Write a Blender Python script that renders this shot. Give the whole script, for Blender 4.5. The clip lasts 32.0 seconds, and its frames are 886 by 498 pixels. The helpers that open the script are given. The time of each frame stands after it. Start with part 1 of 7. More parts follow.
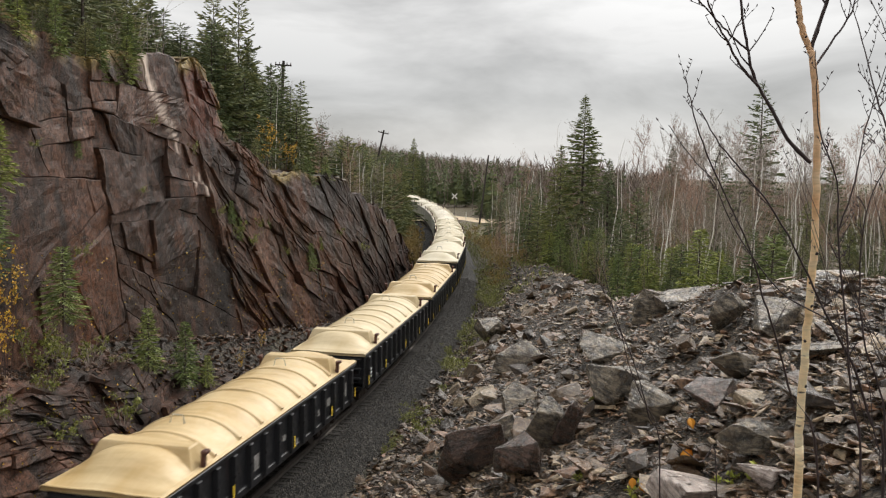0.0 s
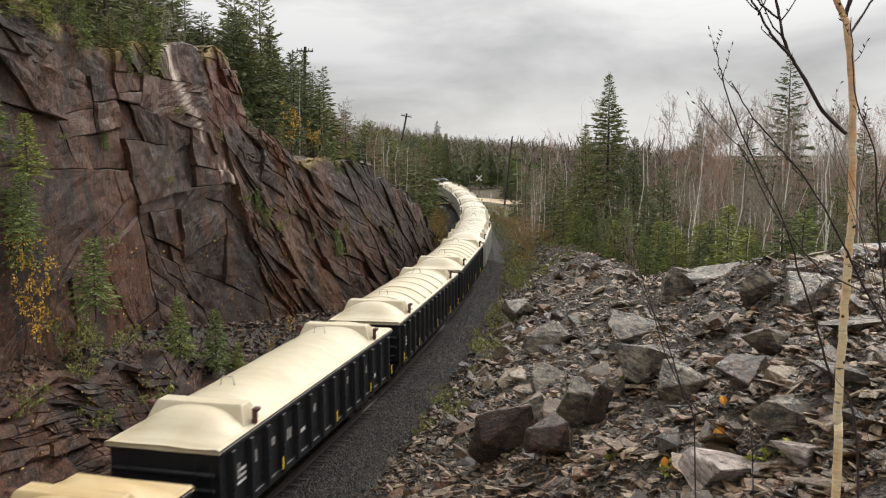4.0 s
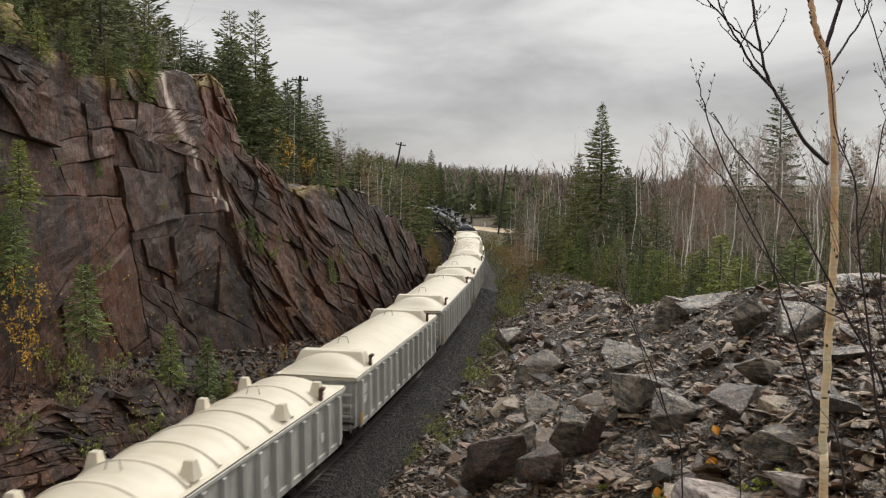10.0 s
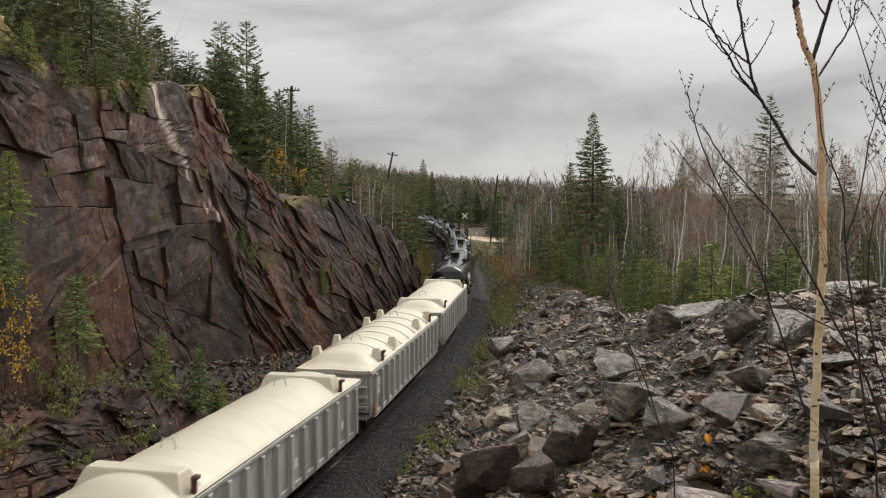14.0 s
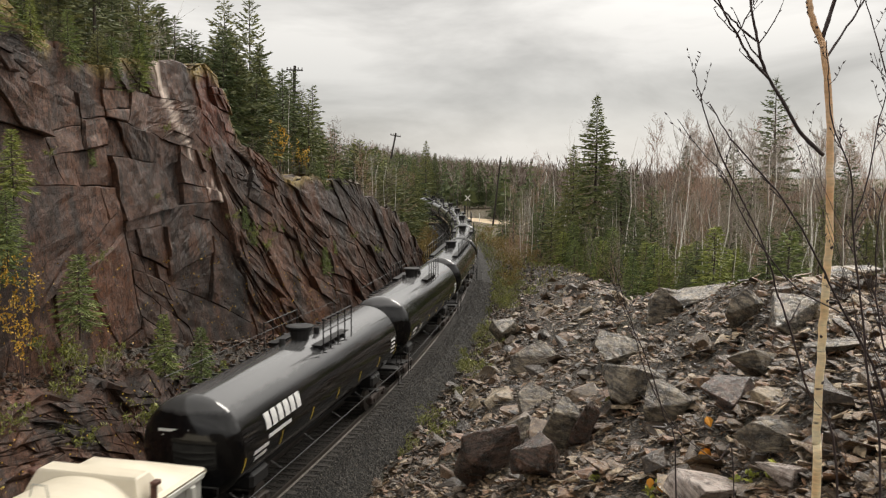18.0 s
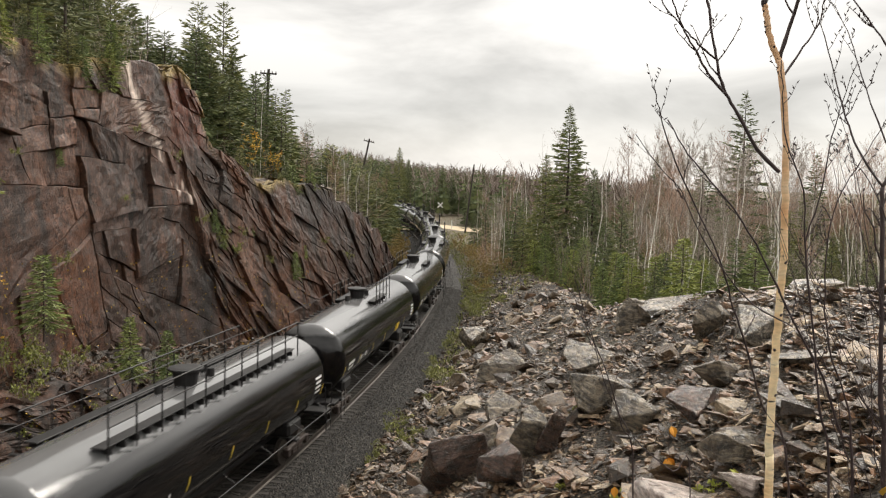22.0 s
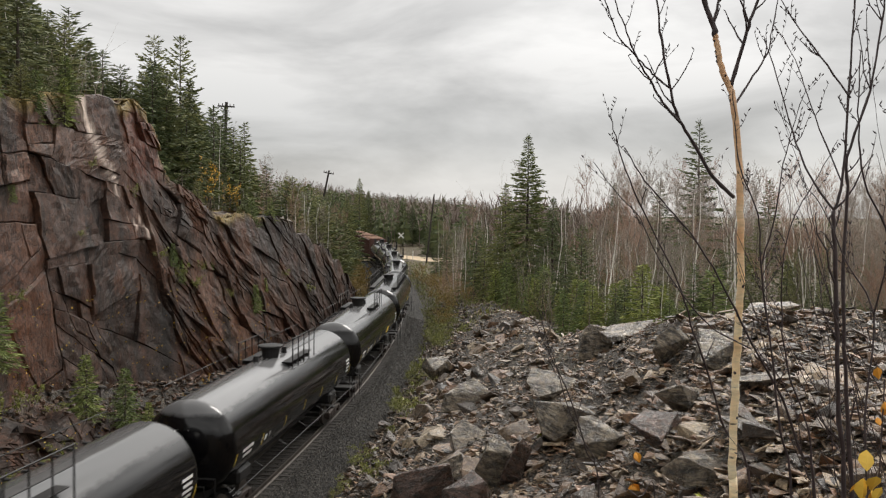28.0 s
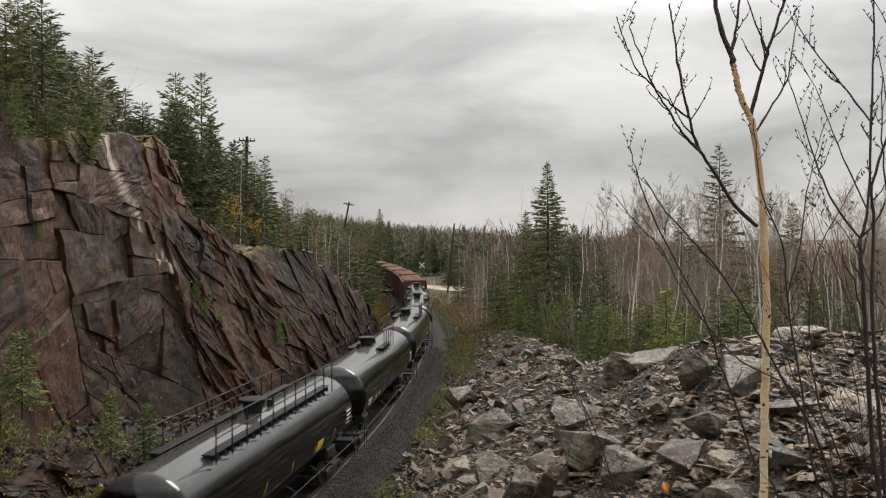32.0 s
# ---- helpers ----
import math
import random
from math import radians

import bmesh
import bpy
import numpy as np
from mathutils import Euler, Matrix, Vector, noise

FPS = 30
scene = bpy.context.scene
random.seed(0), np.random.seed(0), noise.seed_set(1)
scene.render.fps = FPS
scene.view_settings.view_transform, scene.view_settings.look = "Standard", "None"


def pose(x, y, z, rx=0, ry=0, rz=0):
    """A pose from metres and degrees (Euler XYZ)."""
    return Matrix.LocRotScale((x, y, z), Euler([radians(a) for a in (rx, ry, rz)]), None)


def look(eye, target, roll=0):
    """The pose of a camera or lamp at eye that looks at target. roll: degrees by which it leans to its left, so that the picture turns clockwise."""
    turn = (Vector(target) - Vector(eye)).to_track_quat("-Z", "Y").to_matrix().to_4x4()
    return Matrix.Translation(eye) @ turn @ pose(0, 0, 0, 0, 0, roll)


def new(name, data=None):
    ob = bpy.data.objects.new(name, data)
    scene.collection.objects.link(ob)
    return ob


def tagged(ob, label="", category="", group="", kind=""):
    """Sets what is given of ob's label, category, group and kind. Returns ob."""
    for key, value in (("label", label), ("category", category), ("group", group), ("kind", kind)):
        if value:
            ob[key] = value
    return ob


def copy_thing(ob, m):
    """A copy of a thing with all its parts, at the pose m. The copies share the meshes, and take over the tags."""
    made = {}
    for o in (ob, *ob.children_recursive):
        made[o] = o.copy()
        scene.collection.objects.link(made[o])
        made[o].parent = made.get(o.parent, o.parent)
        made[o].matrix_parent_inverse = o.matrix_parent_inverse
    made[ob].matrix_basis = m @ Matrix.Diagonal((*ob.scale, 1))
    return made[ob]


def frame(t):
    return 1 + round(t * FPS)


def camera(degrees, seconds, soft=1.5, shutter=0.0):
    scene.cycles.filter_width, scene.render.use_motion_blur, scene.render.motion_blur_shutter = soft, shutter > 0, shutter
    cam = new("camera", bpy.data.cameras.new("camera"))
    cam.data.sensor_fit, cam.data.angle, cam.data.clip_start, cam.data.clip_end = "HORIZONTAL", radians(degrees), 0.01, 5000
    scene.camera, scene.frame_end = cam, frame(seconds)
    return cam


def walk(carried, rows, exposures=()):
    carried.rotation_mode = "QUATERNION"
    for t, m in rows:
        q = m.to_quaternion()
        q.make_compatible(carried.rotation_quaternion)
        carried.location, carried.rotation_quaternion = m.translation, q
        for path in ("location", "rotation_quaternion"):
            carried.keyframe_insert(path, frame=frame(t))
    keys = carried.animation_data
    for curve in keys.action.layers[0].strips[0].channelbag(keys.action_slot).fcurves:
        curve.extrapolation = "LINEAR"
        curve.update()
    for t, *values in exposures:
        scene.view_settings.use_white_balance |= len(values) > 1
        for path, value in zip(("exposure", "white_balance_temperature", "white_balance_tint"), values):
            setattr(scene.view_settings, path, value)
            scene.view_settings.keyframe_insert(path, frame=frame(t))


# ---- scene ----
cam = camera(54.5, 32.0, soft=1.2, shutter=0.3)
# seconds, eye x y z, yaw, pitch, roll (degrees)
ROWS = [
    (0.0, -0.009, -0.020, 10.207, -1.22, -5.48, 1.43),
    (0.5, -0.032, -0.024, 10.208, -1.45, -5.41, 1.74),
    (1.0, -0.055, -0.029, 10.207, -0.96, -5.54, 1.79),
    (1.5, -0.067, -0.022, 10.198, -0.44, -6.12, 1.67),
    (2.0, -0.078, -0.017, 10.195, -0.11, -6.81, 1.41),
    (2.5, -0.069, -0.013, 10.199, -0.11, -6.86, 0.61),
    (3.0, -0.038, 0.006, 10.202, -0.12, -6.65, 0.24),
    (3.5, -0.027, 0.011, 10.203, 0.35, -6.75, 0.18),
    (5.5, 0.002, 0.011, 10.193, 0.41, -6.03, -0.38),
    (6.0, -0.018, 0.006, 10.192, 0.28, -5.97, -0.24),
    (6.5, -0.023, 0.023, 10.192, -0.10, -6.00, 0.02),
    (7.0, -0.036, 0.022, 10.196, -0.39, -5.88, 0.02),
    (7.5, -0.021, 0.021, 10.203, -0.52, -5.22, -0.15),
    (8.0, -0.015, 0.013, 10.206, -0.43, -4.71, 0.06),
    (8.5, -0.006, 0.005, 10.209, -0.19, -4.72, -0.09),
    (9.0, -0.005, -0.011, 10.201, 0.00, -5.18, -0.03),
    (9.5, 0.005, 0.010, 10.200, 0.28, -5.17, 0.19),
    (10.0, 0.014, -0.001, 10.203, 0.09, -4.78, 0.21),
    (10.5, 0.017, -0.005, 10.205, -0.55, -4.47, 0.86),
    (11.0, 0.057, 0.007, 10.203, -1.41, -4.35, 0.26),
    (11.5, 0.061, 0.004, 10.202, -2.11, -4.24, -0.75),
    (12.0, 0.047, -0.003, 10.211, -1.99, -3.90, -0.93),
    (12.5, 0.029, -0.008, 10.210, -1.64, -3.92, -0.51),
    (13.0, 0.014, -0.004, 10.215, -1.31, -3.92, -0.04),
    (13.5, 0.010, -0.013, 10.220, -0.90, -3.71, -0.06),
    (14.0, 0.013, -0.020, 10.210, -0.44, -4.15, 0.01),
    (14.5, 0.038, -0.014, 10.211, -0.19, -4.61, 0.03),
    (16.5, 0.035, 0.005, 10.201, 0.01, -4.33, 0.53),
    (17.0, 0.021, 0.018, 10.201, -0.04, -4.33, 0.51),
    (17.5, 0.005, -0.003, 10.200, -0.24, -4.60, 0.60),
    (18.0, 0.014, 0.012, 10.196, -0.28, -5.36, 0.43),
    (18.5, 0.016, 0.012, 10.188, 0.17, -6.08, 0.21),
    (19.0, 0.023, -0.007, 10.197, 0.48, -5.97, 0.38),
    (19.5, 0.025, 0.001, 10.197, 0.09, -5.53, 0.93),
    (20.0, 0.037, 0.003, 10.198, -0.81, -5.20, 1.61),
    (20.5, 0.032, -0.005, 10.195, -1.45, -5.15, 1.78),
    (21.0, 0.051, 0.009, 10.199, -1.92, -5.21, 1.75),
    (21.5, 0.055, 0.016, 10.202, -2.14, -5.26, 1.79),
    (22.0, 0.058, -0.005, 10.207, -2.14, -4.87, 1.57),
    (22.5, 0.076, -0.005, 10.210, -2.41, -4.48, 1.72),
    (23.0, 0.091, -0.006, 10.210, -2.90, -4.22, 1.95),
    (23.5, 0.088, -0.001, 10.207, -3.15, -4.08, 1.69),
    (24.0, 0.071, 0.017, 10.206, -2.98, -4.22, 1.13),
    (24.5, 0.047, 0.050, 10.192, -2.43, -4.87, 0.94),
    (26.5, 0.040, 0.019, 10.201, -3.53, -4.61, 1.64),
    (27.0, 0.042, 0.016, 10.195, -4.07, -3.84, 1.48),
    (27.5, 0.048, 0.008, 10.203, -4.37, -3.17, 0.94),
    (28.0, 0.055, -0.007, 10.206, -4.68, -2.82, 0.72),
    (28.5, 0.064, -0.009, 10.212, -4.57, -2.23, 0.54),
    (29.0, 0.085, -0.004, 10.220, -4.25, -1.45, 0.57),
    (29.5, 0.088, 0.008, 10.217, -4.11, -1.34, 0.39),
    (30.0, 0.090, 0.000, 10.222, -3.89, -1.56, 0.19),
    (30.5, 0.085, 0.012, 10.217, -3.67, -1.79, 0.27),
    (31.0, 0.064, 0.000, 10.222, -3.45, -1.56, 0.15),
    (31.5, 0.061, 0.005, 10.231, -3.48, -1.07, -0.26),
    (32.0, 0.057, 0.009, 10.231, -3.29, -0.90, -0.39),
]


def eye_pose(x, y, z, yaw, pitch, roll):
    return Matrix.Translation((x, y, z)) @ pose(0, 0, 0, 0, 0, yaw) @ pose(0, 0, 0, 90 + pitch, 0, 0) @ pose(0, 0, 0, 0, 0, roll)


EXPOSURES = [(0, .05), (2, .12), (3, .10), (7, .08), (8, -.10), (9, -.13), (12, -.20), (14, -.18), (17, -.05), (18, .12), (19, .40), (20, .44), (22, .45), (23, .38), (24, .33),
             (27, .27), (28, .06), (29, -.10), (30, -.10), (32, -.12)]
walk(cam, [(t, eye_pose(*r)) for t, *r in ROWS], [(t, e + (.28 if t < 18 else .26), 6580 if t < 16 else 6700 if t < 18 else 6880 if t < 27 else 6650, 10) for t, e in EXPOSURES])

# ---- light: a wet, overcast autumn day ----
world = bpy.data.worlds.new("overcast")
scene.world = world
world.use_nodes = True
wn, wl = world.node_tree.nodes, world.node_tree.links
wn.clear()
SUN_AZ, SUN_EL = 38, 46          # degrees to the right of +y, above the horizon


def wnode(kind, **values):
    n = wn.new(kind)
    for k, v in values.items():
        n.inputs[k].default_value = v
    return n


sky = wn.new("ShaderNodeTexSky")
sky.sky_type, sky.sun_disc = "NISHITA", False
sky.sun_elevation, sky.sun_rotation = radians(SUN_EL), radians(SUN_AZ)
coord = wn.new("ShaderNodeTexCoord")
split = wn.new("ShaderNodeSeparateXYZ")
wl.new(coord.outputs["Generated"], split.inputs[0])
# clouds in long flat banks
stretch = wn.new("ShaderNodeMapping")
stretch.inputs["Scale"].default_value = (1.5, 1.5, 5.5)
stretch.inputs["Location"].default_value = (0.35, 0.1, 0.05)
wl.new(coord.outputs["Generated"], stretch.inputs[0])
banks = wnode("ShaderNodeTexNoise", Scale=2.1, Detail=8.0, Roughness=0.55, Distortion=0.35)
wl.new(stretch.outputs[0], banks.inputs["Vector"])
bank_ramp = wn.new("ShaderNodeMapRange")
for k, v in (("From Min", .37), ("From Max", .63), ("To Min", .70), ("To Max", 1.14)):
    bank_ramp.inputs[k].default_value = v
wl.new(banks.outputs["Fac"], bank_ramp.inputs[0])
# an overcast sky is brighter towards the zenith
rise = wn.new("ShaderNodeValToRGB")
el = rise.color_ramp.elements
el[0].position, el[0].color = 0.0, (.49, .49, .49, 1)
el[1].position, el[1].color = 1.0, (.78, .775, .765, 1)
for p, c in ((.03, (.50, .50, .498, 1)), (.075, (.44, .443, .446, 1)), (.15, (.56, .557, .552, 1)), (.23, (.64, .637, .63, 1)), (.34, (1.12, 1.112, 1.095, 1)), (.48, (1.25, 1.24, 1.22, 1)), (.7, (.95, .943, .93, 1))):
    e = rise.color_ramp.elements.new(p)
    e.color = c
wl.new(split.outputs["Z"], rise.inputs[0])
# and it is darker on the side away from the veiled sun
away = wn.new("ShaderNodeMapRange")
for k, v in (("From Min", -.5), ("From Max", .35), ("To Min", .74), ("To Max", 1.0)):
    away.inputs[k].default_value = v
wl.new(split.outputs["Y"], away.inputs[0])
ahead = wn.new("ShaderNodeMixRGB")
ahead.blend_type, ahead.inputs[0].default_value = "MULTIPLY", 1.0
wl.new(rise.outputs[0], ahead.inputs[1])
wl.new(away.outputs[0], ahead.inputs[2])
cloud = wn.new("ShaderNodeMixRGB")
cloud.blend_type, cloud.inputs[0].default_value = "MULTIPLY", 1.0
wl.new(ahead.outputs[0], cloud.inputs[1])
wl.new(bank_ramp.outputs[0], cloud.inputs[2])
# the veiled sun brightens the clouds round it
toward = wn.new("ShaderNodeVectorMath")
toward.operation = "DOT_PRODUCT"
ce = math.cos(radians(SUN_EL - 12))
toward.inputs[1].default_value = (ce * math.sin(radians(SUN_AZ - 19)), ce * math.cos(radians(SUN_AZ - 19)), math.sin(radians(SUN_EL - 12)))
wl.new(coord.outputs["Generated"], toward.inputs[0])
glow = wn.new("ShaderNodeMapRange")
glow.interpolation_type = "SMOOTHSTEP"
for k, v in (("From Min", .88), ("From Max", 1.0), ("To Min", 0.0), ("To Max", .42)):
    glow.inputs[k].default_value = v
wl.new(toward.outputs["Value"], glow.inputs[0])
lit = wn.new("ShaderNodeMixRGB")
lit.blend_type, lit.inputs[0].default_value = "ADD", 1.0
wl.new(cloud.outputs[0], lit.inputs[1])
wl.new(glow.outputs[0], lit.inputs[2])
bg_cloud, bg_sky, both = wn.new("ShaderNodeBackground"), wn.new("ShaderNodeBackground"), wn.new("ShaderNodeAddShader")
bg_sky.inputs["Strength"].default_value = 0.006
wl.new(lit.outputs[0], bg_cloud.inputs["Color"])
bg_cloud.inputs["Strength"].default_value = 1.0
wl.new(sky.outputs[0], bg_sky.inputs["Color"])
wl.new(bg_cloud.outputs[0], both.inputs[0])
wl.new(bg_sky.outputs[0], both.inputs[1])
wout = wn.new("ShaderNodeOutputWorld")
wl.new(both.outputs[0], wout.inputs[0])

sun = new("sun", bpy.data.lights.new("sun", "SUN"))
sun.data.energy, sun.data.angle, sun.data.color = 1.8, radians(22), (1, .97, .92)
sun.matrix_world = look((math.sin(radians(SUN_AZ)) * 60, math.cos(radians(SUN_AZ)) * 60, 62 + 10), (0, 0, 10))
scene.view_settings.exposure = 0.0

# ---- the line of the track and the lie of the land ----
KNOTS = [(-430, -126), (-60, -26.5), (-30, -19), (0, -12.2), (24.9, -6.1), (43, -2.35), (60.6, .3), (78.5, 2.05), (97, 2.75),
         (126, 2.5), (155, .9), (184, -2), (215, -5.8), (300, -19), (400, -38), (640, -90)]


def spline(knots):
    """A natural cubic through the knots, on a fine table."""
    x, y = np.array(knots, float).T
    n, h = len(x), np.diff(x)
    a, b = np.zeros((n, n)), np.zeros(n)
    a[0, 0] = a[-1, -1] = 1
    for i in range(1, n - 1):
        a[i, i - 1:i + 2] = h[i - 1], 2 * (h[i - 1] + h[i]), h[i]
        b[i] = 6 * ((y[i + 1] - y[i]) / h[i] - (y[i] - y[i - 1]) / h[i - 1])
    m = np.linalg.solve(a, b)
    t = np.arange(x[0], x[-1], 0.25)
    i = np.clip(np.searchsorted(x, t) - 1, 0, n - 2)
    p, q = (x[i + 1] - t) / h[i], (t - x[i]) / h[i]
    return t, p * y[i] + q * y[i + 1] + ((p**3 - p) * m[i] + (q**3 - q) * m[i + 1]) * h[i]**2 / 6


TRY, TRX = spline(KNOTS)
TRH = np.gradient(TRX, TRY)
TRS = np.concatenate([[0], np.cumsum(np.hypot(np.diff(TRY), np.diff(TRX)))])
TRS -= np.interp(0, TRY, TRS)


def on_track(s):
    """x, y and the slope dx/dy at the arc s."""
    return np.interp(s, TRS, TRX), np.interp(s, TRS, TRY), np.interp(s, TRS, TRH)


def side(x, y):
    """Metres to the right of the track's middle."""
    return (x - np.interp(y, TRY, TRX)) / np.hypot(1, np.interp(y, TRY, TRH))


def soft(a, b, t):
    t = np.clip((np.asarray(t, float) - a) / (b - a), 0, 1)
    return t * t * (3 - 2 * t)


def hash2(i, j, k=0):
    v = np.sin(i * 127.1 + j * 311.7 + k * 74.7) * 43758.5453
    return v - np.floor(v)


def wave(x, y, size, seed=0):
    """Smooth value noise, -1 to 1."""
    u, v = np.asarray(x, float) / size, np.asarray(y, float) / size
    i, j = np.floor(u), np.floor(v)
    f, g = u - i, v - j
    f, g = f * f * (3 - 2 * f), g * g * (3 - 2 * g)
    top = hash2(i, j, seed) * (1 - f) + hash2(i + 1, j, seed) * f
    low = hash2(i, j + 1, seed) * (1 - f) + hash2(i + 1, j + 1, seed) * f
    return 2 * (top * (1 - g) + low * g) - 1


CTOP = ([-60, 0, 20, 26, 28.6, 30, 31.5, 34, 36.3, 41.2, 42.3, 45.3, 47.7, 54.3, 58.6, 64, 74.7, 84, 92, 110], [11, 14, 15.4, 15.6, 15.0, 14.5, 13.9, 14, 14.6, 14.6, 11.7, 10.5, 9.8, 9.55, 9.1, 7.7, 5, 2.1, .6, .3])
CREST = ([-60, 0, 22, 26, 32, 42, 55, 68, 85, 105], [4.5, 6.6, 6.9, 6.7, 5.3, 3.6, 2.9, 2.2, .6, -.2])


ALONG = ([20, 30, 45, 55, 65, 80], [1.7, 1.7, 1.2, .8, .35, 0])       # the face lies that much farther on than its foot's place on the track


def land(x, y):
    x, y = np.asarray(x, float), np.asarray(y, float)
    s = side(x, y)
    crest = np.interp(y, *CREST) + .25 * wave(x, y, 5, 3)
    # far lie of the land: a wooded rise ahead on the left, a valley to the right
    far = 24 * soft(200, 640, y) * soft(140, -160, x) - 24 * soft(60, 420, x) + 10 * soft(-60, -400, x) + 8 * soft(500, 2500, np.hypot(x, y))
    floor = .6 - 2.2 * soft(20, 60, s) + far + .5 * wave(x, y, 17, 5)
    up = -.5 + .56 * (s - 3.3)
    bank = np.minimum(up, crest)
    reach = 3.3 + (crest + .5) / .56
    flat = np.where(y < 28, soft(40, 24, y) * 16, 0) * soft(-80, 0, y)
    down = crest - .5 * np.maximum(0, s - reach - 1.5 - flat)
    right = np.where(s < reach, bank, np.maximum(down, np.where(y < 115, np.minimum(floor, crest), floor + (np.minimum(floor, crest) - floor) * soft(175, 115, y))))
    knoll = 8.6 - .43 * np.maximum(0, np.hypot(x - .6, (y + 1.2)) - 1.6)
    behind = 12 * soft(-6, -52, y)      # an unseen rise, added to keep low sky light off the near faces
    right = np.maximum(right, knoll) + behind * soft(4, 16, s)
    top = np.interp(y, *CTOP)
    hill = top + .16 * np.maximum(0, -s - 9) * soft(150, 60, y) + far * soft(-12, -60, s)
    hill = np.minimum(hill, top + 13) + .4 * wave(x, y, 9, 8)
    scree = np.clip(-.5 + 1.45 * (-s - 4.1), -.5, np.interp(y, [0, 18, 27, 31, 36, 42, 50, 62, 75, 90], [3, 4.2, 4.6, 4.2, 2.6, 1.6, 1.2, 1.0, .6, .2]))
    left = np.where(s > -8.4, np.minimum(scree, top), scree + (hill - scree) * soft(-8.4, -9.4, s))
    left = left + behind * soft(-9, -20, s)
    bed = np.full_like(s, -.75)
    out = np.where(s > 3.0, right, np.where(s < -3.4, left, bed))
    far_bed = soft(230, 300, y)
    return out + 0 * far_bed
# ---- end of the lie of the land ----

# ---- materials ----
class Mat:
    """A small builder of node materials."""

    def __init__(self, name, color=(.5, .5, .5), rough=.6, metal=0.0, spec=.5):
        self.m = bpy.data.materials.new(name)
        self.m.use_nodes = True
        self.n, self.l = self.m.node_tree.nodes, self.m.node_tree.links
        self.b = self.n["Principled BSDF"]
        self.b.inputs["Base Color"].default_value = (*color, 1)
        self.b.inputs["Roughness"].default_value = rough
        self.b.inputs["Metallic"].default_value = metal
        self.b.inputs["Specular IOR Level"].default_value = spec
        self.c = self.n.new("ShaderNodeTexCoord")
        self.colour = None

    def noise(self, scale, detail=5, rough=.55, stretch=(1, 1, 1), dist=0.0, coords="Object"):
        mp = self.n.new("ShaderNodeMapping")
        mp.inputs["Scale"].default_value = stretch
        self.l.new(self.c.outputs[coords], mp.inputs[0])
        t = self.n.new("ShaderNodeTexNoise")
        for k, v in (("Scale", scale), ("Detail", detail), ("Roughness", rough), ("Distortion", dist)):
            t.inputs[k].default_value = v
        self.l.new(mp.outputs[0], t.inputs["Vector"])
        return t.outputs["Fac"]

    def cells(self, scale, feature="F1", stretch=(1, 1, 1)):
        mp = self.n.new("ShaderNodeMapping")
        mp.inputs["Scale"].default_value = stretch
        self.l.new(self.c.outputs["Object"], mp.inputs[0])
        t = self.n.new("ShaderNodeTexVoronoi")
        t.feature = feature
        t.inputs["Scale"].default_value = scale
        self.l.new(mp.outputs[0], t.inputs["Vector"])
        return t

    def ramp(self, fac, *stops):
        r = self.n.new("ShaderNodeValToRGB")
        while len(r.color_ramp.elements) < len(stops):
            r.color_ramp.elements.new(.5)
        for e, (p, c) in zip(r.color_ramp.elements, stops):
            e.position, e.color = p, (*(c if hasattr(c, "__len__") else (c, c, c)), 1)
        self.l.new(fac, r.inputs[0])
        return r.outputs[0]

    def mix(self, a, b, fac=1.0, kind="MIX"):
        x = self.n.new("ShaderNodeMixRGB")
        x.blend_type = kind
        for i, v in ((0, fac), (1, a), (2, b)):
            if hasattr(v, "is_linked"):
                self.l.new(v, x.inputs[i])
            elif i == 0:
                x.inputs[0].default_value = v
            else:
                x.inputs[i].default_value = (*v, 1)
        return x.outputs[0]

    def random(self):
        return self.n.new("ShaderNodeObjectInfo").outputs["Random"]

    def island(self):
        return self.n.new("ShaderNodeNewGeometry").outputs["Random Per Island"]

    def attr(self, name):
        a = self.n.new("ShaderNodeAttribute")
        a.attribute_name = name
        return a.outputs["Fac"]

    def base(self, out):
        self.l.new(out, self.b.inputs["Base Color"])
        return self

    def rough(self, out):
        self.l.new(out, self.b.inputs["Roughness"])
        return self

    def bump(self, out, strength=.4, distance=.05):
        b = self.n.new("ShaderNodeBump")
        b.inputs["Strength"].default_value, b.inputs["Distance"].default_value = strength, distance
        self.l.new(out, b.inputs["Height"])
        prior = self.b.inputs["Normal"].links
        if prior:
            self.l.new(prior[0].from_socket, b.inputs["Normal"])
        self.l.new(b.outputs[0], self.b.inputs["Normal"])
        return self


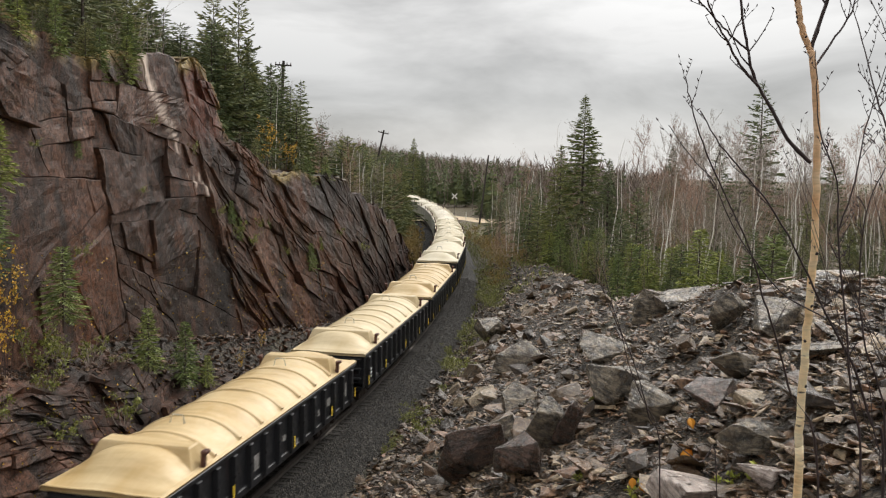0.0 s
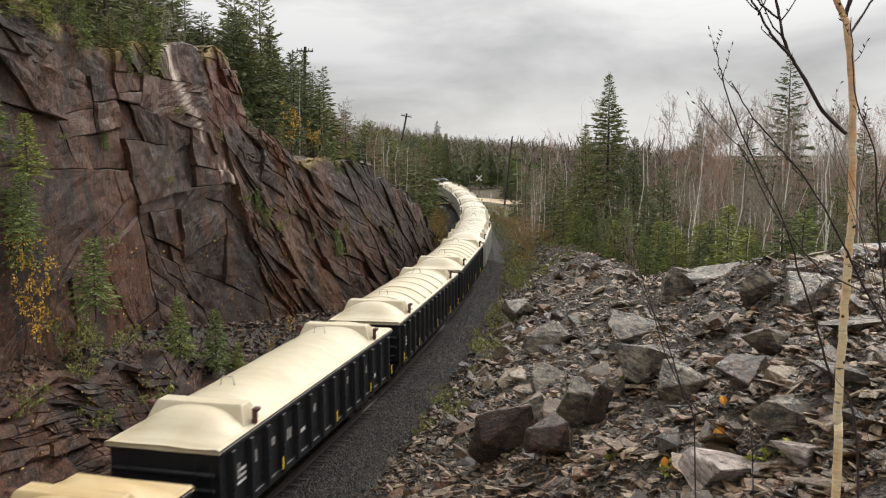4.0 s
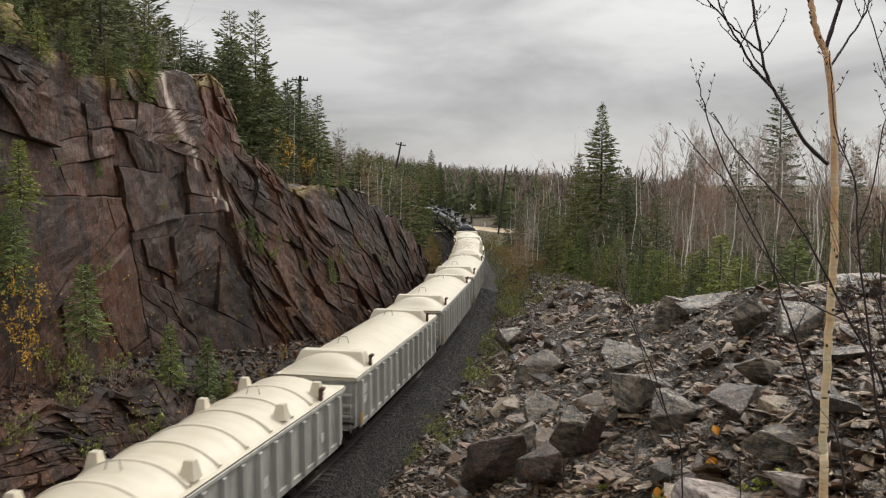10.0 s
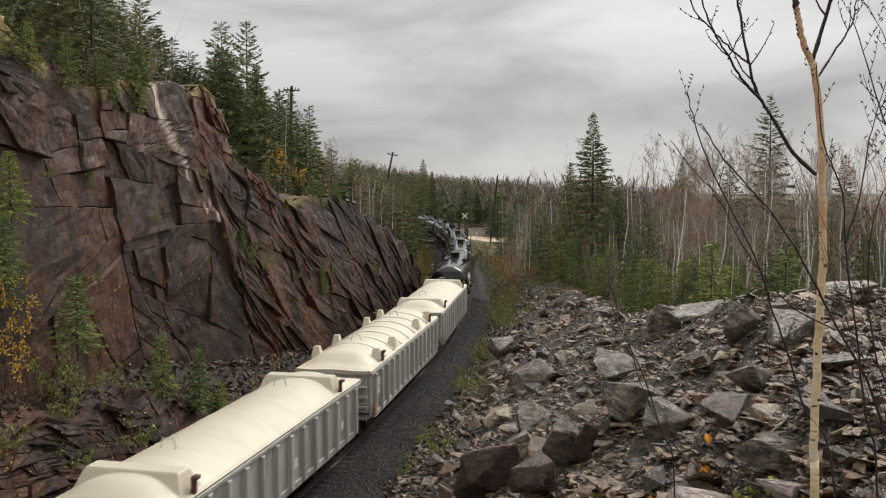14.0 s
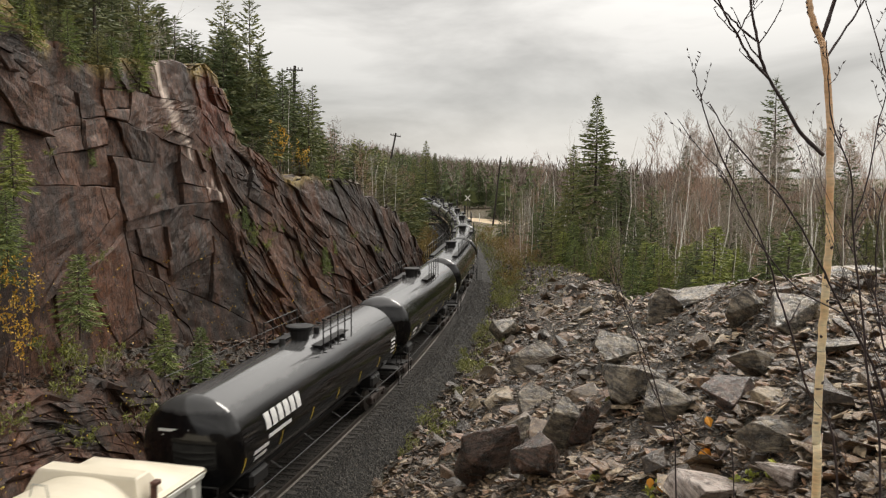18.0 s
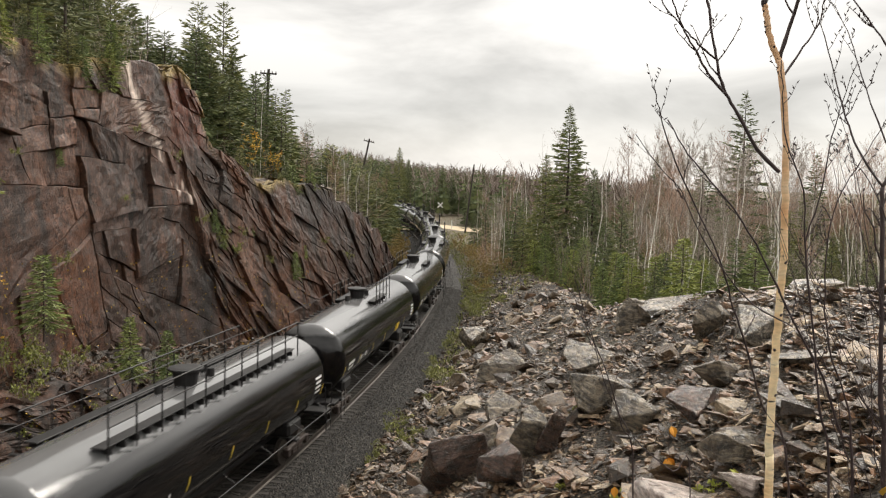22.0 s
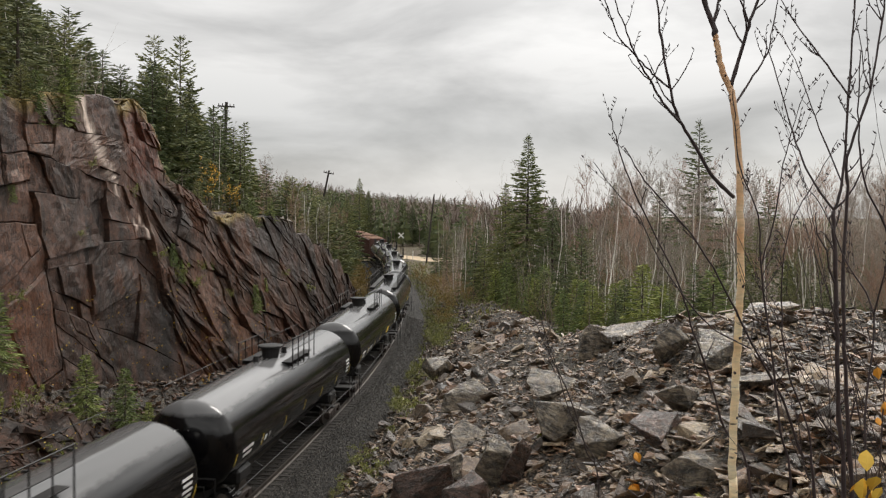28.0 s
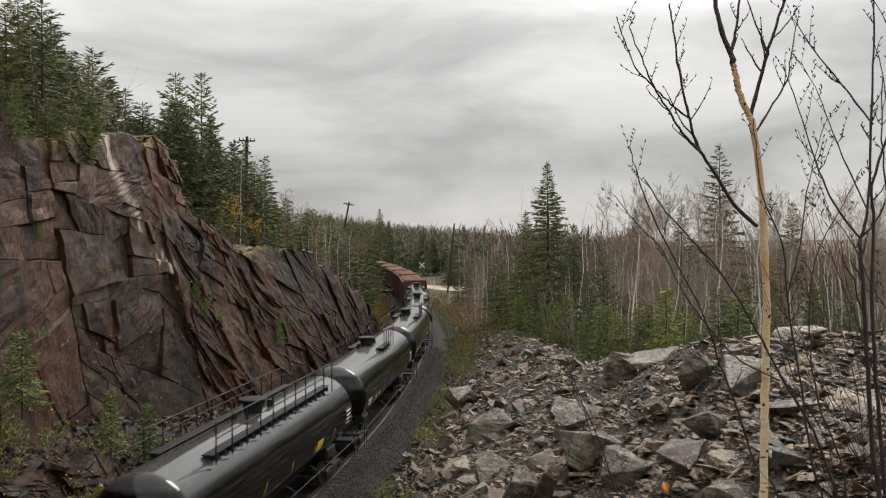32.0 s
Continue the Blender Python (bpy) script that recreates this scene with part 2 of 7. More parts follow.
def rock_material():
    k = Mat("cliff_rock", rough=.5, spec=.35)
    big = k.ramp(k.noise(.24, 8, .66, dist=.6), (.34, (.020, .017, .016)), (.46, (.048, .037, .033)), (.57, (.076, .049, .039)), (.72, (.112, .096, .086)))
    block = k.ramp(k.attr("tint"), (.12, (.55, .54, .54)), (.40, (.88, .86, .85)), (.62, (1.18, 1.04, .98)), (.92, (1.75, 1.62, 1.52)))
    c = k.mix(big, block, 1.0, "MULTIPLY")
    c = k.mix(c, (.115, .034, .021), k.mix((0, 0, 0), k.attr("red"), .6))
    # rust runs down the face in streaks
    streak = k.ramp(k.noise(.7, 6, .65, (1, 1, .08)), (.44, 0), (.62, 1))
    patch = k.ramp(k.noise(.13, 4, .6), (.42, 0), (.56, 1))
    c = k.mix(c, (.125, .050, .018), k.mix((0, 0, 0), k.mix(streak, patch, 1.0, "MULTIPLY"), .45))
    c = k.mix(c, (.105, .040, .014), k.mix(k.attr("rust"), k.ramp(k.noise(1.1, 7, .72, (1, 1, .10)), (.44, 0), (.66, .62)), 1.0, "MULTIPLY"))
    # black wet runs
    c = k.mix(c, (.015, .013, .012), k.mix((0, 0, 0), k.ramp(k.noise(.8, 7, .7, (1, 1, .16)), (.52, 0), (.60, 1)), .75))
    # pale dust and lichen
    c = k.mix(c, (.27, .25, .225), k.mix((0, 0, 0), k.ramp(k.noise(4.5, 10, .82), (.58, 0), (.64, 1)), .6))
    c = k.mix(c, (.070, .072, .030), k.mix((0, 0, 0), k.ramp(k.noise(.5, 8, .74), (.60, 0), (.69, 1)), .4))
    c = k.mix(c, (.25, .215, .085), k.attr("moss"))
    # hairline joints
    for stretch, scale, dark in (((1, 1, .30), 1.3, .35), ((.5, .5, 1.2), .9, .5)):
        line = k.noise(scale, 5, .6, stretch, .8)
        thin = k.ramp(line, (.488, 1), (.498, dark), (.502, dark), (.512, 1))
        c = k.mix(c, thin, 1.0, "MULTIPLY")
        k.bump(thin, .5, .05)
    c = k.mix(c, k.ramp(k.noise(6, 12, .84), (.37, .22), (.5, .95), (.63, 2.1)), 1.0, "MULTIPLY")
    c = k.mix(c, (.60, .585, .57), k.mix(k.attr("vein"), k.ramp(k.noise(4.5, 7, .7, (1, 1, .22)), (.38, .25), (.48, 1)), 1.0, "MULTIPLY"))
    k.base(k.mix(c, (1.12, .94, .82), 1.0, "MULTIPLY"))
    k.rough(k.ramp(k.noise(1.4, 7, .7), (.35, .28), (.65, .7)))
    k.bump(k.noise(2.6, 11, .78, (1, 1, .7), .5), .7, .10).bump(k.noise(15, 9, .75), .6, .03)
    return k.m


def rubble_material(name="broken_rock", tone=1.0):
    k = Mat(name, rough=.4, spec=.55)
    pick = k.ramp(k.random() if name == "broken_rock" else k.island(), (0, (.016, .011, .007)), (.28, (.050, .036, .024)), (.55, (.115, .085, .056)),
                  (.68, (.155, .090, .056)), (.88, (.20, .165, .120)), (1, (.31, .27, .205)))
    c = k.mix(pick, k.ramp(k.noise(7, 11, .82), (.38, .25), (.5, .95), (.62, 2.0)), 1.0, "MULTIPLY")
    c = k.mix(c, (.15, .083, .040), k.mix((0, 0, 0), k.ramp(k.noise(1.3, 5, .65), (.55, 0), (.70, 1)), .5))
    c = k.mix(c, (.36, .335, .285), k.mix((0, 0, 0), k.ramp(k.noise(11, 8, .78), (.57, 0), (.66, 1)), .5))
    if tone != 1:
        c = k.mix(c, (tone * 1.15, tone * .92, tone * .78) if name == "scree_rock" else (tone, tone * .97, tone * .94), 1.0, "MULTIPLY")
    c = k.mix(c, (1.1, 1.0, .88), 1.0, "MULTIPLY")
    k.base(c)
    k.rough(k.ramp(k.noise(3, 4, .6), (.35, .2), (.65, .5)) if tone > .6 else k.ramp(k.noise(3, 4, .6), (.35, .4), (.65, .75)))
    k.bump(k.noise(6, 10, .76, (1, 1, 2)), .8, .06).bump(k.noise(40, 6, .65), .35, .008)
    return k.m


def split_rock(name, dark, mid, light):
    """Layered rock that splits along thin beds, wet, with lichen and rust."""
    k = Mat(name, mid, .45, spec=.6)
    c = k.ramp(k.noise(3.2, 10, .74, (1, 1, 2.2), .4), (.40, dark), (.48, mid), (.59, light))
    beds = k.ramp(k.noise(9, 7, .72, (.22, .22, 2.6), .3), (.38, .25), (.48, 1.0), (.64, 1.6))
    c = k.mix(c, beds, .8, "MULTIPLY")
    c = k.mix(c, (.14, .070, .032), k.mix((0, 0, 0), k.ramp(k.noise(2.1, 5, .7), (.56, 0), (.70, 1)), .5))
    c = k.mix(c, (.34, .32, .25), k.mix((0, 0, 0), k.ramp(k.noise(22, 9, .8), (.56, 0), (.63, 1)), .6))
    c = k.mix(c, (.09, .10, .035), k.mix((0, 0, 0), k.ramp(k.noise(2.8, 7, .75), (.62, 0), (.70, 1)), .5))
    k.base(c)
    k.rough(k.ramp(k.noise(3, 5, .65), (.35, .14), (.65, .45)))
    k.bump(beds, .6, .04).bump(k.noise(7, 10, .74), .8, .06).bump(k.noise(50, 6, .65), .4, .01)
    return k.m


def ground_material():
    k = Mat("stony_soil", rough=.75)
    stones = k.cells(15.0, stretch=(1, 1, .5))
    c = k.ramp(stones.outputs["Color"], (.0, (.006, .0045, .003)), (.5, (.030, .023, .016)), (1, (.15, .12, .085)))
    soil = k.ramp(k.noise(.7, 6, .6), (.35, (.022, .017, .012)), (.65, (.060, .045, .030)))
    c = k.mix(soil, c, k.ramp(k.noise(.35, 5, .6), (.30, .5), (.5, .95)))
    leaves = k.ramp(k.noise(9, 8, .75), (.32, (.035, .022, .012)), (.50, (.10, .070, .036)), (.68, (.19, .14, .068)))
    leaves = k.mix(leaves, (.085, .090, .030), k.ramp(k.noise(.5, 7, .7), (.50, 0), (.66, .8)))
    c = k.mix(c, leaves, k.attr("litter"))
    moss = k.ramp(k.noise(.23, 6, .65), (.56, 0), (.68, 1))
    c = k.mix(c, (.060, .064, .020), k.mix((0, 0, 0), moss, .45))
    k.base(c)
    k.bump(stones.outputs["Distance"], .8, .10).bump(k.noise(25, 5, .6), .4, .02)
    return k.m


def ballast_material():
    k = Mat("ballast_stone", rough=.7, spec=.2)
    v = k.cells(16.0)
    c = k.ramp(v.outputs["Color"], (0, (.004, .0037, .0033)), (.5, (.013, .012, .0105)), (1, (.11, .098, .082)))
    c = k.mix(c, k.ramp(k.noise(.5, 4, .5), (.35, .65), (.7, 1.2)), 1.0, "MULTIPLY")
    k.base(c).bump(v.outputs["Distance"], 1.0, .06)
    return k.m


def lid_material(name, clean, dirt, amount):
    k = Mat(name, clean, .42)
    blot = k.ramp(k.noise(.55, 6, .65, (.6, 1, 1), .5), (.36, 0), (.66, 1))
    run = k.ramp(k.noise(1.6, 5, .6, (2.2, .3, 1)), (.45, 0), (.68, 1))
    c = k.mix(clean, dirt, k.mix((0, 0, 0), blot, amount))
    c = k.mix(c, tuple(v * .72 for v in dirt), k.mix((0, 0, 0), run, amount * .6))
    c = k.mix(c, (.10, .085, .06), k.mix((0, 0, 0), k.ramp(k.noise(7, 5, .7), (.68, 0), (.80, 1)), .35))
    c = k.mix(c, k.ramp(k.random(), (0, (.92, .92, .90)), (1, (1.04, 1.03, 1.02))), 1.0, "MULTIPLY")
    k.base(c).rough(k.ramp(k.noise(2, 4, .6), (.3, .30), (.7, .6))).bump(k.noise(1.6, 4, .6), .25, .03)
    return k.m


def paint_material(name, color, rough=.45, rust=.35, grime=.5):
    k = Mat(name, color, rough)
    c = k.mix(color, tuple(v * .5 for v in color), k.mix((0, 0, 0), k.ramp(k.noise(1.3, 5, .6, (1, 1, .25)), (.42, 0), (.66, 1)), grime))
    c = k.mix(c, (.12, .05, .022), k.mix((0, 0, 0), k.ramp(k.noise(2.4, 6, .7, (1, 1, .4)), (.58, 0), (.70, 1)), rust))
    c = k.mix(c, k.ramp(k.random(), (0, .82), (1, 1.15)), 1.0, "MULTIPLY")
    k.base(c).rough(k.ramp(k.noise(3, 4, .6), (.3, max(.12, rough - .15)), (.7, min(.9, rough + .2)))).bump(k.noise(14, 4, .6), .12, .01)
    return k.m


def plain(name, color, rough=.6, metal=0.0, vary=.35, scale=6.0, bump=.25, depth=.01, stretch=(1, 1, 1)):
    k = Mat(name, color, rough, metal)
    c = k.mix(color, k.ramp(k.noise(scale, 6, .62, stretch), (.3, 1 - vary), (.7, 1 + vary)), 1.0, "MULTIPLY")
    k.base(c).bump(k.noise(scale * 4, 5, .6, stretch), bump, depth)
    return k.m


def needle_material(name, dark, light, per="island"):
    k = Mat(name, dark, .6, spec=.3)
    c = k.ramp(k.island(), (0, dark), (.6, tuple((a + b) / 2 for a, b in zip(dark, light))), (1, light))
    c = k.mix(c, k.ramp(k.random(), (0, (.75, .80, .80)), (.5, (1, 1, 1)), (1, (1.35, 1.22, .95))), 1.0, "MULTIPLY")
    k.base(c)
    return k.m


def leaf_material(name, *colours):
    k = Mat(name, colours[0], .5)
    k.base(k.ramp(k.island(), *[(i / max(1, len(colours) - 1), c) for i, c in enumerate(colours)]))
    return k.m


def birch_material():
    k = Mat("birch_bark", (.6, .5, .38), .55)
    peel = k.ramp(k.noise(3.2, 5, .6, (1, 1, 1.6)), (.34, (.78, .46, .22)), (.46, (.93, .67, .37)), (.60, (.96, .82, .55)))
    up = k.n.new("ShaderNodeSeparateXYZ")
    k.l.new(k.c.outputs["Object"], up.inputs[0])
    high = k.n.new("ShaderNodeMapRange")
    for key, value in (("From Min", 9.7), ("From Max", 10.5), ("To Min", 0.0), ("To Max", .75)):
        high.inputs[key].default_value = value
    k.l.new(up.outputs["Z"], high.inputs[0])
    peel = k.mix(peel, (.72, .40, .22), high.outputs[0])       # redder young bark towards the top
    c = k.mix(peel, (.055, .042, .034), k.ramp(k.noise(26, 4, .6, (.35, .35, 2.2)), (.65, 0), (.70, 1)))
    c = k.mix(c, k.ramp(k.noise(60, 4, .6, (.3, .3, 1.5)), (.3, .75), (.7, 1.15)), 1.0, "MULTIPLY")
    k.base(c).bump(k.noise(70, 5, .6, (.3, .3, 2)), .15, .002)
    return k.m


ROCK = rock_material()
BROKEN, RUBBLE, RED_ROCK, PALE_ROCK = rubble_material(), rubble_material("rubble_rock", 1.12), split_rock("reddish_rock", (.016, .010, .007), (.046, .026, .018), (.13, .072, .050)), split_rock("pale_rock", (.22, .17, .145), (.40, .325, .285), (.54, .46, .41))
SCREE_ROCK, FOOT_ROCK = rubble_material("scree_rock", .5), rubble_material("foot_rock", .55)
DARK_ROCK = split_rock("dark_boulder_rock", (.022, .017, .012), (.088, .069, .048), (.27, .22, .155))
SOIL, BALLAST = ground_material(), ballast_material()
ROAD = plain("gravel_road", (.62, .49, .33), .85, vary=.25, scale=1.5, bump=.4, depth=.02)
STEEL, RUSTY = plain("worn_rail_steel", (.085, .072, .062), .5, .6), plain("rusty_steel", (.038, .026, .021), .7, .2, vary=.5)
DARKSTONE = plain("dark_crushed_stone", (.030, .0275, .024), .6, vary=.6, scale=9)
PEBBLE = leaf_material("ballast_pebbles", (.012, .011, .010), (.030, .027, .024), (.055, .049, .043), (.13, .118, .10), (.02, .018, .016))
TIE = plain("weathered_tie_wood", (.030, .025, .021), .8, vary=.4, scale=3, stretch=(8, 1, 8))
LID_DIRTY = lid_material("stained_lid", (.78, .62, .37), (.56, .36, .13), .75)
LID_CREAM = lid_material("cream_lid", (.76, .64, .42), (.55, .40, .19), .65)
LID_WHITE = lid_material("white_lid", (.77, .70, .54), (.60, .48, .28), .5)
LID_CLEAN = lid_material("clean_lid", (.79, .73, .60), (.66, .57, .41), .4)
BLACK, GREY, BROWN = paint_material("black_car_paint", (.016, .017, .020), .4, .18), paint_material("grey_car_paint", (.50, .495, .45), .5, .35, .75), paint_material("brown_car_paint", (.10, .042, .032), .6, .3)
TANK = Mat("black_tank_paint", (.004, .004, .005), .1, spec=.45)
TANK.base(TANK.mix((.0035, .0035, .004), (.014, .0125, .011), TANK.mix((0, 0, 0), TANK.ramp(TANK.noise(1.1, 6, .65, (.5, 1, 1)), (.46, 0), (.74, 1)), .6)))
# the sky's sheen on the tank tops, painted as grey that grows with height
shell_xyz = TANK.n.new("ShaderNodeSeparateXYZ")
TANK.l.new(TANK.c.outputs["Object"], shell_xyz.inputs[0])
SKY_SHEEN = TANK.mix(TANK.ramp(TANK.mix(shell_xyz.outputs["Z"], TANK.noise(2.2, 7, .7, (.5, 1, 1)), .22), (.90, 0), (1.18, 1)), TANK.ramp(TANK.random(), (0, .35), (1, 1)), 1.0, "MULTIPLY")
TANK.base(TANK.mix(TANK.b.inputs["Base Color"].links[0].from_socket, (.17, .17, .172), SKY_SHEEN))
TANK.rough(TANK.ramp(TANK.noise(1.6, 7, .68, (.4, 1, 1)), (.3, .05), (.7, .15))).bump(TANK.noise(.9, 3, .5), .05, .03)
TANK = TANK.m
UNDER = plain("underframe_black", (.012, .011, .011), .65, vary=.4)
FADED = plain("faded_marking", (.24, .23, .22), .6, vary=.5, scale=4)
WHITE, YELLOW, ORANGE, RED = plain("white_marking", (.72, .72, .70), .5, vary=.15), plain("yellow_marking", (.80, .56, .05), .45, vary=.15), plain("orange_stain", (.50, .23, .05), .6), plain("red_marking", (.45, .03, .03), .45)
CLAMP = plain("rusty_clamp", (.10, .042, .028), .7, vary=.5)
SPRUCE_N = needle_material("spruce_needles", (.072, .094, .046), (.21, .24, .10))
PINE_N = needle_material("pine_needles", (.09, .110, .056), (.265, .28, .125))
YOUNG_N = needle_material("young_spruce_needles", (.11, .155, .055), (.33, .38, .125))
BARK = plain("conifer_bark", (.075, .058, .048), .85, vary=.5, scale=5, bump=.6, stretch=(1, 1, .3))
GREYBARK = plain("grey_bark", (.26, .22, .185), .8, vary=.45, scale=5, bump=.4, stretch=(1, 1, .4))
PALEBARK = plain("pale_birch_bark", (.84, .81, .75), .7, vary=.35, scale=4, bump=.3, stretch=(1, 1, 2))
TWIG = plain("grey_twigs", (.33, .28, .235), .8, vary=.3)
FARTWIG = plain("distant_twigs", (.21, .165, .14), .85, vary=.3)
REDTWIG = plain("reddish_twigs", (.38, .245, .18), .8, vary=.3)
BIRCH, DARKTWIG = birch_material(), plain("dark_shoot_bark", (.050, .034, .034), .5, vary=.4, scale=30, bump=.3, depth=.002)
YELLOWLEAF = leaf_material("yellow_leaves", (.62, .34, .035), (.85, .52, .06), (.44, .36, .07))
OCHRELEAF = leaf_material("ochre_bush_leaves", (.17, .15, .045), (.40, .28, .05), (.26, .15, .045), (.14, .15, .045))
GREENLEAF = leaf_material("green_shrub_leaves", (.16, .19, .045), (.34, .35, .08), (.12, .14, .04))
ORANGELEAF = leaf_material("orange_leaves", (.75, .28, .03), (.85, .40, .05))
LIMELEAF = leaf_material("lime_leaves", (.36, .42, .06), (.50, .50, .10))
LOG = plain("cut_logs", (.26, .15, .10), .8, vary=.5, scale=3)
POLE = plain("creosoted_pole", (.045, .037, .032), .85, vary=.4, scale=4, stretch=(1, 1, .2))

# ---- mesh tools ----
class Mesh:
    """Gathers vertices and faces, and makes one mesh of them."""

    def __init__(self):
        self.v, self.f = [], []

    def add(self, verts, faces):
        k = len(self.v)
        self.v.extend(tuple(p) for p in verts)
        self.f.extend(tuple(i + k for i in q) for q in faces)
        return self

    def box(self, c, size, bevel=0.0, turn=None):
        """A box with chamfered edges."""
        hx, hy, hz = (d / 2 for d in size)
        if bevel <= 0:
            p = [Vector((x * hx, y * hy, z * hz)) for x in (-1, 1) for y in (-1, 1) for z in (-1, 1)]
            f = [(0, 1, 3, 2), (4, 6, 7, 5), (0, 4, 5, 1), (2, 3, 7, 6), (0, 2, 6, 4), (1, 5, 7, 3)]
        else:
            b = min(bevel, hx * .9, hy * .9, hz * .9)
            p, idx = [], {}
            for x in (-1, 1):
                for y in (-1, 1):
                    for z in (-1, 1):
                        for a in range(3):
                            q = [x * hx, y * hy, z * hz]
                            for e in range(3):
                                if e != a:
                                    q[e] -= math.copysign(b, q[e])
                            idx[x, y, z, a] = len(p)
                            p.append(Vector(q))
            f = []
            for a in range(3):
                o = [e for e in range(3) if e != a]
                for s in (-1, 1):
                    ring = []
                    for i, j in ((-1, -1), (1, -1), (1, 1), (-1, 1)):
                        q = [0, 0, 0]
                        q[a], q[o[0]], q[o[1]] = s, i, j
                        ring.append(idx[(*q, a)])
                    f.append(ring)
                for i in (-1, 1):
                    for j in (-1, 1):
                        q, r = [0, 0, 0], [0, 0, 0]
                        q[a], q[o[0]], q[o[1]] = -1, i, j
                        r[a], r[o[0]], r[o[1]] = 1, i, j
                        f.append((idx[(*q, o[0])], idx[(*r, o[0])], idx[(*r, o[1])], idx[(*q, o[1])]))
            for x in (-1, 1):
                for y in (-1, 1):
                    for z in (-1, 1):
                        f.append(tuple(idx[x, y, z, a] for a in range(3)))
        if turn is not None:
            p = [turn @ q for q in p]
        return self.add([q + Vector(c) for q in p], f)

    def tube(self, points, radii, n=6, cap=True):
        """A tube along points."""
        pts = [Vector(p) for p in points]
        rings, k0 = [], len(self.v)
        ref = Vector((.31, .17, .93))
        for i, p in enumerate(pts):
            d = (pts[min(i + 1, len(pts) - 1)] - pts[max(i - 1, 0)]).normalized()
            a = d.cross(ref)
            if a.length < .05:
                a = d.cross(Vector((1, 0, 0)))
            a.normalize()
            b = d.cross(a)
            r = radii[i] if hasattr(radii, "__len__") else radii
            rings.append(len(self.v))
            for j in range(n):
                t = 2 * math.pi * j / n
                self.v.append(tuple(p + (a * math.cos(t) + b * math.sin(t)) * r))
        for i in range(len(pts) - 1):
            for j in range(n):
                self.f.append((rings[i] + j, rings[i] + (j + 1) % n, rings[i + 1] + (j + 1) % n, rings[i + 1] + j))
        if cap:
            self.f.append(tuple(rings[0] + j for j in reversed(range(n))))
            self.f.append(tuple(rings[-1] + j for j in range(n)))
        return self

    def bar(self, a, b, r, n=5):
        return self.tube([a, b], [r, r], n)

    def grid(self, xs, ys, fn):
        nx, ny = len(xs), len(ys)
        k = len(self.v)
        self.v.extend(fn(x, y) for x in xs for y in ys)
        for i in range(nx - 1):
            for j in range(ny - 1):
                a = k + i * ny + j
                self.f.append((a, a + ny, a + ny + 1, a + 1))
        return self

    def data(self, name, material, smooth=False):
        me = bpy.data.meshes.new(name)
        me.from_pydata(self.v, [], self.f)
        me.materials.append(material)
        if smooth:
            me.shade_smooth()
        me.update()
        return me


def array_mesh(name, verts, quads, material, smooth=False):
    me = bpy.data.meshes.new(name)
    me.from_pydata(verts.tolist(), [], quads.tolist())
    me.materials.append(material)
    if smooth:
        me.shade_smooth()
    me.update()
    return me


def part(name, data, material=None, parent=None, label="", smooth=False, at=None):
    """Links a Mesh (or finished mesh data) as one object under a thing or a part."""
    ob = new(name, data.data(name, material, smooth) if hasattr(data, "tube") else data)
    if parent:
        ob.parent = parent
    if at is not None:
        ob.matrix_basis = at
    return tagged(ob, label)


def thing(name, label, category, group="", kind="", at=None):
    ob = tagged(new(name), label, category, group, kind)
    if at is not None:
        ob.matrix_basis = at
    return ob


def surface(x, y):
    """The land with the heaps and hollows of the rubble bank."""
    near = soft(140, 90, np.hypot(x, y - 40)) * soft(5, 9, np.hypot(x, y))
    return land(x, y) + near * soft(4, 7, side(x, y)) * (.28 * wave(x, y, 2.4, 21) + .10 * wave(x, y, .9, 22))


def height(x, y):
    return float(surface(np.array([float(x)]), np.array([float(y)]))[0])


# ---- ground, cliff and track ----
def steps(*spans):
    out = []
    for a, b, d in spans:
        out += list(np.arange(a, b, d))
    return np.array(out + [spans[-1][1]])


gx = steps((-3200, -600, 200), (-600, -150, 30), (-150, -45, 5), (-45, 45, .75), (45, 150, 5), (150, 600, 30), (600, 3200, 200))
gy = steps((-3000, -600, 200), (-600, -100, 25), (-100, -10, 4), (-10, 100, .75), (100, 200, 2.5), (200, 700, 20), (700, 3200, 150))
X, Y = np.meshgrid(gx, gy, indexing="ij")
Z = surface(X, Y)
nx, ny = X.shape
quads = (np.arange(nx - 1)[:, None] * ny + np.arange(ny - 1)[None, :]).reshape(-1)
quads = np.stack([quads, quads + ny, quads + ny + 1, quads + 1], 1)
ground = new("ground", array_mesh("ground", np.stack([X, Y, Z], -1).reshape(-1, 3), quads, SOIL, True))
# leaf litter lies under the trees, bare stone on the bank and beside the track
S_ = side(X, Y)
bank = soft(2.5, 5, S_) * (1 - soft(1.5, 5, S_ - (3.3 + (np.interp(Y, *CREST) + .5) / .56) - np.where(Y < 28, 16 * soft(40, 24, Y), 0))) * soft(96, 70, Y)
litter = np.clip(np.maximum(1 - bank, 0) * soft(3.4, 5, np.abs(S_)) * np.where(S_ < 0, soft(-8.2, -9.6, S_) + soft(70, 90, Y), 1), 0, 1)
at_litter = ground.data.attributes.new("litter", "FLOAT", "POINT")
at_litter.data.foreach_set("value", litter.reshape(-1).astype(np.float32))
tagged(ground, "stony dark soil with moss patches under the forest", "ground", kind="structure")


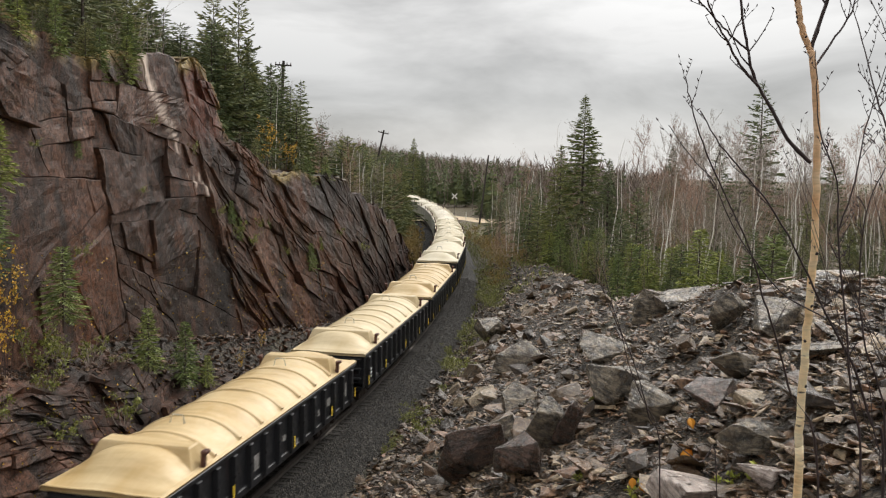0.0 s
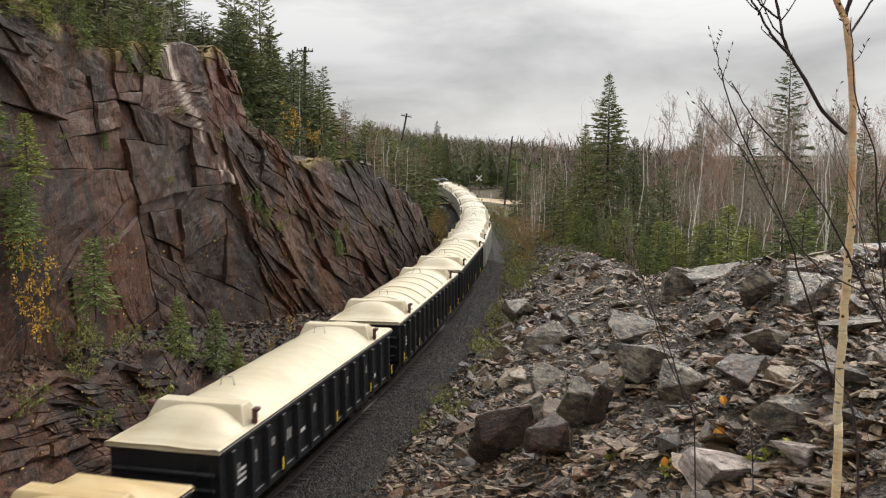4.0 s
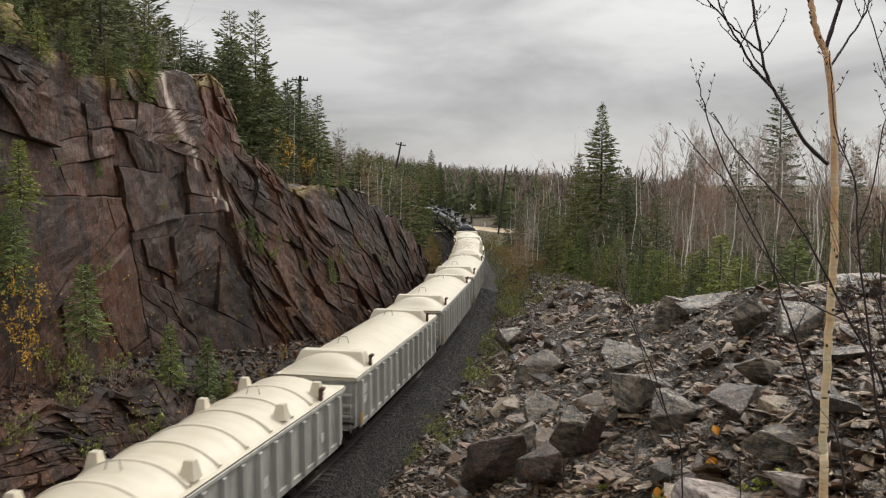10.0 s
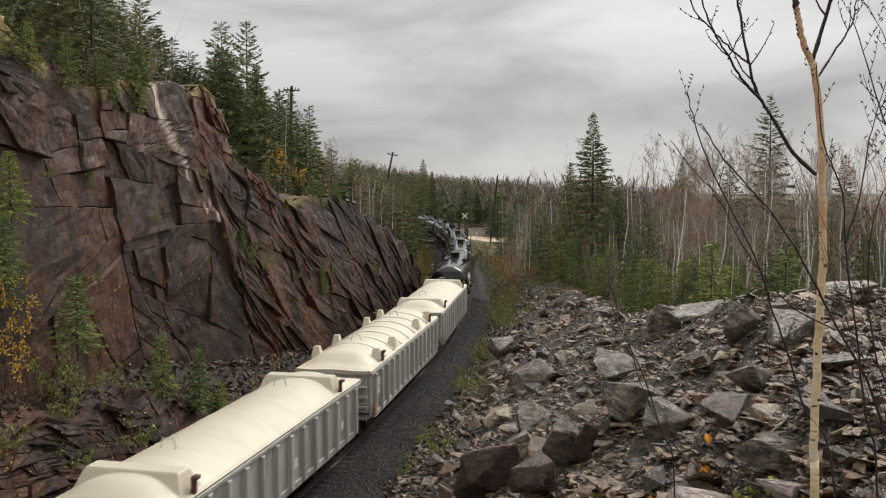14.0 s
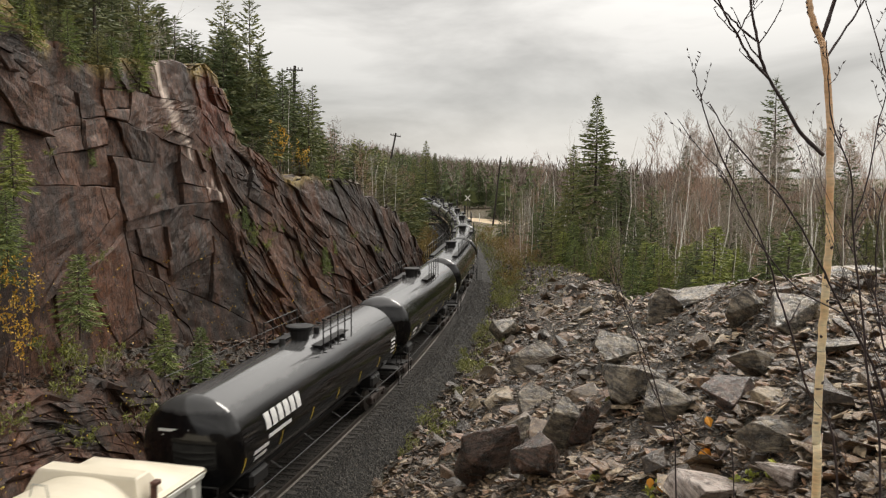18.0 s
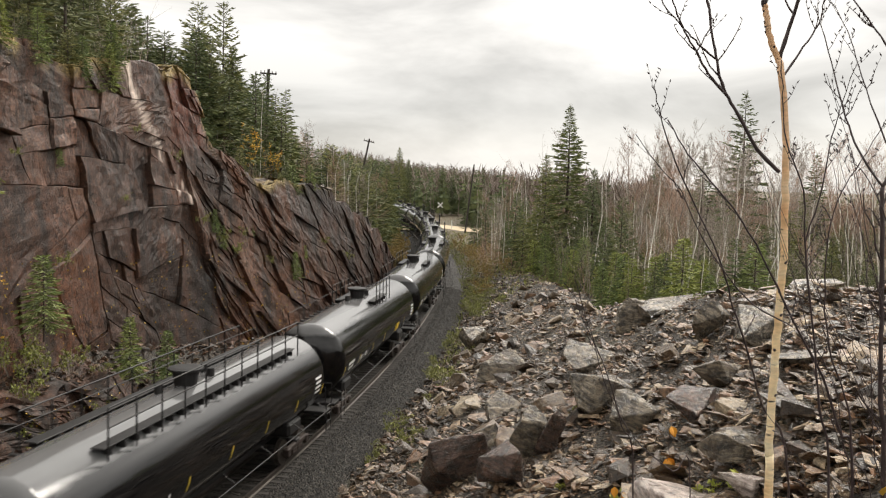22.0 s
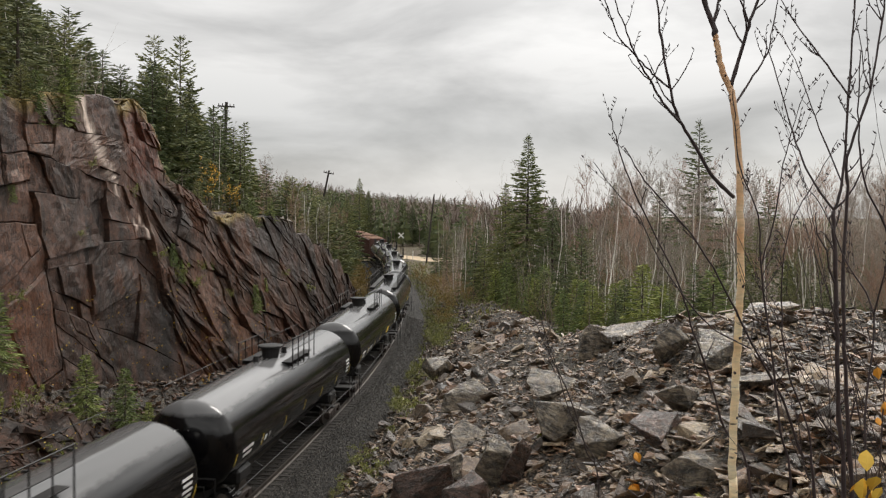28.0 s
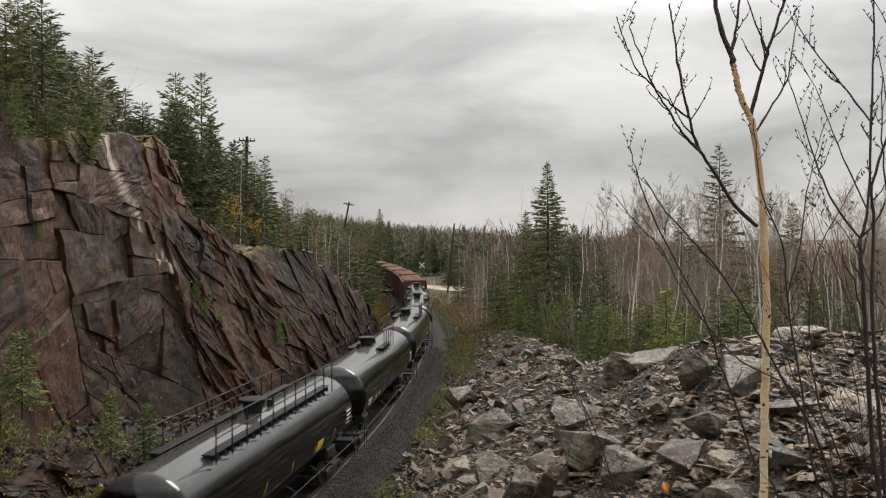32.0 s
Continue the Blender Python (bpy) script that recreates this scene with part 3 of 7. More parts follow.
def split_blocks(corner, rnd, smallest, spread, tall, points):
    """Breaks a quad of the joint plane into irregular blocks, again and again; each block keeps a plane near its parent's.
    Returns the blocks (corners, plane, tint) and the depth and tint of the given points."""
    depth, tint = np.zeros(len(points)), np.zeros(len(points))
    out = []
    stack = [(np.array(corner, float), np.zeros(3), .5, np.arange(len(points)), 0)]
    while stack:
        quad, plane, tone, inside, level = stack.pop()
        mid = quad.mean(0)
        wa = (np.linalg.norm(quad[1] - quad[0]) + np.linalg.norm(quad[2] - quad[3])) / 2
        wb = (np.linalg.norm(quad[3] - quad[0]) + np.linalg.norm(quad[2] - quad[1])) / 2
        least = smallest(*mid)
        done = max(wa, wb / tall) < least * rnd.uniform(.75, 1.6) or level > 16
        if done:
            out.append((quad, plane, tone, min(wa, wb)))
            if len(inside):
                q = points[inside] - mid
                depth[inside], tint[inside] = plane[0] + q @ plane[1:], tone
            continue
        f, g = rnd.uniform(.25, .75), rnd.uniform(-.2, .2)
        tall_here = tall * rnd.uniform(.5, 1.4)
        if wa * tall_here > wb:
            i, j = quad[0] + (quad[1] - quad[0]) * (f + g), quad[3] + (quad[2] - quad[3]) * (f - g)
            halves = (np.array([quad[0], i, j, quad[3]]), np.array([i, quad[1], quad[2], j]))
        else:
            i, j = quad[1] + (quad[2] - quad[1]) * (f + g), quad[0] + (quad[3] - quad[0]) * (f - g)
            halves = (np.array([quad[0], quad[1], i, j]), np.array([j, i, quad[2], quad[3]]))
        n = np.array([-(j - i)[1], (j - i)[0]])
        first = (points[inside] - i) @ n > 0
        if (halves[0].mean(0) - i) @ n < 0:
            first = ~first
        size = min(max(wa, wb), 7.0)
        amount = spread(*mid)
        healed = rnd.random() < .33       # a joint that never opened: both sides stay flush
        for half, mask in zip(halves, (first, ~first)):
            m2 = half.mean(0)
            p2 = plane.copy()
            p2[0] = plane[0] + (m2 - mid) @ plane[1:]
            if size < 6.5 and not healed:
                p2[0] += rnd.gauss(0, .036) * size ** .8 * amount
                p2[1:] = np.clip(p2[1:] * .85 + [rnd.gauss(0, .05) * amount, rnd.gauss(0, .05) * amount], -.30, .30)
            p2[0] = max(-.6, min(.6, p2[0]))
            stack.append((half, p2, min(1, max(0, tone + rnd.gauss(0, .11))), inside[mask], level + 1))
    return out, depth, tint


def rock_face(name, us, rows, top, foot, lean, smallest, spread, seed0, cap=22.0, rise=-.05):
    """A blasted rock face along the left of the track, broken along its joints into blocks of very uneven size."""
    rnd = random.Random(seed0 + 5)
    shear = lambda u: np.interp(u, [30, 40, 48], [.10, .30, .72])
    dip = lambda u: np.interp(u, [30, 46], [.05, .22])

    def to_joints(u, h):
        return u + shear(u) * h, h + dip(u) * (u - 30)

    def from_joints(a, b):
        u, h = a.copy(), b.copy()
        for k in range(70):
            u = .5 * u + .5 * (a - shear(u) * h)
            h = .5 * h + .5 * (b - dip(u) * (u - 30))
        return u + .22 * wave(a, b, 3.6, seed0 + 1) + .05 * wave(a, b, .9, seed0 + 2), h + .18 * wave(a, b, 3.1, seed0 + 3) + .05 * wave(a, b, .8, seed0 + 4)

    def world(u, h, out, back=0):
        lateral = -(foot(u) + lean(u) * h + back) + out
        x0, slope = np.interp(u, TRY, TRX), np.interp(u, TRY, TRH)
        n = np.hypot(1, slope)
        return np.stack([x0 + lateral / n, u - lateral * slope / n, h], -1)

    # the sheet behind the blocks, with the brow of the cliff
    vs = np.linspace(0, 1.22, rows)
    U, V = np.meshgrid(us, vs, indexing="ij")
    crown = top(U)
    H = np.minimum(V, 1) * (crown + 1.2) - 1.2
    a, b = to_joints(U, H)
    lo_a, hi_a = float(a.min()) - 1, float(a.max()) + 1
    lo_b, hi_b = float(b.min()) - 1, float(b.max()) + 2
    blocks, depth, tone = [], np.zeros(U.size), np.zeros(U.size)
    pts = np.stack([a.reshape(-1), b.reshape(-1)], 1)
    count = max(1, int((hi_a - lo_a) / 9))
    for k in range(count):
        x0, x1 = lo_a + (hi_a - lo_a) * k / count, lo_a + (hi_a - lo_a) * (k + 1) / count
        mine = np.where((pts[:, 0] >= x0) & (pts[:, 0] < x1))[0]
        more, dep, ton = split_blocks([(x0, lo_b), (x1, lo_b), (x1, hi_b), (x0, hi_b)], rnd, smallest, spread, .62, pts[mine])
        blocks += more
        depth[mine], tone[mine] = dep, ton
    depth, tone = depth.reshape(U.shape), tone.reshape(U.shape)
    back = np.maximum(V - 1, 0) * cap
    H2 = np.where(V > 1, crown + rise * back + .3 * wave(U, back, 1.5, 61), H)
    sheet = world(U, H2, np.where(V > 1, -.15, np.minimum(depth, .3) - .5), back)
    surface_at = world(U, H2, np.where(V > 1, -.1, depth), back)
    nx, ny = U.shape
    q = (np.arange(nx - 1)[:, None] * ny + np.arange(ny - 1)[None, :]).reshape(-1)
    quads = [np.stack([q, q + 1, q + ny + 1, q + ny], 1)]
    PA, PB, PD, PT, n0 = [a.reshape(-1)], [b.reshape(-1)], [depth.reshape(-1)], [tone.reshape(-1) * .8], U.size
    def crumble(mid):
        return .35 if seed0 == 0 and mid[0] < 42 and mid[1] < 6.4 else 1.0 + .8 * float(wave(mid[0], mid[1], 5, 151))

    # every block: a rough front, worn edges and sides that run back into the rock
    for quad, plane, tint, width in blocks:
        mid = quad.mean(0)
        size = np.ptp(quad, 0)
        m = [int(max(2, min(12, d / .27))) for d in size]
        joint = min(.001 + .035 * rnd.random() ** 3, .06 * width)
        worn = min(.004 + .12 * rnd.random() ** 4, .2 * width)
        f = [np.linspace(0, 1, k + 1) for k in m]
        ga, gb = np.meshgrid(f[0], f[1], indexing="ij")
        ring = lambda g, h: (quad[0][None, None] * ((1 - g) * (1 - h))[..., None] + quad[1] * (g * (1 - h))[..., None] + quad[2] * (g * h)[..., None] + quad[3] * ((1 - g) * h)[..., None])
        inset = 1 - 2 * (joint + worn) / np.maximum(size, .05)
        core = ring(.5 + (ga - .5) * max(.3, inset[0]), .5 + (gb - .5) * max(.3, inset[1])).reshape(-1, 2)
        cd = plane[0] + (core - mid) @ plane[1:]
        rough = .055 * min(1, width + .3)
        cd = cd + rough * wave(core[:, 0] - .5 * core[:, 1], core[:, 1], .7, seed0 + 11) + rough * .8 * wave(core[:, 0] + .3 * core[:, 1], core[:, 1], .42, seed0 + 12) + rough * .7 * crumble(mid) * (hash2(np.round(core[:, 0] * 40), np.round(core[:, 1] * 40), 3) - .5)
        edge = 1 - 2 * joint / np.maximum(size, .05)
        k0, k1 = m[0] + 1, m[1] + 1
        idx = np.arange(k0 * k1).reshape(k0, k1)
        rim = np.concatenate([idx[:-1, 0], idx[-1, :-1], idx[:0:-1, -1], idx[0, :0:-1]])
        outer = ring(.5 + (ga - .5) * max(.4, edge[0]), .5 + (gb - .5) * max(.4, edge[1])).reshape(-1, 2)[rim]
        od = cd[rim] - worn * rnd.uniform(.4, 1.1)
        L = len(rim)
        PA += [core[:, 0], outer[:, 0], outer[:, 0]]
        PB += [core[:, 1], outer[:, 1], outer[:, 1]]
        PD += [cd, od, od * 0 - 1.3]
        PT += [np.full(len(core) + 2 * L, tint)]
        i0 = n0
        c = idx[:-1, :-1].reshape(-1)
        quads.append(np.stack([c, c + k1, c + k1 + 1, c + 1], 1) + i0)
        o = np.arange(L)
        nxt = (o + 1) % L
        quads.append(np.stack([rim, i0 * 0 + len(core) + o, len(core) + nxt, rim[nxt]], 1) + i0)
        quads.append(np.stack([len(core) + o, len(core) + L + o, len(core) + L + nxt, len(core) + nxt], 1) + i0)
        n0 += len(core) + 2 * L
    PA, PB, PD, PT = (np.concatenate(v) for v in (PA, PB, PD, PT))
    k = U.size
    u, h = from_joints(PA[k:], PB[k:])
    crest = top(u)
    over = h - crest
    h = np.clip(np.minimum(h, crest + .02 * np.clip(over, 0, 2)), -1.25, None)
    hidden = (over > .45) | (u < us[0]) | (u > us[-1])
    P = np.concatenate([sheet.reshape(-1, 3), world(u, h, PD[k:] - soft(0, .5, over) * .25)])
    quads = np.concatenate(quads)
    gone = np.concatenate([np.zeros(k, bool), hidden])
    quads = quads[~gone[quads].any(1)]
    me = array_mesh(name, P, quads, ROCK)
    u, h = np.concatenate([U.reshape(-1), u]), np.concatenate([H2.reshape(-1), h])
    v = np.concatenate([V.reshape(-1), np.minimum((h[k:] + 1.2) / (top(u[k:]) + 1.2), 1)])
    # the pale vein that runs down from the top
    u = u + np.interp(u, *ALONG)
    line = np.interp(h, [8.8, 10.2, 12.0, 14.4], [40.0, 38.3, 37.1, 36.0]) + .07 * wave(h, h * 0, .9, 71)
    wide = np.interp(h, [8.6, 9.5, 11.0, 13.0, 14], [.40, .65, .16, .28, .36])
    vein = np.where((h > 8.4) & (h < 14.6) & (v <= 1), soft(1.0, .6, np.abs(u - line) / np.maximum(wide, .01)), 0) * (seed0 == 0) * np.maximum(soft(10.6, 11.4, h), soft(-.1, .35, wave(u * 2.5, h, .45, 77)))
    moss = soft(.955, 1.0, v) * soft(.1, .6, wave(u, v * 40, 2.2, 81) + .45) * (seed0 == 0) * soft(62, 48, u)
    moss = np.maximum(moss, soft(.93, .98, v) * soft(31.5, 30, u) * soft(24, 26, u) * soft(-.5, .2, wave(u * 2, h * 3, 1.0, 83)) * (seed0 == 0))
    rust = soft(27, 31, u) * soft(46, 41, u) * soft(8.0, 6.2, h) * soft(-.7, .2, wave(u, h * .4, 1.6, 91)) * (seed0 == 0)
    red = soft(38.6, 39.2, u) * soft(42.3, 41.3, u) * soft(10.6, 11.8, h) * (seed0 == 0)
    for key, value in (("rust", rust), ("tint", PT), ("vein", vein), ("moss", moss), ("red", red)):
        at = me.attributes.new(key, "FLOAT", "POINT")
        at.data.foreach_set("value", np.clip(value, 0, 1).astype(np.float32))
    return new(name, me), surface_at


def cliff_block(a, b):
    """How small the rock is broken: whole walls low down, shattered bands, slabs past them."""
    h = b - .15 * max(0, a - 34)
    base = float(np.interp(a, [10, 26, 38, 43, 47, 52, 60, 80], [3.0, 2.6, 2.2, 1.5, 1.5, 2.8, 2.8, 1.6]))
    if 27 < a < 42 and h < 6.4:
        base = 3.6
    return base * 2 ** (1.5 * float(wave(a, b * .7, 3.4, 131)) + .8 * float(wave(a, b, 1.5, 132)))


def cliff_relief(a, b):
    return .18 if 27 < a < 42 and b < 6.4 else float(np.interp(a, [30, 38, 44, 60], [.6, .7, .85, .5]))


cliff, CLIFF = rock_face("rock_cliff", steps((-14, 16, .6), (16, 66, .3), (66, 96, .4)), 100,
                         lambda u: np.interp(u + np.interp(u, *ALONG), *CTOP) + .3 * wave(u, u * 0, 2.3, 31) + .25 * wave(u, u * 0, .9, 32),
                         lambda u: np.interp(u, [-20, 20, 35, 43, 50, 62, 70, 80, 95], [6.4, 6.4, 6.4, 5.4, 4.7, 4.0, 3.8, 3.7, 3.8]),
                         lambda u: np.interp(u, [20, 36, 46, 60, 80], [.09, .11, .17, .15, .15]),
                         cliff_block, cliff_relief, 0)
tagged(cliff, "wet reddish-brown blasted rock face with cracks and rust streaks", "cliff", kind="structure")
ledge, LEDGE = rock_face("rock_outcrop", steps((8, 40, .3)), 40,
                         lambda u: np.interp(u, [8, 16, 22, 27, 31, 35, 38, 40], [2.6, 3.0, 3.3, 3.3, 1.9, .9, .2, -.5]) + .5 * wave(u, u * 0, 2.1, 33) + .3 * wave(u, u * 0, .8, 34),
                         lambda u: 4.0 + 0 * u, lambda u: .42 + 0 * u,
                         lambda a, b: .75 * 2 ** (1.2 * float(wave(a, b, 1.8, 141))), lambda a, b: .8, 7, 10.0, .5)
tagged(ledge, "low broken brown rock outcrop beside the track", "cliff", kind="structure")


def ribbon(name, profile, step, s0, s1, material, smooth=False):
    """A long strip with a cross-section, along the track."""
    ss = np.arange(s0, s1 + step, step)
    x, y, h = on_track(ss)
    n = np.hypot(1, h)
    prof = np.array(profile)
    P = np.stack([x[:, None] + prof[:, 0] / n[:, None], y[:, None] - prof[:, 0] * (h / n)[:, None], np.broadcast_to(prof[:, 1], (len(ss), len(prof)))], -1)
    ny = len(prof)
    q = (np.arange(len(ss) - 1)[:, None] * ny + np.arange(ny - 1)[None, :]).reshape(-1)
    return array_mesh(name, P.reshape(-1, 3), np.stack([q, q + ny, q + ny + 1, q + 1], 1), material, smooth)


track = thing("railway_track", "single railway track on dark crushed-stone ballast", "railway track", kind="structure")
part("ballast_bed", ribbon("ballast_bed", [(-4.2, -1.0), (-3.2, -.62), (-1.9, -.22), (-1.4, -.20), (1.4, -.20), (1.9, -.22), (2.9, -.62), (3.5, -1.0)], .8, -420, 640, BALLAST), parent=track, label="dark crushed-stone ballast")
for lat in (-.75, .75):
    rail = [(lat - .075, -.19), (lat - .075, -.175), (lat - .012, -.15), (lat - .012, -.05), (lat - .036, -.04), (lat - .036, 0), (lat + .036, 0), (lat + .036, -.04), (lat + .012, -.05), (lat + .012, -.15), (lat + .075, -.175), (lat + .075, -.19)]
    part("rail", ribbon("rail", rail, 1.5, -420, 640, STEEL), parent=track, label="worn steel rail")

# ---- the train ----
def lathe(profile, n=28, axis="x"):
    """A body of revolution about the x axis: profile of (x, radius)."""
    m = Mesh()
    for x, r in profile:
        for j in range(n):
            t = 2 * math.pi * j / n
            m.v.append((x, r * math.cos(t), r * math.sin(t)))
    for i in range(len(profile) - 1):
        for j in range(n):
            m.f.append((i * n + j, i * n + (j + 1) % n, (i + 1) * n + (j + 1) % n, (i + 1) * n + j))
    m.f.append(tuple(reversed(range(n))))
    m.f.append(tuple((len(profile) - 1) * n + j for j in range(n)))
    return m


def wheel_mesh():
    m = Mesh()
    for y0, y1, r in ((-.07, .055, .44), (.055, .085, .47)):
        m.tube([(0, y0, 0), (0, y1, 0)], [r, r], 20)
    m.tube([(0, -.11, 0), (0, -.07, 0)], [.12, .13], 12)
    return m.data("wheel", STEEL, False)


WHEEL = wheel_mesh()
_axle = Mesh().bar((0, -.75, 0), (0, .75, 0), .09, 8).data("axle", UNDER)
_frame = Mesh()
_frame.box((0, 0, .06), (1.9, .16, .2), .04).box((0, 0, -.12), (1.0, .14, .22), .03).box((.88, 0, -.02), (.3, .22, .3), .03).box((-.88, 0, -.02), (.3, .22, .3), .03)
SIDEFRAME = _frame.data("side_frame", RUSTY)
BOLSTER = Mesh().box((0, 0, .1), (.4, 2.1, .3), .04).box((0, 0, .32), (.5, .6, .2), .04).data("bolster", UNDER)
SPRING = Mesh().tube([(0, 0, -.16), (0, 0, .1)], [.1, .1], 8).data("spring", RUSTY)
COUPLER = Mesh().box((0, 0, 0), (.75, .16, .2), .03).box((.38, .02, 0), (.3, .34, .3), .06).data("coupler", RUSTY)


def bogies(car, spread):
    for x in (-spread, spread):
        b = part("bogie", BOLSTER, parent=car, label="rusty four-wheel bogie", at=pose(x, 0, .47))
        for y in (-.98, .98):
            part("side_frame", SIDEFRAME, parent=b, at=pose(0, y, 0))
            part("spring", SPRING, parent=b, at=pose(0, y, .0))
        for dx in (-.88, .88):
            part("axle", _axle, parent=b, at=pose(dx, 0, -.01))
            for y in (-.75, .75):
                part("wheel", WHEEL, parent=b, at=pose(dx, y, -.01, 0, 0, 0 if y < 0 else 180), label="worn steel wheel")


def couplers(car, end, z=.85):
    part("coupler", COUPLER, parent=car, at=pose(end, 0, z))
    part("coupler", COUPLER, parent=car, at=pose(-end, 0, z, 0, 0, 180))


GL, GW = 14.4, 3.0      # gondola body
EDGE = 2.95             # height of the lid's rim over the rail; the older black cars are lower
LOW_EDGE = 2.53


def lid_mesh(ribbed, material, seed):
    xs = np.linspace(-GL / 2 - .12, GL / 2 + .12, 150)
    ys = np.array([-1.58, -1.55, -1.50, -1.46, -1.44, -1.40, -1.32, -1.2, -1.0, -.75, -.5, -.25, 0, .25, .5, .75, 1.0, 1.2, 1.32, 1.40, 1.44, 1.46, 1.50, 1.55, 1.58])

    def top(x, y):
        a = abs(y) / 1.46
        crown = .50 * max(0, 1 - a**2.4)
        end = GL / 2 + .12 - abs(x)
        taper = float(soft(.10, 1.5, end))
        z = crown * (.12 + .88 * taper) if end > .12 else 0
        if ribbed and a < 1:        # the skin bulges between the ribs
            z += .05 * abs(math.sin(math.pi * (x / 1.5 + .5))) * (1 - a**6) * taper
        z += .022 * float(wave(x, y, .9, seed)) * (a < .97)
        if a > 1.0:
            z = -.03 if a > 1.06 else .012
        return (float(x), float(y), EDGE + z)

    m = Mesh().grid(xs, ys, top)
    k = len(ys)
    n = len(xs)
    # turned-down rim
    ring = [i * k for i in range(n)] + [(n - 1) * k + j for j in range(1, k)] + [i * k + k - 1 for i in range(n - 2, -1, -1)] + [j for j in range(k - 2, 0, -1)]
    base = len(m.v)
    m.v.extend((m.v[i][0], m.v[i][1], EDGE - .13) for i in ring)
    for a in range(len(ring)):
        b = (a + 1) % len(ring)
        m.f.append((ring[a], ring[b], base + b, base + a))
    return m.data("lid", material, True)


def lid_bolster(material):
    """The flat-topped ridge across a lid near each end."""
    m = Mesh()
    for z, half, thick in ((-.06, 1.44, .52), (.02, 1.43, .50), (.50, 1.24, .27), (.545, 1.20, .23)):
        m.v += [(-thick, -half, EDGE + z), (thick, -half, EDGE + z), (thick, half, EDGE + z), (-thick, half, EDGE + z)]
    for i in range(3):
        for j in range(4):
            m.f.append((i * 4 + j, i * 4 + (j + 1) % 4, i * 4 + 4 + (j + 1) % 4, i * 4 + 4 + j))
    m.f.append((12, 13, 14, 15))
    return m.data("lid_bolster", material)


def lid_rib(material):
    """One raised arch across a lid."""
    m = Mesh()
    ys = np.linspace(-1.47, 1.47, 17)
    for y in ys:
        a = abs(y) / 1.46
        z = EDGE + .50 * max(0, 1 - a**2.4) + .03
        for dx, dz in ((-.085, -.04), (-.05, .055), (.05, .055), (.085, -.04)):
            m.v.append((dx, float(y), z + dz))
    for i in range(16):
        for j in range(3):
            k = i * 4 + j
            m.f.append((k, k + 1, k + 5, k + 4))
    return m.data("lid_rib", material, True)


_post = Mesh()
for i, (w, z) in enumerate(((.42, 0), (.38, .08), (.24, .44), (.21, .46))):
    _post.v += [(-w / 2, -w / 2, z), (w / 2, -w / 2, z), (w / 2, w / 2, z), (-w / 2, w / 2, z)]
for i in range(3):
    for j in range(4):
        _post.f.append((i * 4 + j, i * 4 + (j + 1) % 4, i * 4 + 4 + (j + 1) % 4, i * 4 + 4 + j))
_post.f.append((12, 13, 14, 15))
STUB = _post.data("stacking_stub", LID_CLEAN)
CLAMP_ME = Mesh().box((0, 0, .15), (.16, .10, .42), .02).box((0, .05, .34), (.24, .16, .10), .02).box((.02, -.03, -.03), (.10, .08, .22), .02).data("lid_clamp", CLAMP)
LOOP = Mesh().tube([(-.22, 0, 0), (-.16, 0, .26), (.16, 0, .26), (.22, 0, 0)], .018, 5).data("lifting_loop", GREY)


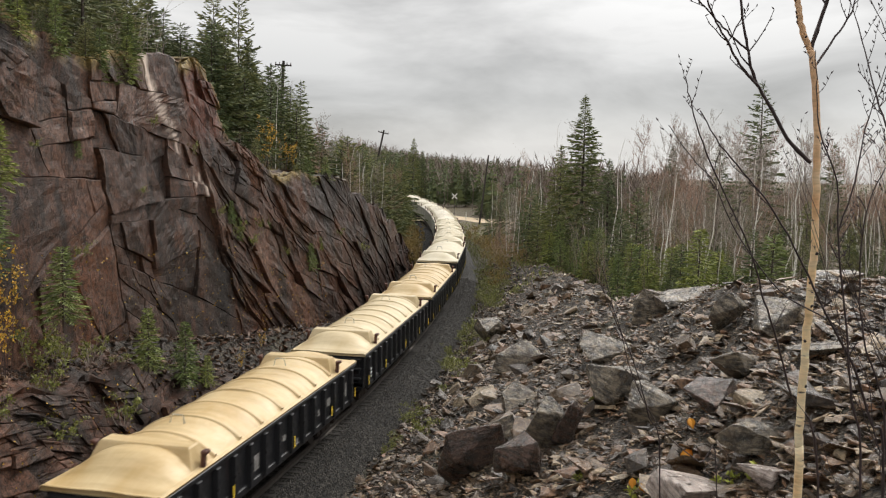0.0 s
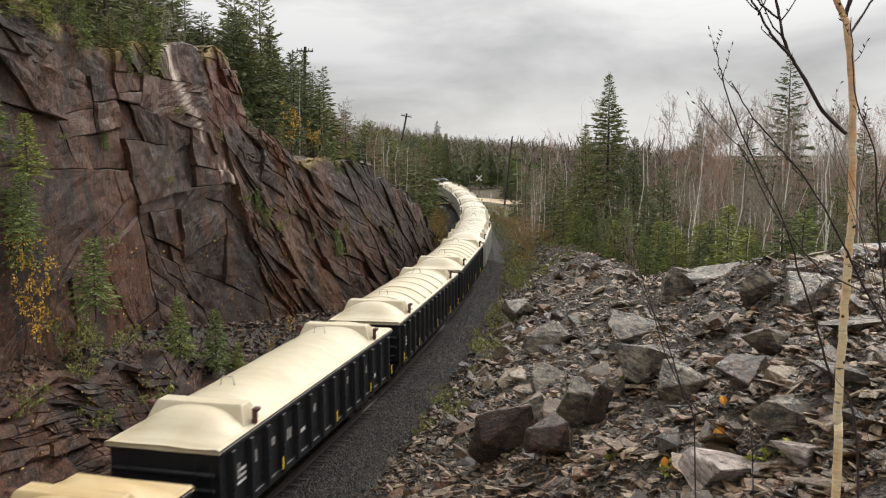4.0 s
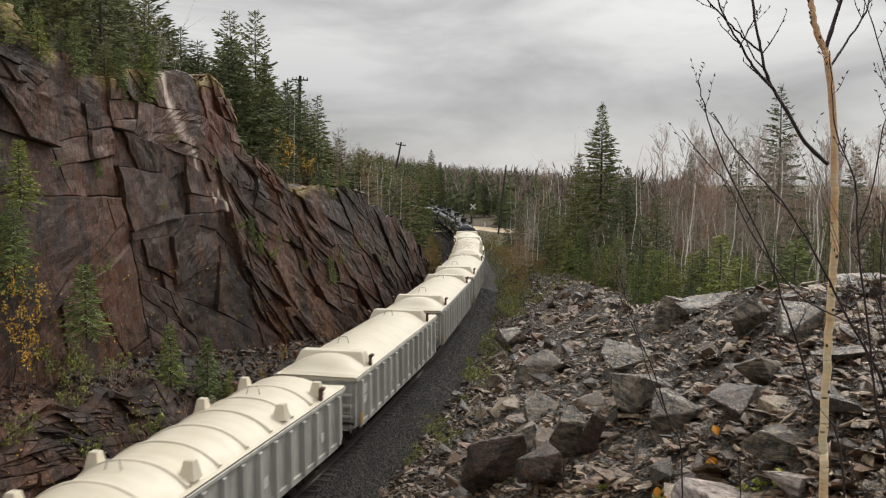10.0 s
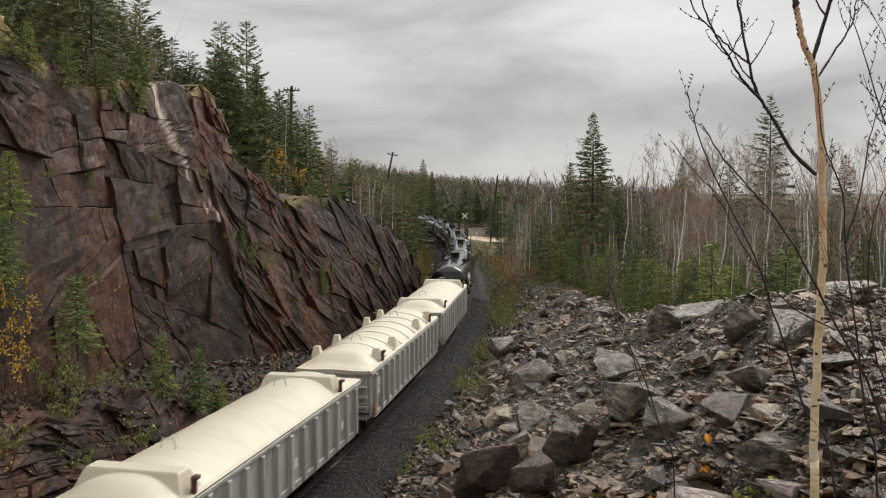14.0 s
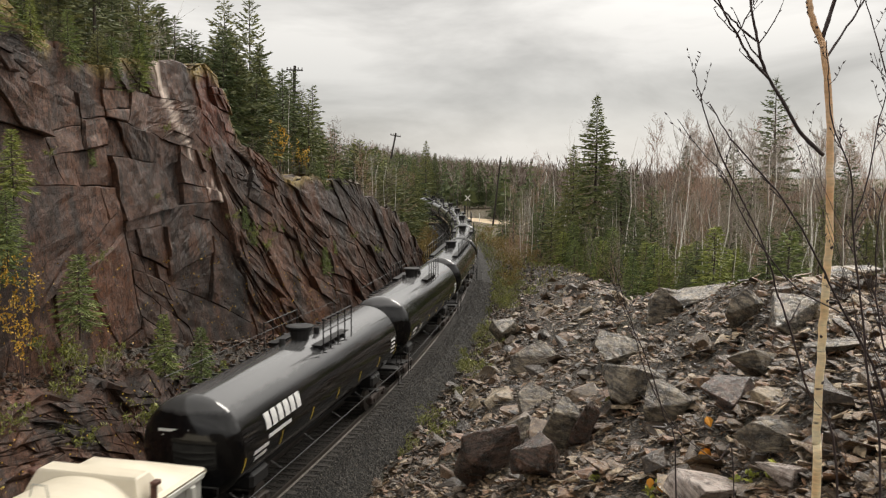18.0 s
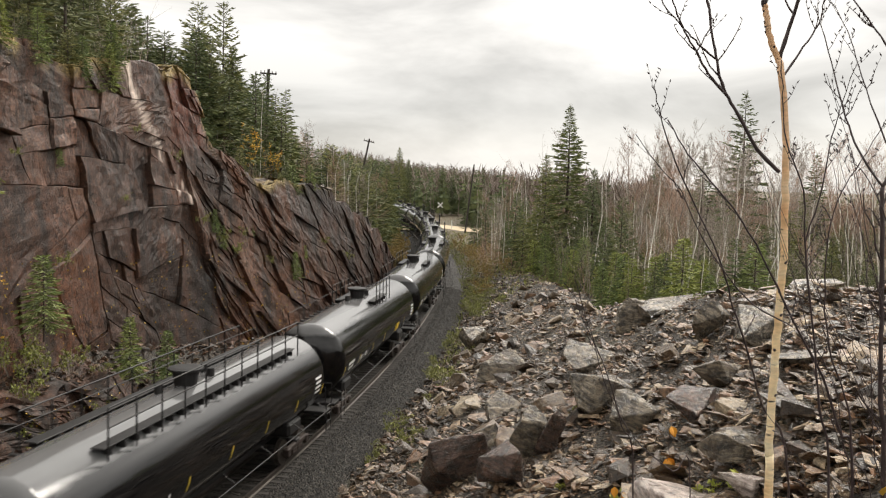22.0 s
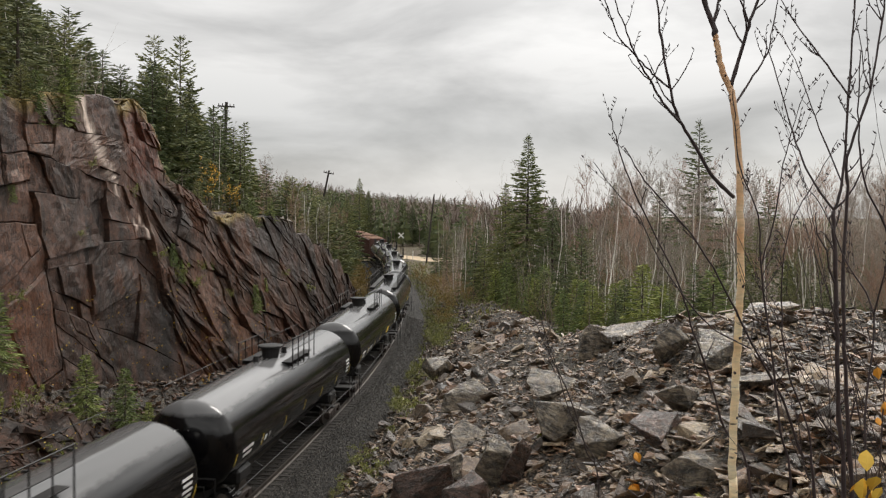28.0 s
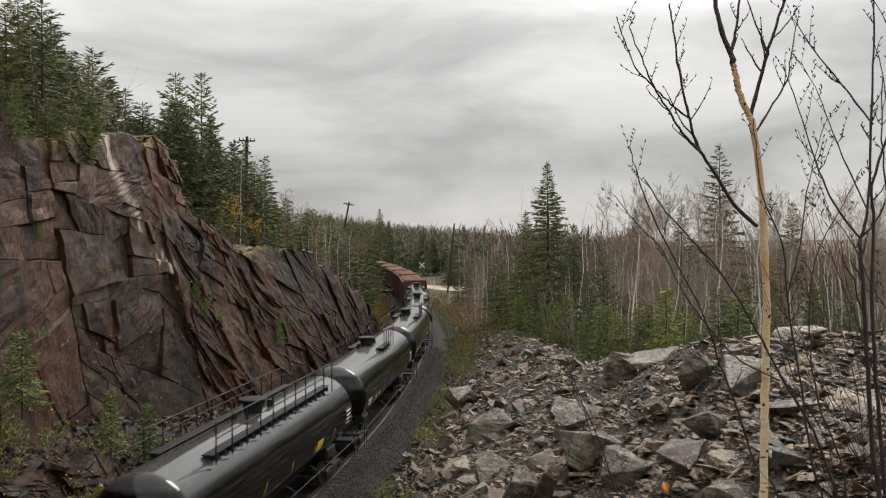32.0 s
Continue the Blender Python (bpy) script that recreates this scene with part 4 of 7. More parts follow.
def gondola(black, ribbed, lid_mat, stubs, label, seed, edge=EDGE):
    paint = BLACK if black else GREY
    car = thing("gondola_car", label, "freight car", "freight train")
    body = Mesh()
    side_h, floor_z = edge - 1.12, 1.05
    for y in (-1, 1):
        body.box((0, y * (GW / 2 - .03), floor_z + side_h / 2), (GL, .06, side_h), .01)
    for x in (-1, 1):
        body.box((x * (GL / 2 - .03), 0, floor_z + side_h / 2 + .1), (.06, GW - .12, side_h - .2), .01)
    body.box((0, 0, floor_z), (GL, GW - .14, .12))
    part("body", body, paint, car)
    rim = Mesh()
    for y in (-1, 1):
        rim.box((0, y * (GW / 2 + .02), edge - .14), (GL + .05, .16, .15), .03)
    for x in (-1, 1):
        rim.box((x * (GL / 2 + .0), 0, edge - .14), (.16, GW - .1, .15), .03)
    part("top_rail", rim, paint, car)
    sill = Mesh()
    for y in (-1, 1):
        sill.box((0, y * (GW / 2 + .0), floor_z - .02), (GL - 1.0, .12, .24), .03)
    sill.box((0, 0, .85), (GL + .2, .5, .4), .03)
    part("side_sill", sill, paint, car)
    rib = Mesh()
    for k in range(1):
        z0, z1, d, w = floor_z - .05, edge - .2, .14, .17
        rib.v += [(-w / 2 - .05, 0, z0), (w / 2 + .05, 0, z0), (w / 2, d, z0 + .05), (-w / 2, d, z0 + .05), (-w / 2 - .05, 0, z1), (w / 2 + .05, 0, z1), (w / 2, d, z1 - .05), (-w / 2, d, z1 - .05)]
        rib.f += [(0, 1, 2, 3), (7, 6, 5, 4), (3, 2, 6, 7), (1, 5, 6, 2), (0, 3, 7, 4)]
    rib_me = rib.data("side_rib", paint)
    count = 14
    for i in range(count):
        x = -GL / 2 + .55 + i * (GL - 1.1) / (count - 1)
        for y in (-1, 1):
            part("side_rib", rib_me, parent=car, at=pose(x, y * GW / 2, 0, 0, 0, 0 if y > 0 else 180))
    end = Mesh()
    for z in (1.45, 1.85, 2.25):
        end.box((0, 0, z), (.12, GW - .2, .14), .04)
    end_me = end.data("end_rib", paint)
    for x in (-1, 1):
        part("end_rib", end_me, parent=car, at=pose(x * (GL / 2 + .05), 0, 0))
    ladder = Mesh()
    for i in range(5):
        ladder.bar((0, -.22, 1.0 + i * .32), (0, .22, 1.0 + i * .32), .016, 4)
    for y in (-.22, .22):
        ladder.bar((0, y, .9), (0, y, edge - .3), .014, 4)
    lad = ladder.data("ladder", paint)
    for x, y in ((-1, -1), (-1, 1), (1, -1), (1, 1)):
        part("ladder", lad, parent=car, at=pose(x * (GL / 2 + .17), y * 1.15, 0))
    lid = part("lid", lid_mesh(ribbed, lid_mat, seed), parent=car, label="arched fibreglass lid", at=pose(0, 0, edge - EDGE))
    ridge = lid_bolster(lid_mat)
    for x in (-5.2, 5.2):
        if not stubs:
            part("lid_bolster", ridge, parent=lid, at=pose(x, 0, 0))
    if ribbed:
        rib_arch = lid_rib(lid_mat)
        for i in range(-3, 4):
            part("lid_rib", rib_arch, parent=lid, at=pose(i * 1.5, 0, 0))
    for x in (-5.2, 5.2):
        for y in (-1, 1):
            part("lid_clamp", CLAMP_ME, parent=lid, at=pose(x, y * 1.50, EDGE + .05, 0, 0, 0 if y > 0 else 180), label="rusty steel clamp")
    for x in (-3.6, 3.6):
        part("lifting_loop", LOOP, parent=lid, at=pose(x, .1, EDGE + .5, 0, 0, 90))
    if stubs:
        for x in (-5.4, -2.6, 2.6, 5.4):
            for y in (-1, 1):
                part("stacking_stub", STUB, parent=lid, at=pose(x, y * 1.28, EDGE + .10), label="cream plastic stub")
    marks = random.Random(seed)
    yy = -GW / 2 - .16

    def mark(x, y, z, w, h, material=WHITE, name="painted_mark", label="faded white painted mark"):
        part(name, Mesh().box((x, y, z), (w, .012, h)), material, car, label)

    if black:           # worn painted letters and data panels between the ribs
        step = (GL - 1.1) / 13
        for i in range(13):
            x = -GL / 2 + .55 + (i + .5) * step
            pick = marks.random()
            if pick < .45:
                mark(x + marks.uniform(-.15, .15), yy + .15, edge - marks.uniform(.75, 1.0), marks.uniform(.18, .5), marks.uniform(.16, .55), FADED)
            if pick > .7:
                mark(x, yy + .15, edge - marks.uniform(1.2, 1.5), marks.uniform(.2, .55), marks.uniform(.06, .22), WHITE if seed > 6 else FADED)
        for i in range(3):
            mark(-GL / 2 + 1.1, yy + .15, edge - 1.25 + i * .16, .6, .07)
    else:
        for x, z, w, h in ((-GL / 2 + 1.15, 2.25, .62, .34), (-GL / 2 + 1.15, 1.86, .62, .28), (GL / 2 - 1.9, 1.7, .35, .3), (1.0, 1.7, .3, .3)):
            mark(x, yy + .14, z, w, h)
    for x in (-GL / 2 + .28, -GL / 2 + 3.4, 0.6, 4.2, GL / 2 - .28) if black else (-GL / 2 + .28,):
        mark(x, yy + .15 if abs(x) > 7 else yy, 1.36, .28 if not black else .10, .36, YELLOW if black else ORANGE, "reflector_patch", "yellow reflector patch")
    bogies(car, 5.3)
    couplers(car, 7.75)
    return car


TR, TC, TL = 1.48, 2.62, 16.9      # tank radius, middle height, length


def tank_shell():
    prof = []
    h = TL / 2
    for i in range(9):
        a = math.pi / 2 * i / 8
        prof.append((-h + .72 * (1 - math.cos(a)), TR * math.sin(a) if i else .02))
    body = [(-h + .73 + (TL - 1.46) * k / 6, TR) for k in range(7)]
    return lathe(prof + body + [(-x, r) for x, r in reversed(prof)], 44)


def tank_car(label, long_rail, placard, letters, seed):
    rnd = random.Random(seed)
    car = thing("tank_car", label, "tank car", "freight train")
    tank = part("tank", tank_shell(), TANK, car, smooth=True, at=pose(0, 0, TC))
    sill = Mesh().box((0, 0, .95), (TL + .9, .5, .42), .03)
    for x in (-1, 1):
        sill.box((x * (TL / 2 + .1), 0, 1.12), (.7, 2.7, .12), .02).box((x * 5.9, 0, 1.25), (1.2, 2.2, .5), .1)
    part("underframe", sill, UNDER, car)
    # manway housing and valve platform
    top = TC + TR
    house = Mesh().tube([(0, 0, top - .12), (0, 0, top + .32), (0, 0, top + .40)], [.30, .37, .43], 16)
    part("manway_housing", house, UNDER, tank, at=pose(0, 0, -TC))
    cover = Mesh().tube([(0, 0, top + .38), (0, 0, top + .42), (0, 0, top + .47), (0, 0, top + .50)], [.40, .50, .50, .34], 20).box((.5, 0, top + .44), (.16, .12, .07), .02)
    part("housing_cover", cover, UNDER, tank, at=pose(0, 0, -TC))
    x0, x1 = (-5.6, 6.0) if long_rail else (-.6, 2.5)
    length = x1 - x0
    for y in (-1, 1):
        board = Mesh().box(((x0 + x1) / 2, y * .82, top - .10), (length, .34, .04), .01)
        for i in range(int(length / .55)):
            board.box((x0 + .25 + i * .55, y * .84, top - .20), (.05, .38, .16))
        part("platform", board, UNDER, tank, at=pose(0, 0, -TC), label="black grating platform")
        rail = Mesh()
        for z in (.95, .5) if y < 0 else (.7,):
            rail.bar((x0, y * 1.1, top - .1 + z), (x1, y * 1.1, top - .1 + z), .022, 5)
        n = 11 if long_rail else 5
        for i in range(n):
            x = x0 + i * length / (n - 1)
            rail.bar((x, y * 1.1, top - .35), (x, y * 1.1, top + (.85 if y < 0 else .6)), .024, 5)
        if y > 0:       # a thin safety line runs the whole length on the far side
            rail.bar((-TL / 2 + 1.0, 1.06, top + .30), (TL / 2 - 1.0, 1.06, top + .30), .013, 4)
            for x in (-TL / 2 + 1.0, TL / 2 - 1.0):
                rail.bar((x, .95, top - .34), (x, 1.06, top + .32), .016, 4)
        part("railing", rail, UNDER, tank, at=pose(0, 0, -TC), label="black tubular railing")
    clip = Mesh().box((0, .78, top - .22), (.10, .34, .06), .01).bar((0, .96, top - .26), (.18, 1.0, top - .16), .012, 4).data("step_clip", UNDER)
    for xx in [x0 - .5 - i * .62 for i in range(int((x0 + 7.4) / .62))] + [x1 + .5 + i * .62 for i in range(int((7.4 - x1) / .62))]:
        part("step_clip", clip, parent=tank, at=pose(xx, 0, -TC))
    for x, y in ((-1.15, .2), (1.15, -.2), (1.6, .25)):
        part("valve", Mesh().tube([(x, y, top - .05), (x, y, top + .22)], [.12, .10], 10), UNDER, tank, at=pose(0, 0, -TC))
    # long handrail down each side, on brackets
    hand = Mesh()
    for y in (-1, 1):
        hand.bar((-TL / 2 + .1, y * 1.56, 1.30), (TL / 2 - .1, y * 1.56, 1.30), .018, 5)
        for i in range(7):
            x = -TL / 2 + .4 + i * (TL - .8) / 6
            hand.bar((x, y * 1.56, 1.30), (x, y * 1.15, 1.55), .015, 4)
    part("handrail", hand, UNDER, car)
    for x in (-1, 1):
        for y in (-1, 1):
            lad = Mesh()
            for i in range(4):
                lad.bar((x * (TL / 2 - .45), y * 1.52, .55 + i * .3), (x * (TL / 2 + .05), y * 1.52, .55 + i * .3), .016, 4)
            for dx in (-.45, .05):
                lad.bar((x * (TL / 2 + dx), y * 1.52, .5), (x * (TL / 2 + dx), y * 1.52, 1.55), .016, 4)
            part("ladder", lad, UNDER, car)
    for x in (-1, 1):
        shield = Mesh()
        shield.bar((x * (TL / 2 + .35), -1.2, 1.95), (x * (TL / 2 + .35), 1.2, 1.95), .022, 5)
        for y in (-1.2, 1.2):
            shield.bar((x * (TL / 2 + .35), y, 1.1), (x * (TL / 2 + .35), y, 1.95), .022, 5)
        part("end_rail", shield, UNDER, car)

    def patch(x, z, w, h):
        """A thin curved panel on the tank's side that faces the camera."""
        m = Mesh()
        zs = np.linspace(z - h / 2, z + h / 2, 4)
        r = TR + .016
        m.grid([x - w / 2, x + w / 2], zs, lambda a, b: (float(a), -math.sqrt(max(.01, r * r - (b - TC)**2)), float(b)))
        m.f = [tuple(reversed(q)) for q in m.f]
        return m

    for i in range(7):
        part("reflector_strip", patch(-TL / 2 + .75 + i * (TL - 1.5) / 6, 2.2, .06, .42), YELLOW, car, "yellow reflector strip")
    panels = [(-TL / 2 + 1.8, 2.35, 1.0, .12), (-TL / 2 + 1.8, 2.15, .8, .12)] + [(TL / 2 - 1.3, 2.75 - i * .17, .62 - .08 * (i % 2), .09) for i in range(4)]
    if letters:
        panels += [(-TL / 2 + 2.3 + i * .46, 3.0, .34, .46) for i in range(6)] + [(-TL / 2 + 3.1, 2.55, 1.7, .12)]
    else:
        panels += [(-TL / 2 + 3.2 + i * .42, 2.2, .06 + .2 * (i % 2), .20) for i in range(rnd.randrange(2, 7))]
    for q in panels:
        part("painted_mark", patch(*q), WHITE, car, "white painted bar")
    for i in range(3):
        part("painted_mark", Mesh().box((-TL / 2 + .09 + .02 * i, .25, 3.25 - i * .16), (.012, .9 - .2 * i, .07)), WHITE, car, "white painted bar")
    if placard:
        part("placard", patch(3.2, 2.2, .8, .42), YELLOW, car, "yellow square placard")
    bogies(car, 6.3)
    couplers(car, 8.75)
    return car


def log_car(seed):
    rnd = random.Random(seed)
    car = thing("log_gondola_car", "tall rust-brown open car loaded with cut logs", "freight car", "freight train")
    L = 16.6
    body = Mesh()
    for y in (-1, 1):
        body.box((0, y * 1.47, 2.55), (L, .08, 3.0), .01)
    for x in (-1, 1):
        body.box((x * (L / 2 - .04), 0, 2.7), (.08, 2.86, 3.3), .01)
    body.box((0, 0, 1.05), (L, 2.86, .14)).box((0, 0, .85), (L + .2, .5, .4), .03)
    part("body", body, BROWN, car)
    rib_me = Mesh().box((0, 0, 2.55), (.16, .14, 3.0), .03).data("side_rib", BROWN)
    for i in range(12):
        for y in (-1, 1):
            part("side_rib", rib_me, parent=car, at=pose(-L / 2 + .4 + i * (L - .8) / 11, y * 1.57, 0))
    rim = Mesh()
    for y in (-1, 1):
        rim.box((0, y * 1.5, 4.06), (L, .2, .14), .03)
    part("top_rail", rim, BROWN, car)
    log_me = Mesh().tube([(0, -1.3, 0), (0, 1.3, 0)], [.15, .13], 8).data("log", LOG)
    for i in range(52):
        part("log", log_me, parent=car, at=pose(-L / 2 + .35 + i * (L - .7) / 51, rnd.uniform(-.08, .08), 4.05 + rnd.uniform(-.05, .16), rnd.uniform(-3, 3), 0, rnd.uniform(-4, 4)))
    part("log_pile", Mesh().box((0, 0, 3.5), (L - .3, 2.6, .9), .1), LOG, car)
    bogies(car, 5.9)
    couplers(car, 8.6)
    return car


PITCH_G, PITCH_B, PITCH_T = 15.94, 15.77, 18.30
S_GREY = 145.5


def run(t):
    """Metres that the train has gone."""
    return 11.662 * t - .0235 * t * t + 1.0 * float(soft(9, 18, t)) - .5 * float(soft(19.5, 26, t))


def car_pose(s, half):
    """A car stands on its two bogies."""
    xa, ya, _ = on_track(s - half)
    xb, yb, _ = on_track(s + half)
    return pose((xa + xb) / 2, (ya + yb) / 2, 0, 0, 0, math.degrees(math.atan2(yb - ya, xb - xa)))


TRAIN = []      # car, arc of its front at the start, pitch


def set_train():
    made = {}
    kinds = {-4: "d", -3: "c", -2: "d", -1: "d", 0: "c", 1: "d", 2: "s", 3: "w", 4: "w", 5: "p", 6: "p", 7: "q", 8: "q", 9: "q", 10: "p", 11: "q"}
    spec = {"d": (True, True, LID_DIRTY, False, "black open freight car with a stained yellow ribbed lid", 3, LOW_EDGE),
            "c": (True, True, LID_CREAM, False, "black open freight car with a cream ribbed lid", 5, LOW_EDGE),
            "s": (True, False, LID_WHITE, False, "black open freight car with a smooth white lid", 7),
            "w": (True, True, LID_WHITE, False, "black open freight car with a whitish ribbed lid", 9),
            "p": (False, True, LID_CLEAN, True, "weathered grey freight car with a stubbed cream lid", 11),
            "q": (False, False, LID_CLEAN, False, "weathered grey freight car with a smooth cream lid", 13)}
    for k, kind in kinds.items():
        if kind in made:
            car = copy_thing(made[kind], Matrix())
        else:
            car = made[kind] = gondola(*spec[kind])
        TRAIN.append((car, S_GREY + (k - 7) * (PITCH_G if k >= 7 else PITCH_B), PITCH_G))
    s0 = S_GREY + 5 * PITCH_G + .15
    tanks = "abdecebefcebe"
    tspec = {"a": ("black tank car with large white lettering bars on its side", False, False, True, 21),
             "b": ("glossy black tank car with a short railed platform", False, False, False, 22),
             "c": ("glossy black tank car with a plain railed platform", False, False, False, 23),
             "d": ("black tank car with a long railed walkway on top", True, False, False, 24),
             "e": ("black tank car with a yellow placard and railed platform", False, True, False, 25),
             "f": ("black tank car with a yellow placard and long walkway", True, True, False, 26)}
    for i, kind in enumerate(tanks):
        if "t" + kind in made:
            car = copy_thing(made["t" + kind], Matrix())
        else:
            car = made["t" + kind] = tank_car(*tspec[kind])
        TRAIN.append((car, s0 + i * PITCH_T, PITCH_T))
    s0 += len(tanks) * PITCH_T
    for i in range(5):
        car = made["log"] = copy_thing(made["log"], Matrix()) if "log" in made else log_car(31)
        TRAIN.append((car, s0 + i * PITCH_T, PITCH_T))


set_train()

# ---- trees ----
class Spray:
    """Gathers many small flat pieces (needle sprays, leaves, twigs) in arrays."""

    def __init__(self):
        self.v, self.q, self.n = [], [], 0

    def blades(self, base, way, length, width, roll):
        """Long diamonds from base along way."""
        way = way / np.linalg.norm(way, axis=1, keepdims=True)
        up = np.stack([np.cos(roll), np.sin(roll), .35 + 0 * roll], 1)
        across = np.cross(way, up)
        across /= np.linalg.norm(across, axis=1, keepdims=True) + 1e-9
        L, W = length[:, None], width[:, None]
        P = np.stack([base, base + way * L * .45 + across * W, base + way * L, base + way * L * .45 - across * W], 1)
        k = len(base)
        self.v.append(P.reshape(-1, 3))
        self.q.append(np.arange(k * 4).reshape(-1, 4) + self.n)
        self.n += k * 4
        return self

    def sticks(self, a, b, ra, rb):
        """Three-sided tapered sticks from a to b."""
        d = b - a
        d = d / (np.linalg.norm(d, axis=1, keepdims=True) + 1e-9)
        u = np.cross(d, np.array([.3, .5, .81]))
        u /= np.linalg.norm(u, axis=1, keepdims=True) + 1e-9
        w = np.cross(d, u)
        rings = []
        for p, r in ((a, ra), (b, rb)):
            for t in (0, 2.094, 4.189):
                rings.append(p + (u * math.cos(t) + w * math.sin(t)) * r[:, None])
        P = np.stack(rings, 1)
        k = len(a)
        self.v.append(P.reshape(-1, 3))
        f = np.array([[0, 1, 4, 3], [1, 2, 5, 4], [2, 0, 3, 5]])
        self.q.append((np.arange(k)[:, None, None] * 6 + f[None]).reshape(-1, 4) + self.n)
        self.n += k * 6
        return self

    def data(self, name, material):
        return array_mesh(name, np.concatenate(self.v), np.concatenate(self.q), material)


def conifer(h, R, seed, material, level=.26, bare=.08, gaps=.0, lift=0.0, fine=1.0, shape=.85):
    """Trunk and crown meshes of a spruce or pine: whorls of drooping boughs set with needle sprays."""
    r = np.random.default_rng(seed)
    base, way, length, width, roll = [], [], [], [], []
    twig_a, twig_b = [], []
    total = int(h * 6.0 / level * .62 * (1 - gaps))
    for i in range(total):
        rel = bare + (.985 - bare) * ((i + r.random()) / total)
        z = rel * h
        full = R * (1 - rel)**shape
        if rel < bare + .10:
            full *= .5 + .5 * (rel - bare) / .10
        L = full * r.uniform(.55, 1.15) + .12
        az = i * 2.39996 + r.uniform(-.5, .5)
        slope = .35 * rel - .38 * (1 - rel) + lift + r.uniform(-.16, .16)
        out = np.array([math.cos(az), math.sin(az), slope])
        across = np.array([-math.sin(az), math.cos(az), 0])
        root = np.array([0, 0, z])
        if i % 3 == 0:
            twig_a.append(root)
            twig_b.append(root + out * L)
        t = .15
        while t < 1.02:
            p = root + out * L * t + np.array([0, 0, -.12 * t * t * L + .10 * t**3 * L])
            size = (.24 + .26 * (1 - abs(t - .5))) * (.7 + .6 * r.random()) * fine * min(1, .5 + L * .4)
            for sgn in (-1, 0, 1):
                base.append(p)
                way.append(out * .7 + across * sgn * r.uniform(.5, 1.1) + np.array([0, 0, r.uniform(-.45, .15)]))
                length.append(size)
                width.append(size * r.uniform(.085, .13))
                roll.append(r.uniform(0, 6.28))
            t += .19 / max(.4, L) * fine
    k = len(base)
    top = np.array([[0, 0, h * .96]] * 6)
    s = Spray().blades(np.array(base), np.array(way), np.array(length), np.array(width), np.array(roll))
    s.blades(top, np.stack([r.uniform(-.2, .2, 6), r.uniform(-.2, .2, 6), np.ones(6)], 1), np.full(6, .05 * h), np.full(6, .03), r.uniform(0, 6, 6))
    crown = s.data("crown", material)
    trunk = Mesh().tube([(0, 0, -.5), (0, 0, h * .3), (.02 * h * (r.random() - .5), 0, h * .65), (0, 0, h * .99)], [h * .0125, h * .010, h * .006, .012], 6)
    limbs = Spray().sticks(np.array(twig_a), np.array(twig_b), np.full(len(twig_a), .004 * h**.6 + .006), np.full(len(twig_a), .004))
    return trunk.data("trunk", BARK), crown, limbs.data("branchwork", BARK)


def bare_tree(h, seed, spread=.24, density=1.0):
    """Trunk points and twigs of a leafless birch or poplar."""
    r = np.random.default_rng(seed)
    pts = [np.array([0, 0, -.5])]
    lean = r.uniform(-.05, .05, 2)
    for i in range(1, 8):
        z = h * i / 7
        pts.append(np.array([lean[0] * z + r.uniform(-.012, .012) * h, lean[1] * z + r.uniform(-.012, .012) * h, z]))
    pts = np.array(pts)
    rad = h * .0046
    trunk = Mesh().tube([tuple(p) for p in pts], [rad * (1.15 - .14 * i) for i in range(8)], 6)
    A, B, RA, RB = [], [], [], []

    def grow(p, d, L, ra, depth):
        mid = p + d * L * .5 + r.uniform(-.06, .06, 3) * L
        d2 = d + np.array([0, 0, .22]) + r.uniform(-.15, .15, 3)
        d2 /= np.linalg.norm(d2)
        tip = mid + d2 * L * .55
        A.extend((p, mid))
        B.extend((mid, tip))
        RA.extend((ra, ra * .7))
        RB.extend((ra * .7, ra * .35))
        if depth:
            for i in range(int((3 + depth) * density)):
                t = r.uniform(.25, 1)
                q = p + (mid - p) * t * 2 if t < .5 else mid + (tip - mid) * (t * 2 - 1)
                e = d2 * r.uniform(.6, 1) + r.uniform(-.75, .75, 3) + np.array([0, 0, .2])
                grow(q, e / np.linalg.norm(e), L * r.uniform(.32, .55), max(.0055, ra * .5), depth - 1)

    n = int(18 * density) + 5
    for i in range(n):
        t = r.uniform(.34, .98)
        k = t * 7
        j = int(k)
        p = pts[j] + (pts[min(j + 1, 7)] - pts[j]) * (k - j)
        az = r.uniform(0, 6.28)
        d = np.array([math.cos(az) * .75, math.sin(az) * .75, .75 + .5 * t])
        grow(p, d / np.linalg.norm(d), h * spread * (1.15 - t * .8) * r.uniform(.6, 1.2), rad * .38 * (1.25 - t), 2)
    s = Spray().sticks(np.array(A), np.array(B), np.array(RA), np.array(RB))
    return trunk, s


def plant(kind, label, category, meshes, labels=None):
    ob = thing(kind, label, category)
    for name, me in meshes:
        piece = part(name, me, parent=ob)
        if name == "branchwork":
            tagged(piece, kind="stuff")
    return ob


def scaled(x, y, z, turn, size, tall=1.0, tip=0.0):
    return pose(x, y, z, tip, 0, turn) @ Matrix.Diagonal((size, size, size * tall, 1))


def make_conifer(name, label, *args, **kw):
    t, c, l = conifer(*args, **kw)
    return plant(name, label, "tree", [("trunk", t), ("crown", c), ("branchwork", l)])


def make_bare(name, label, h, seed, bark, twig, **kw):
    t, s = bare_tree(h, seed, **kw)
    return plant(name, label, "tree", [("trunk", t.data("trunk", bark)), ("bare_crown", s.data("bare_crown", twig))])


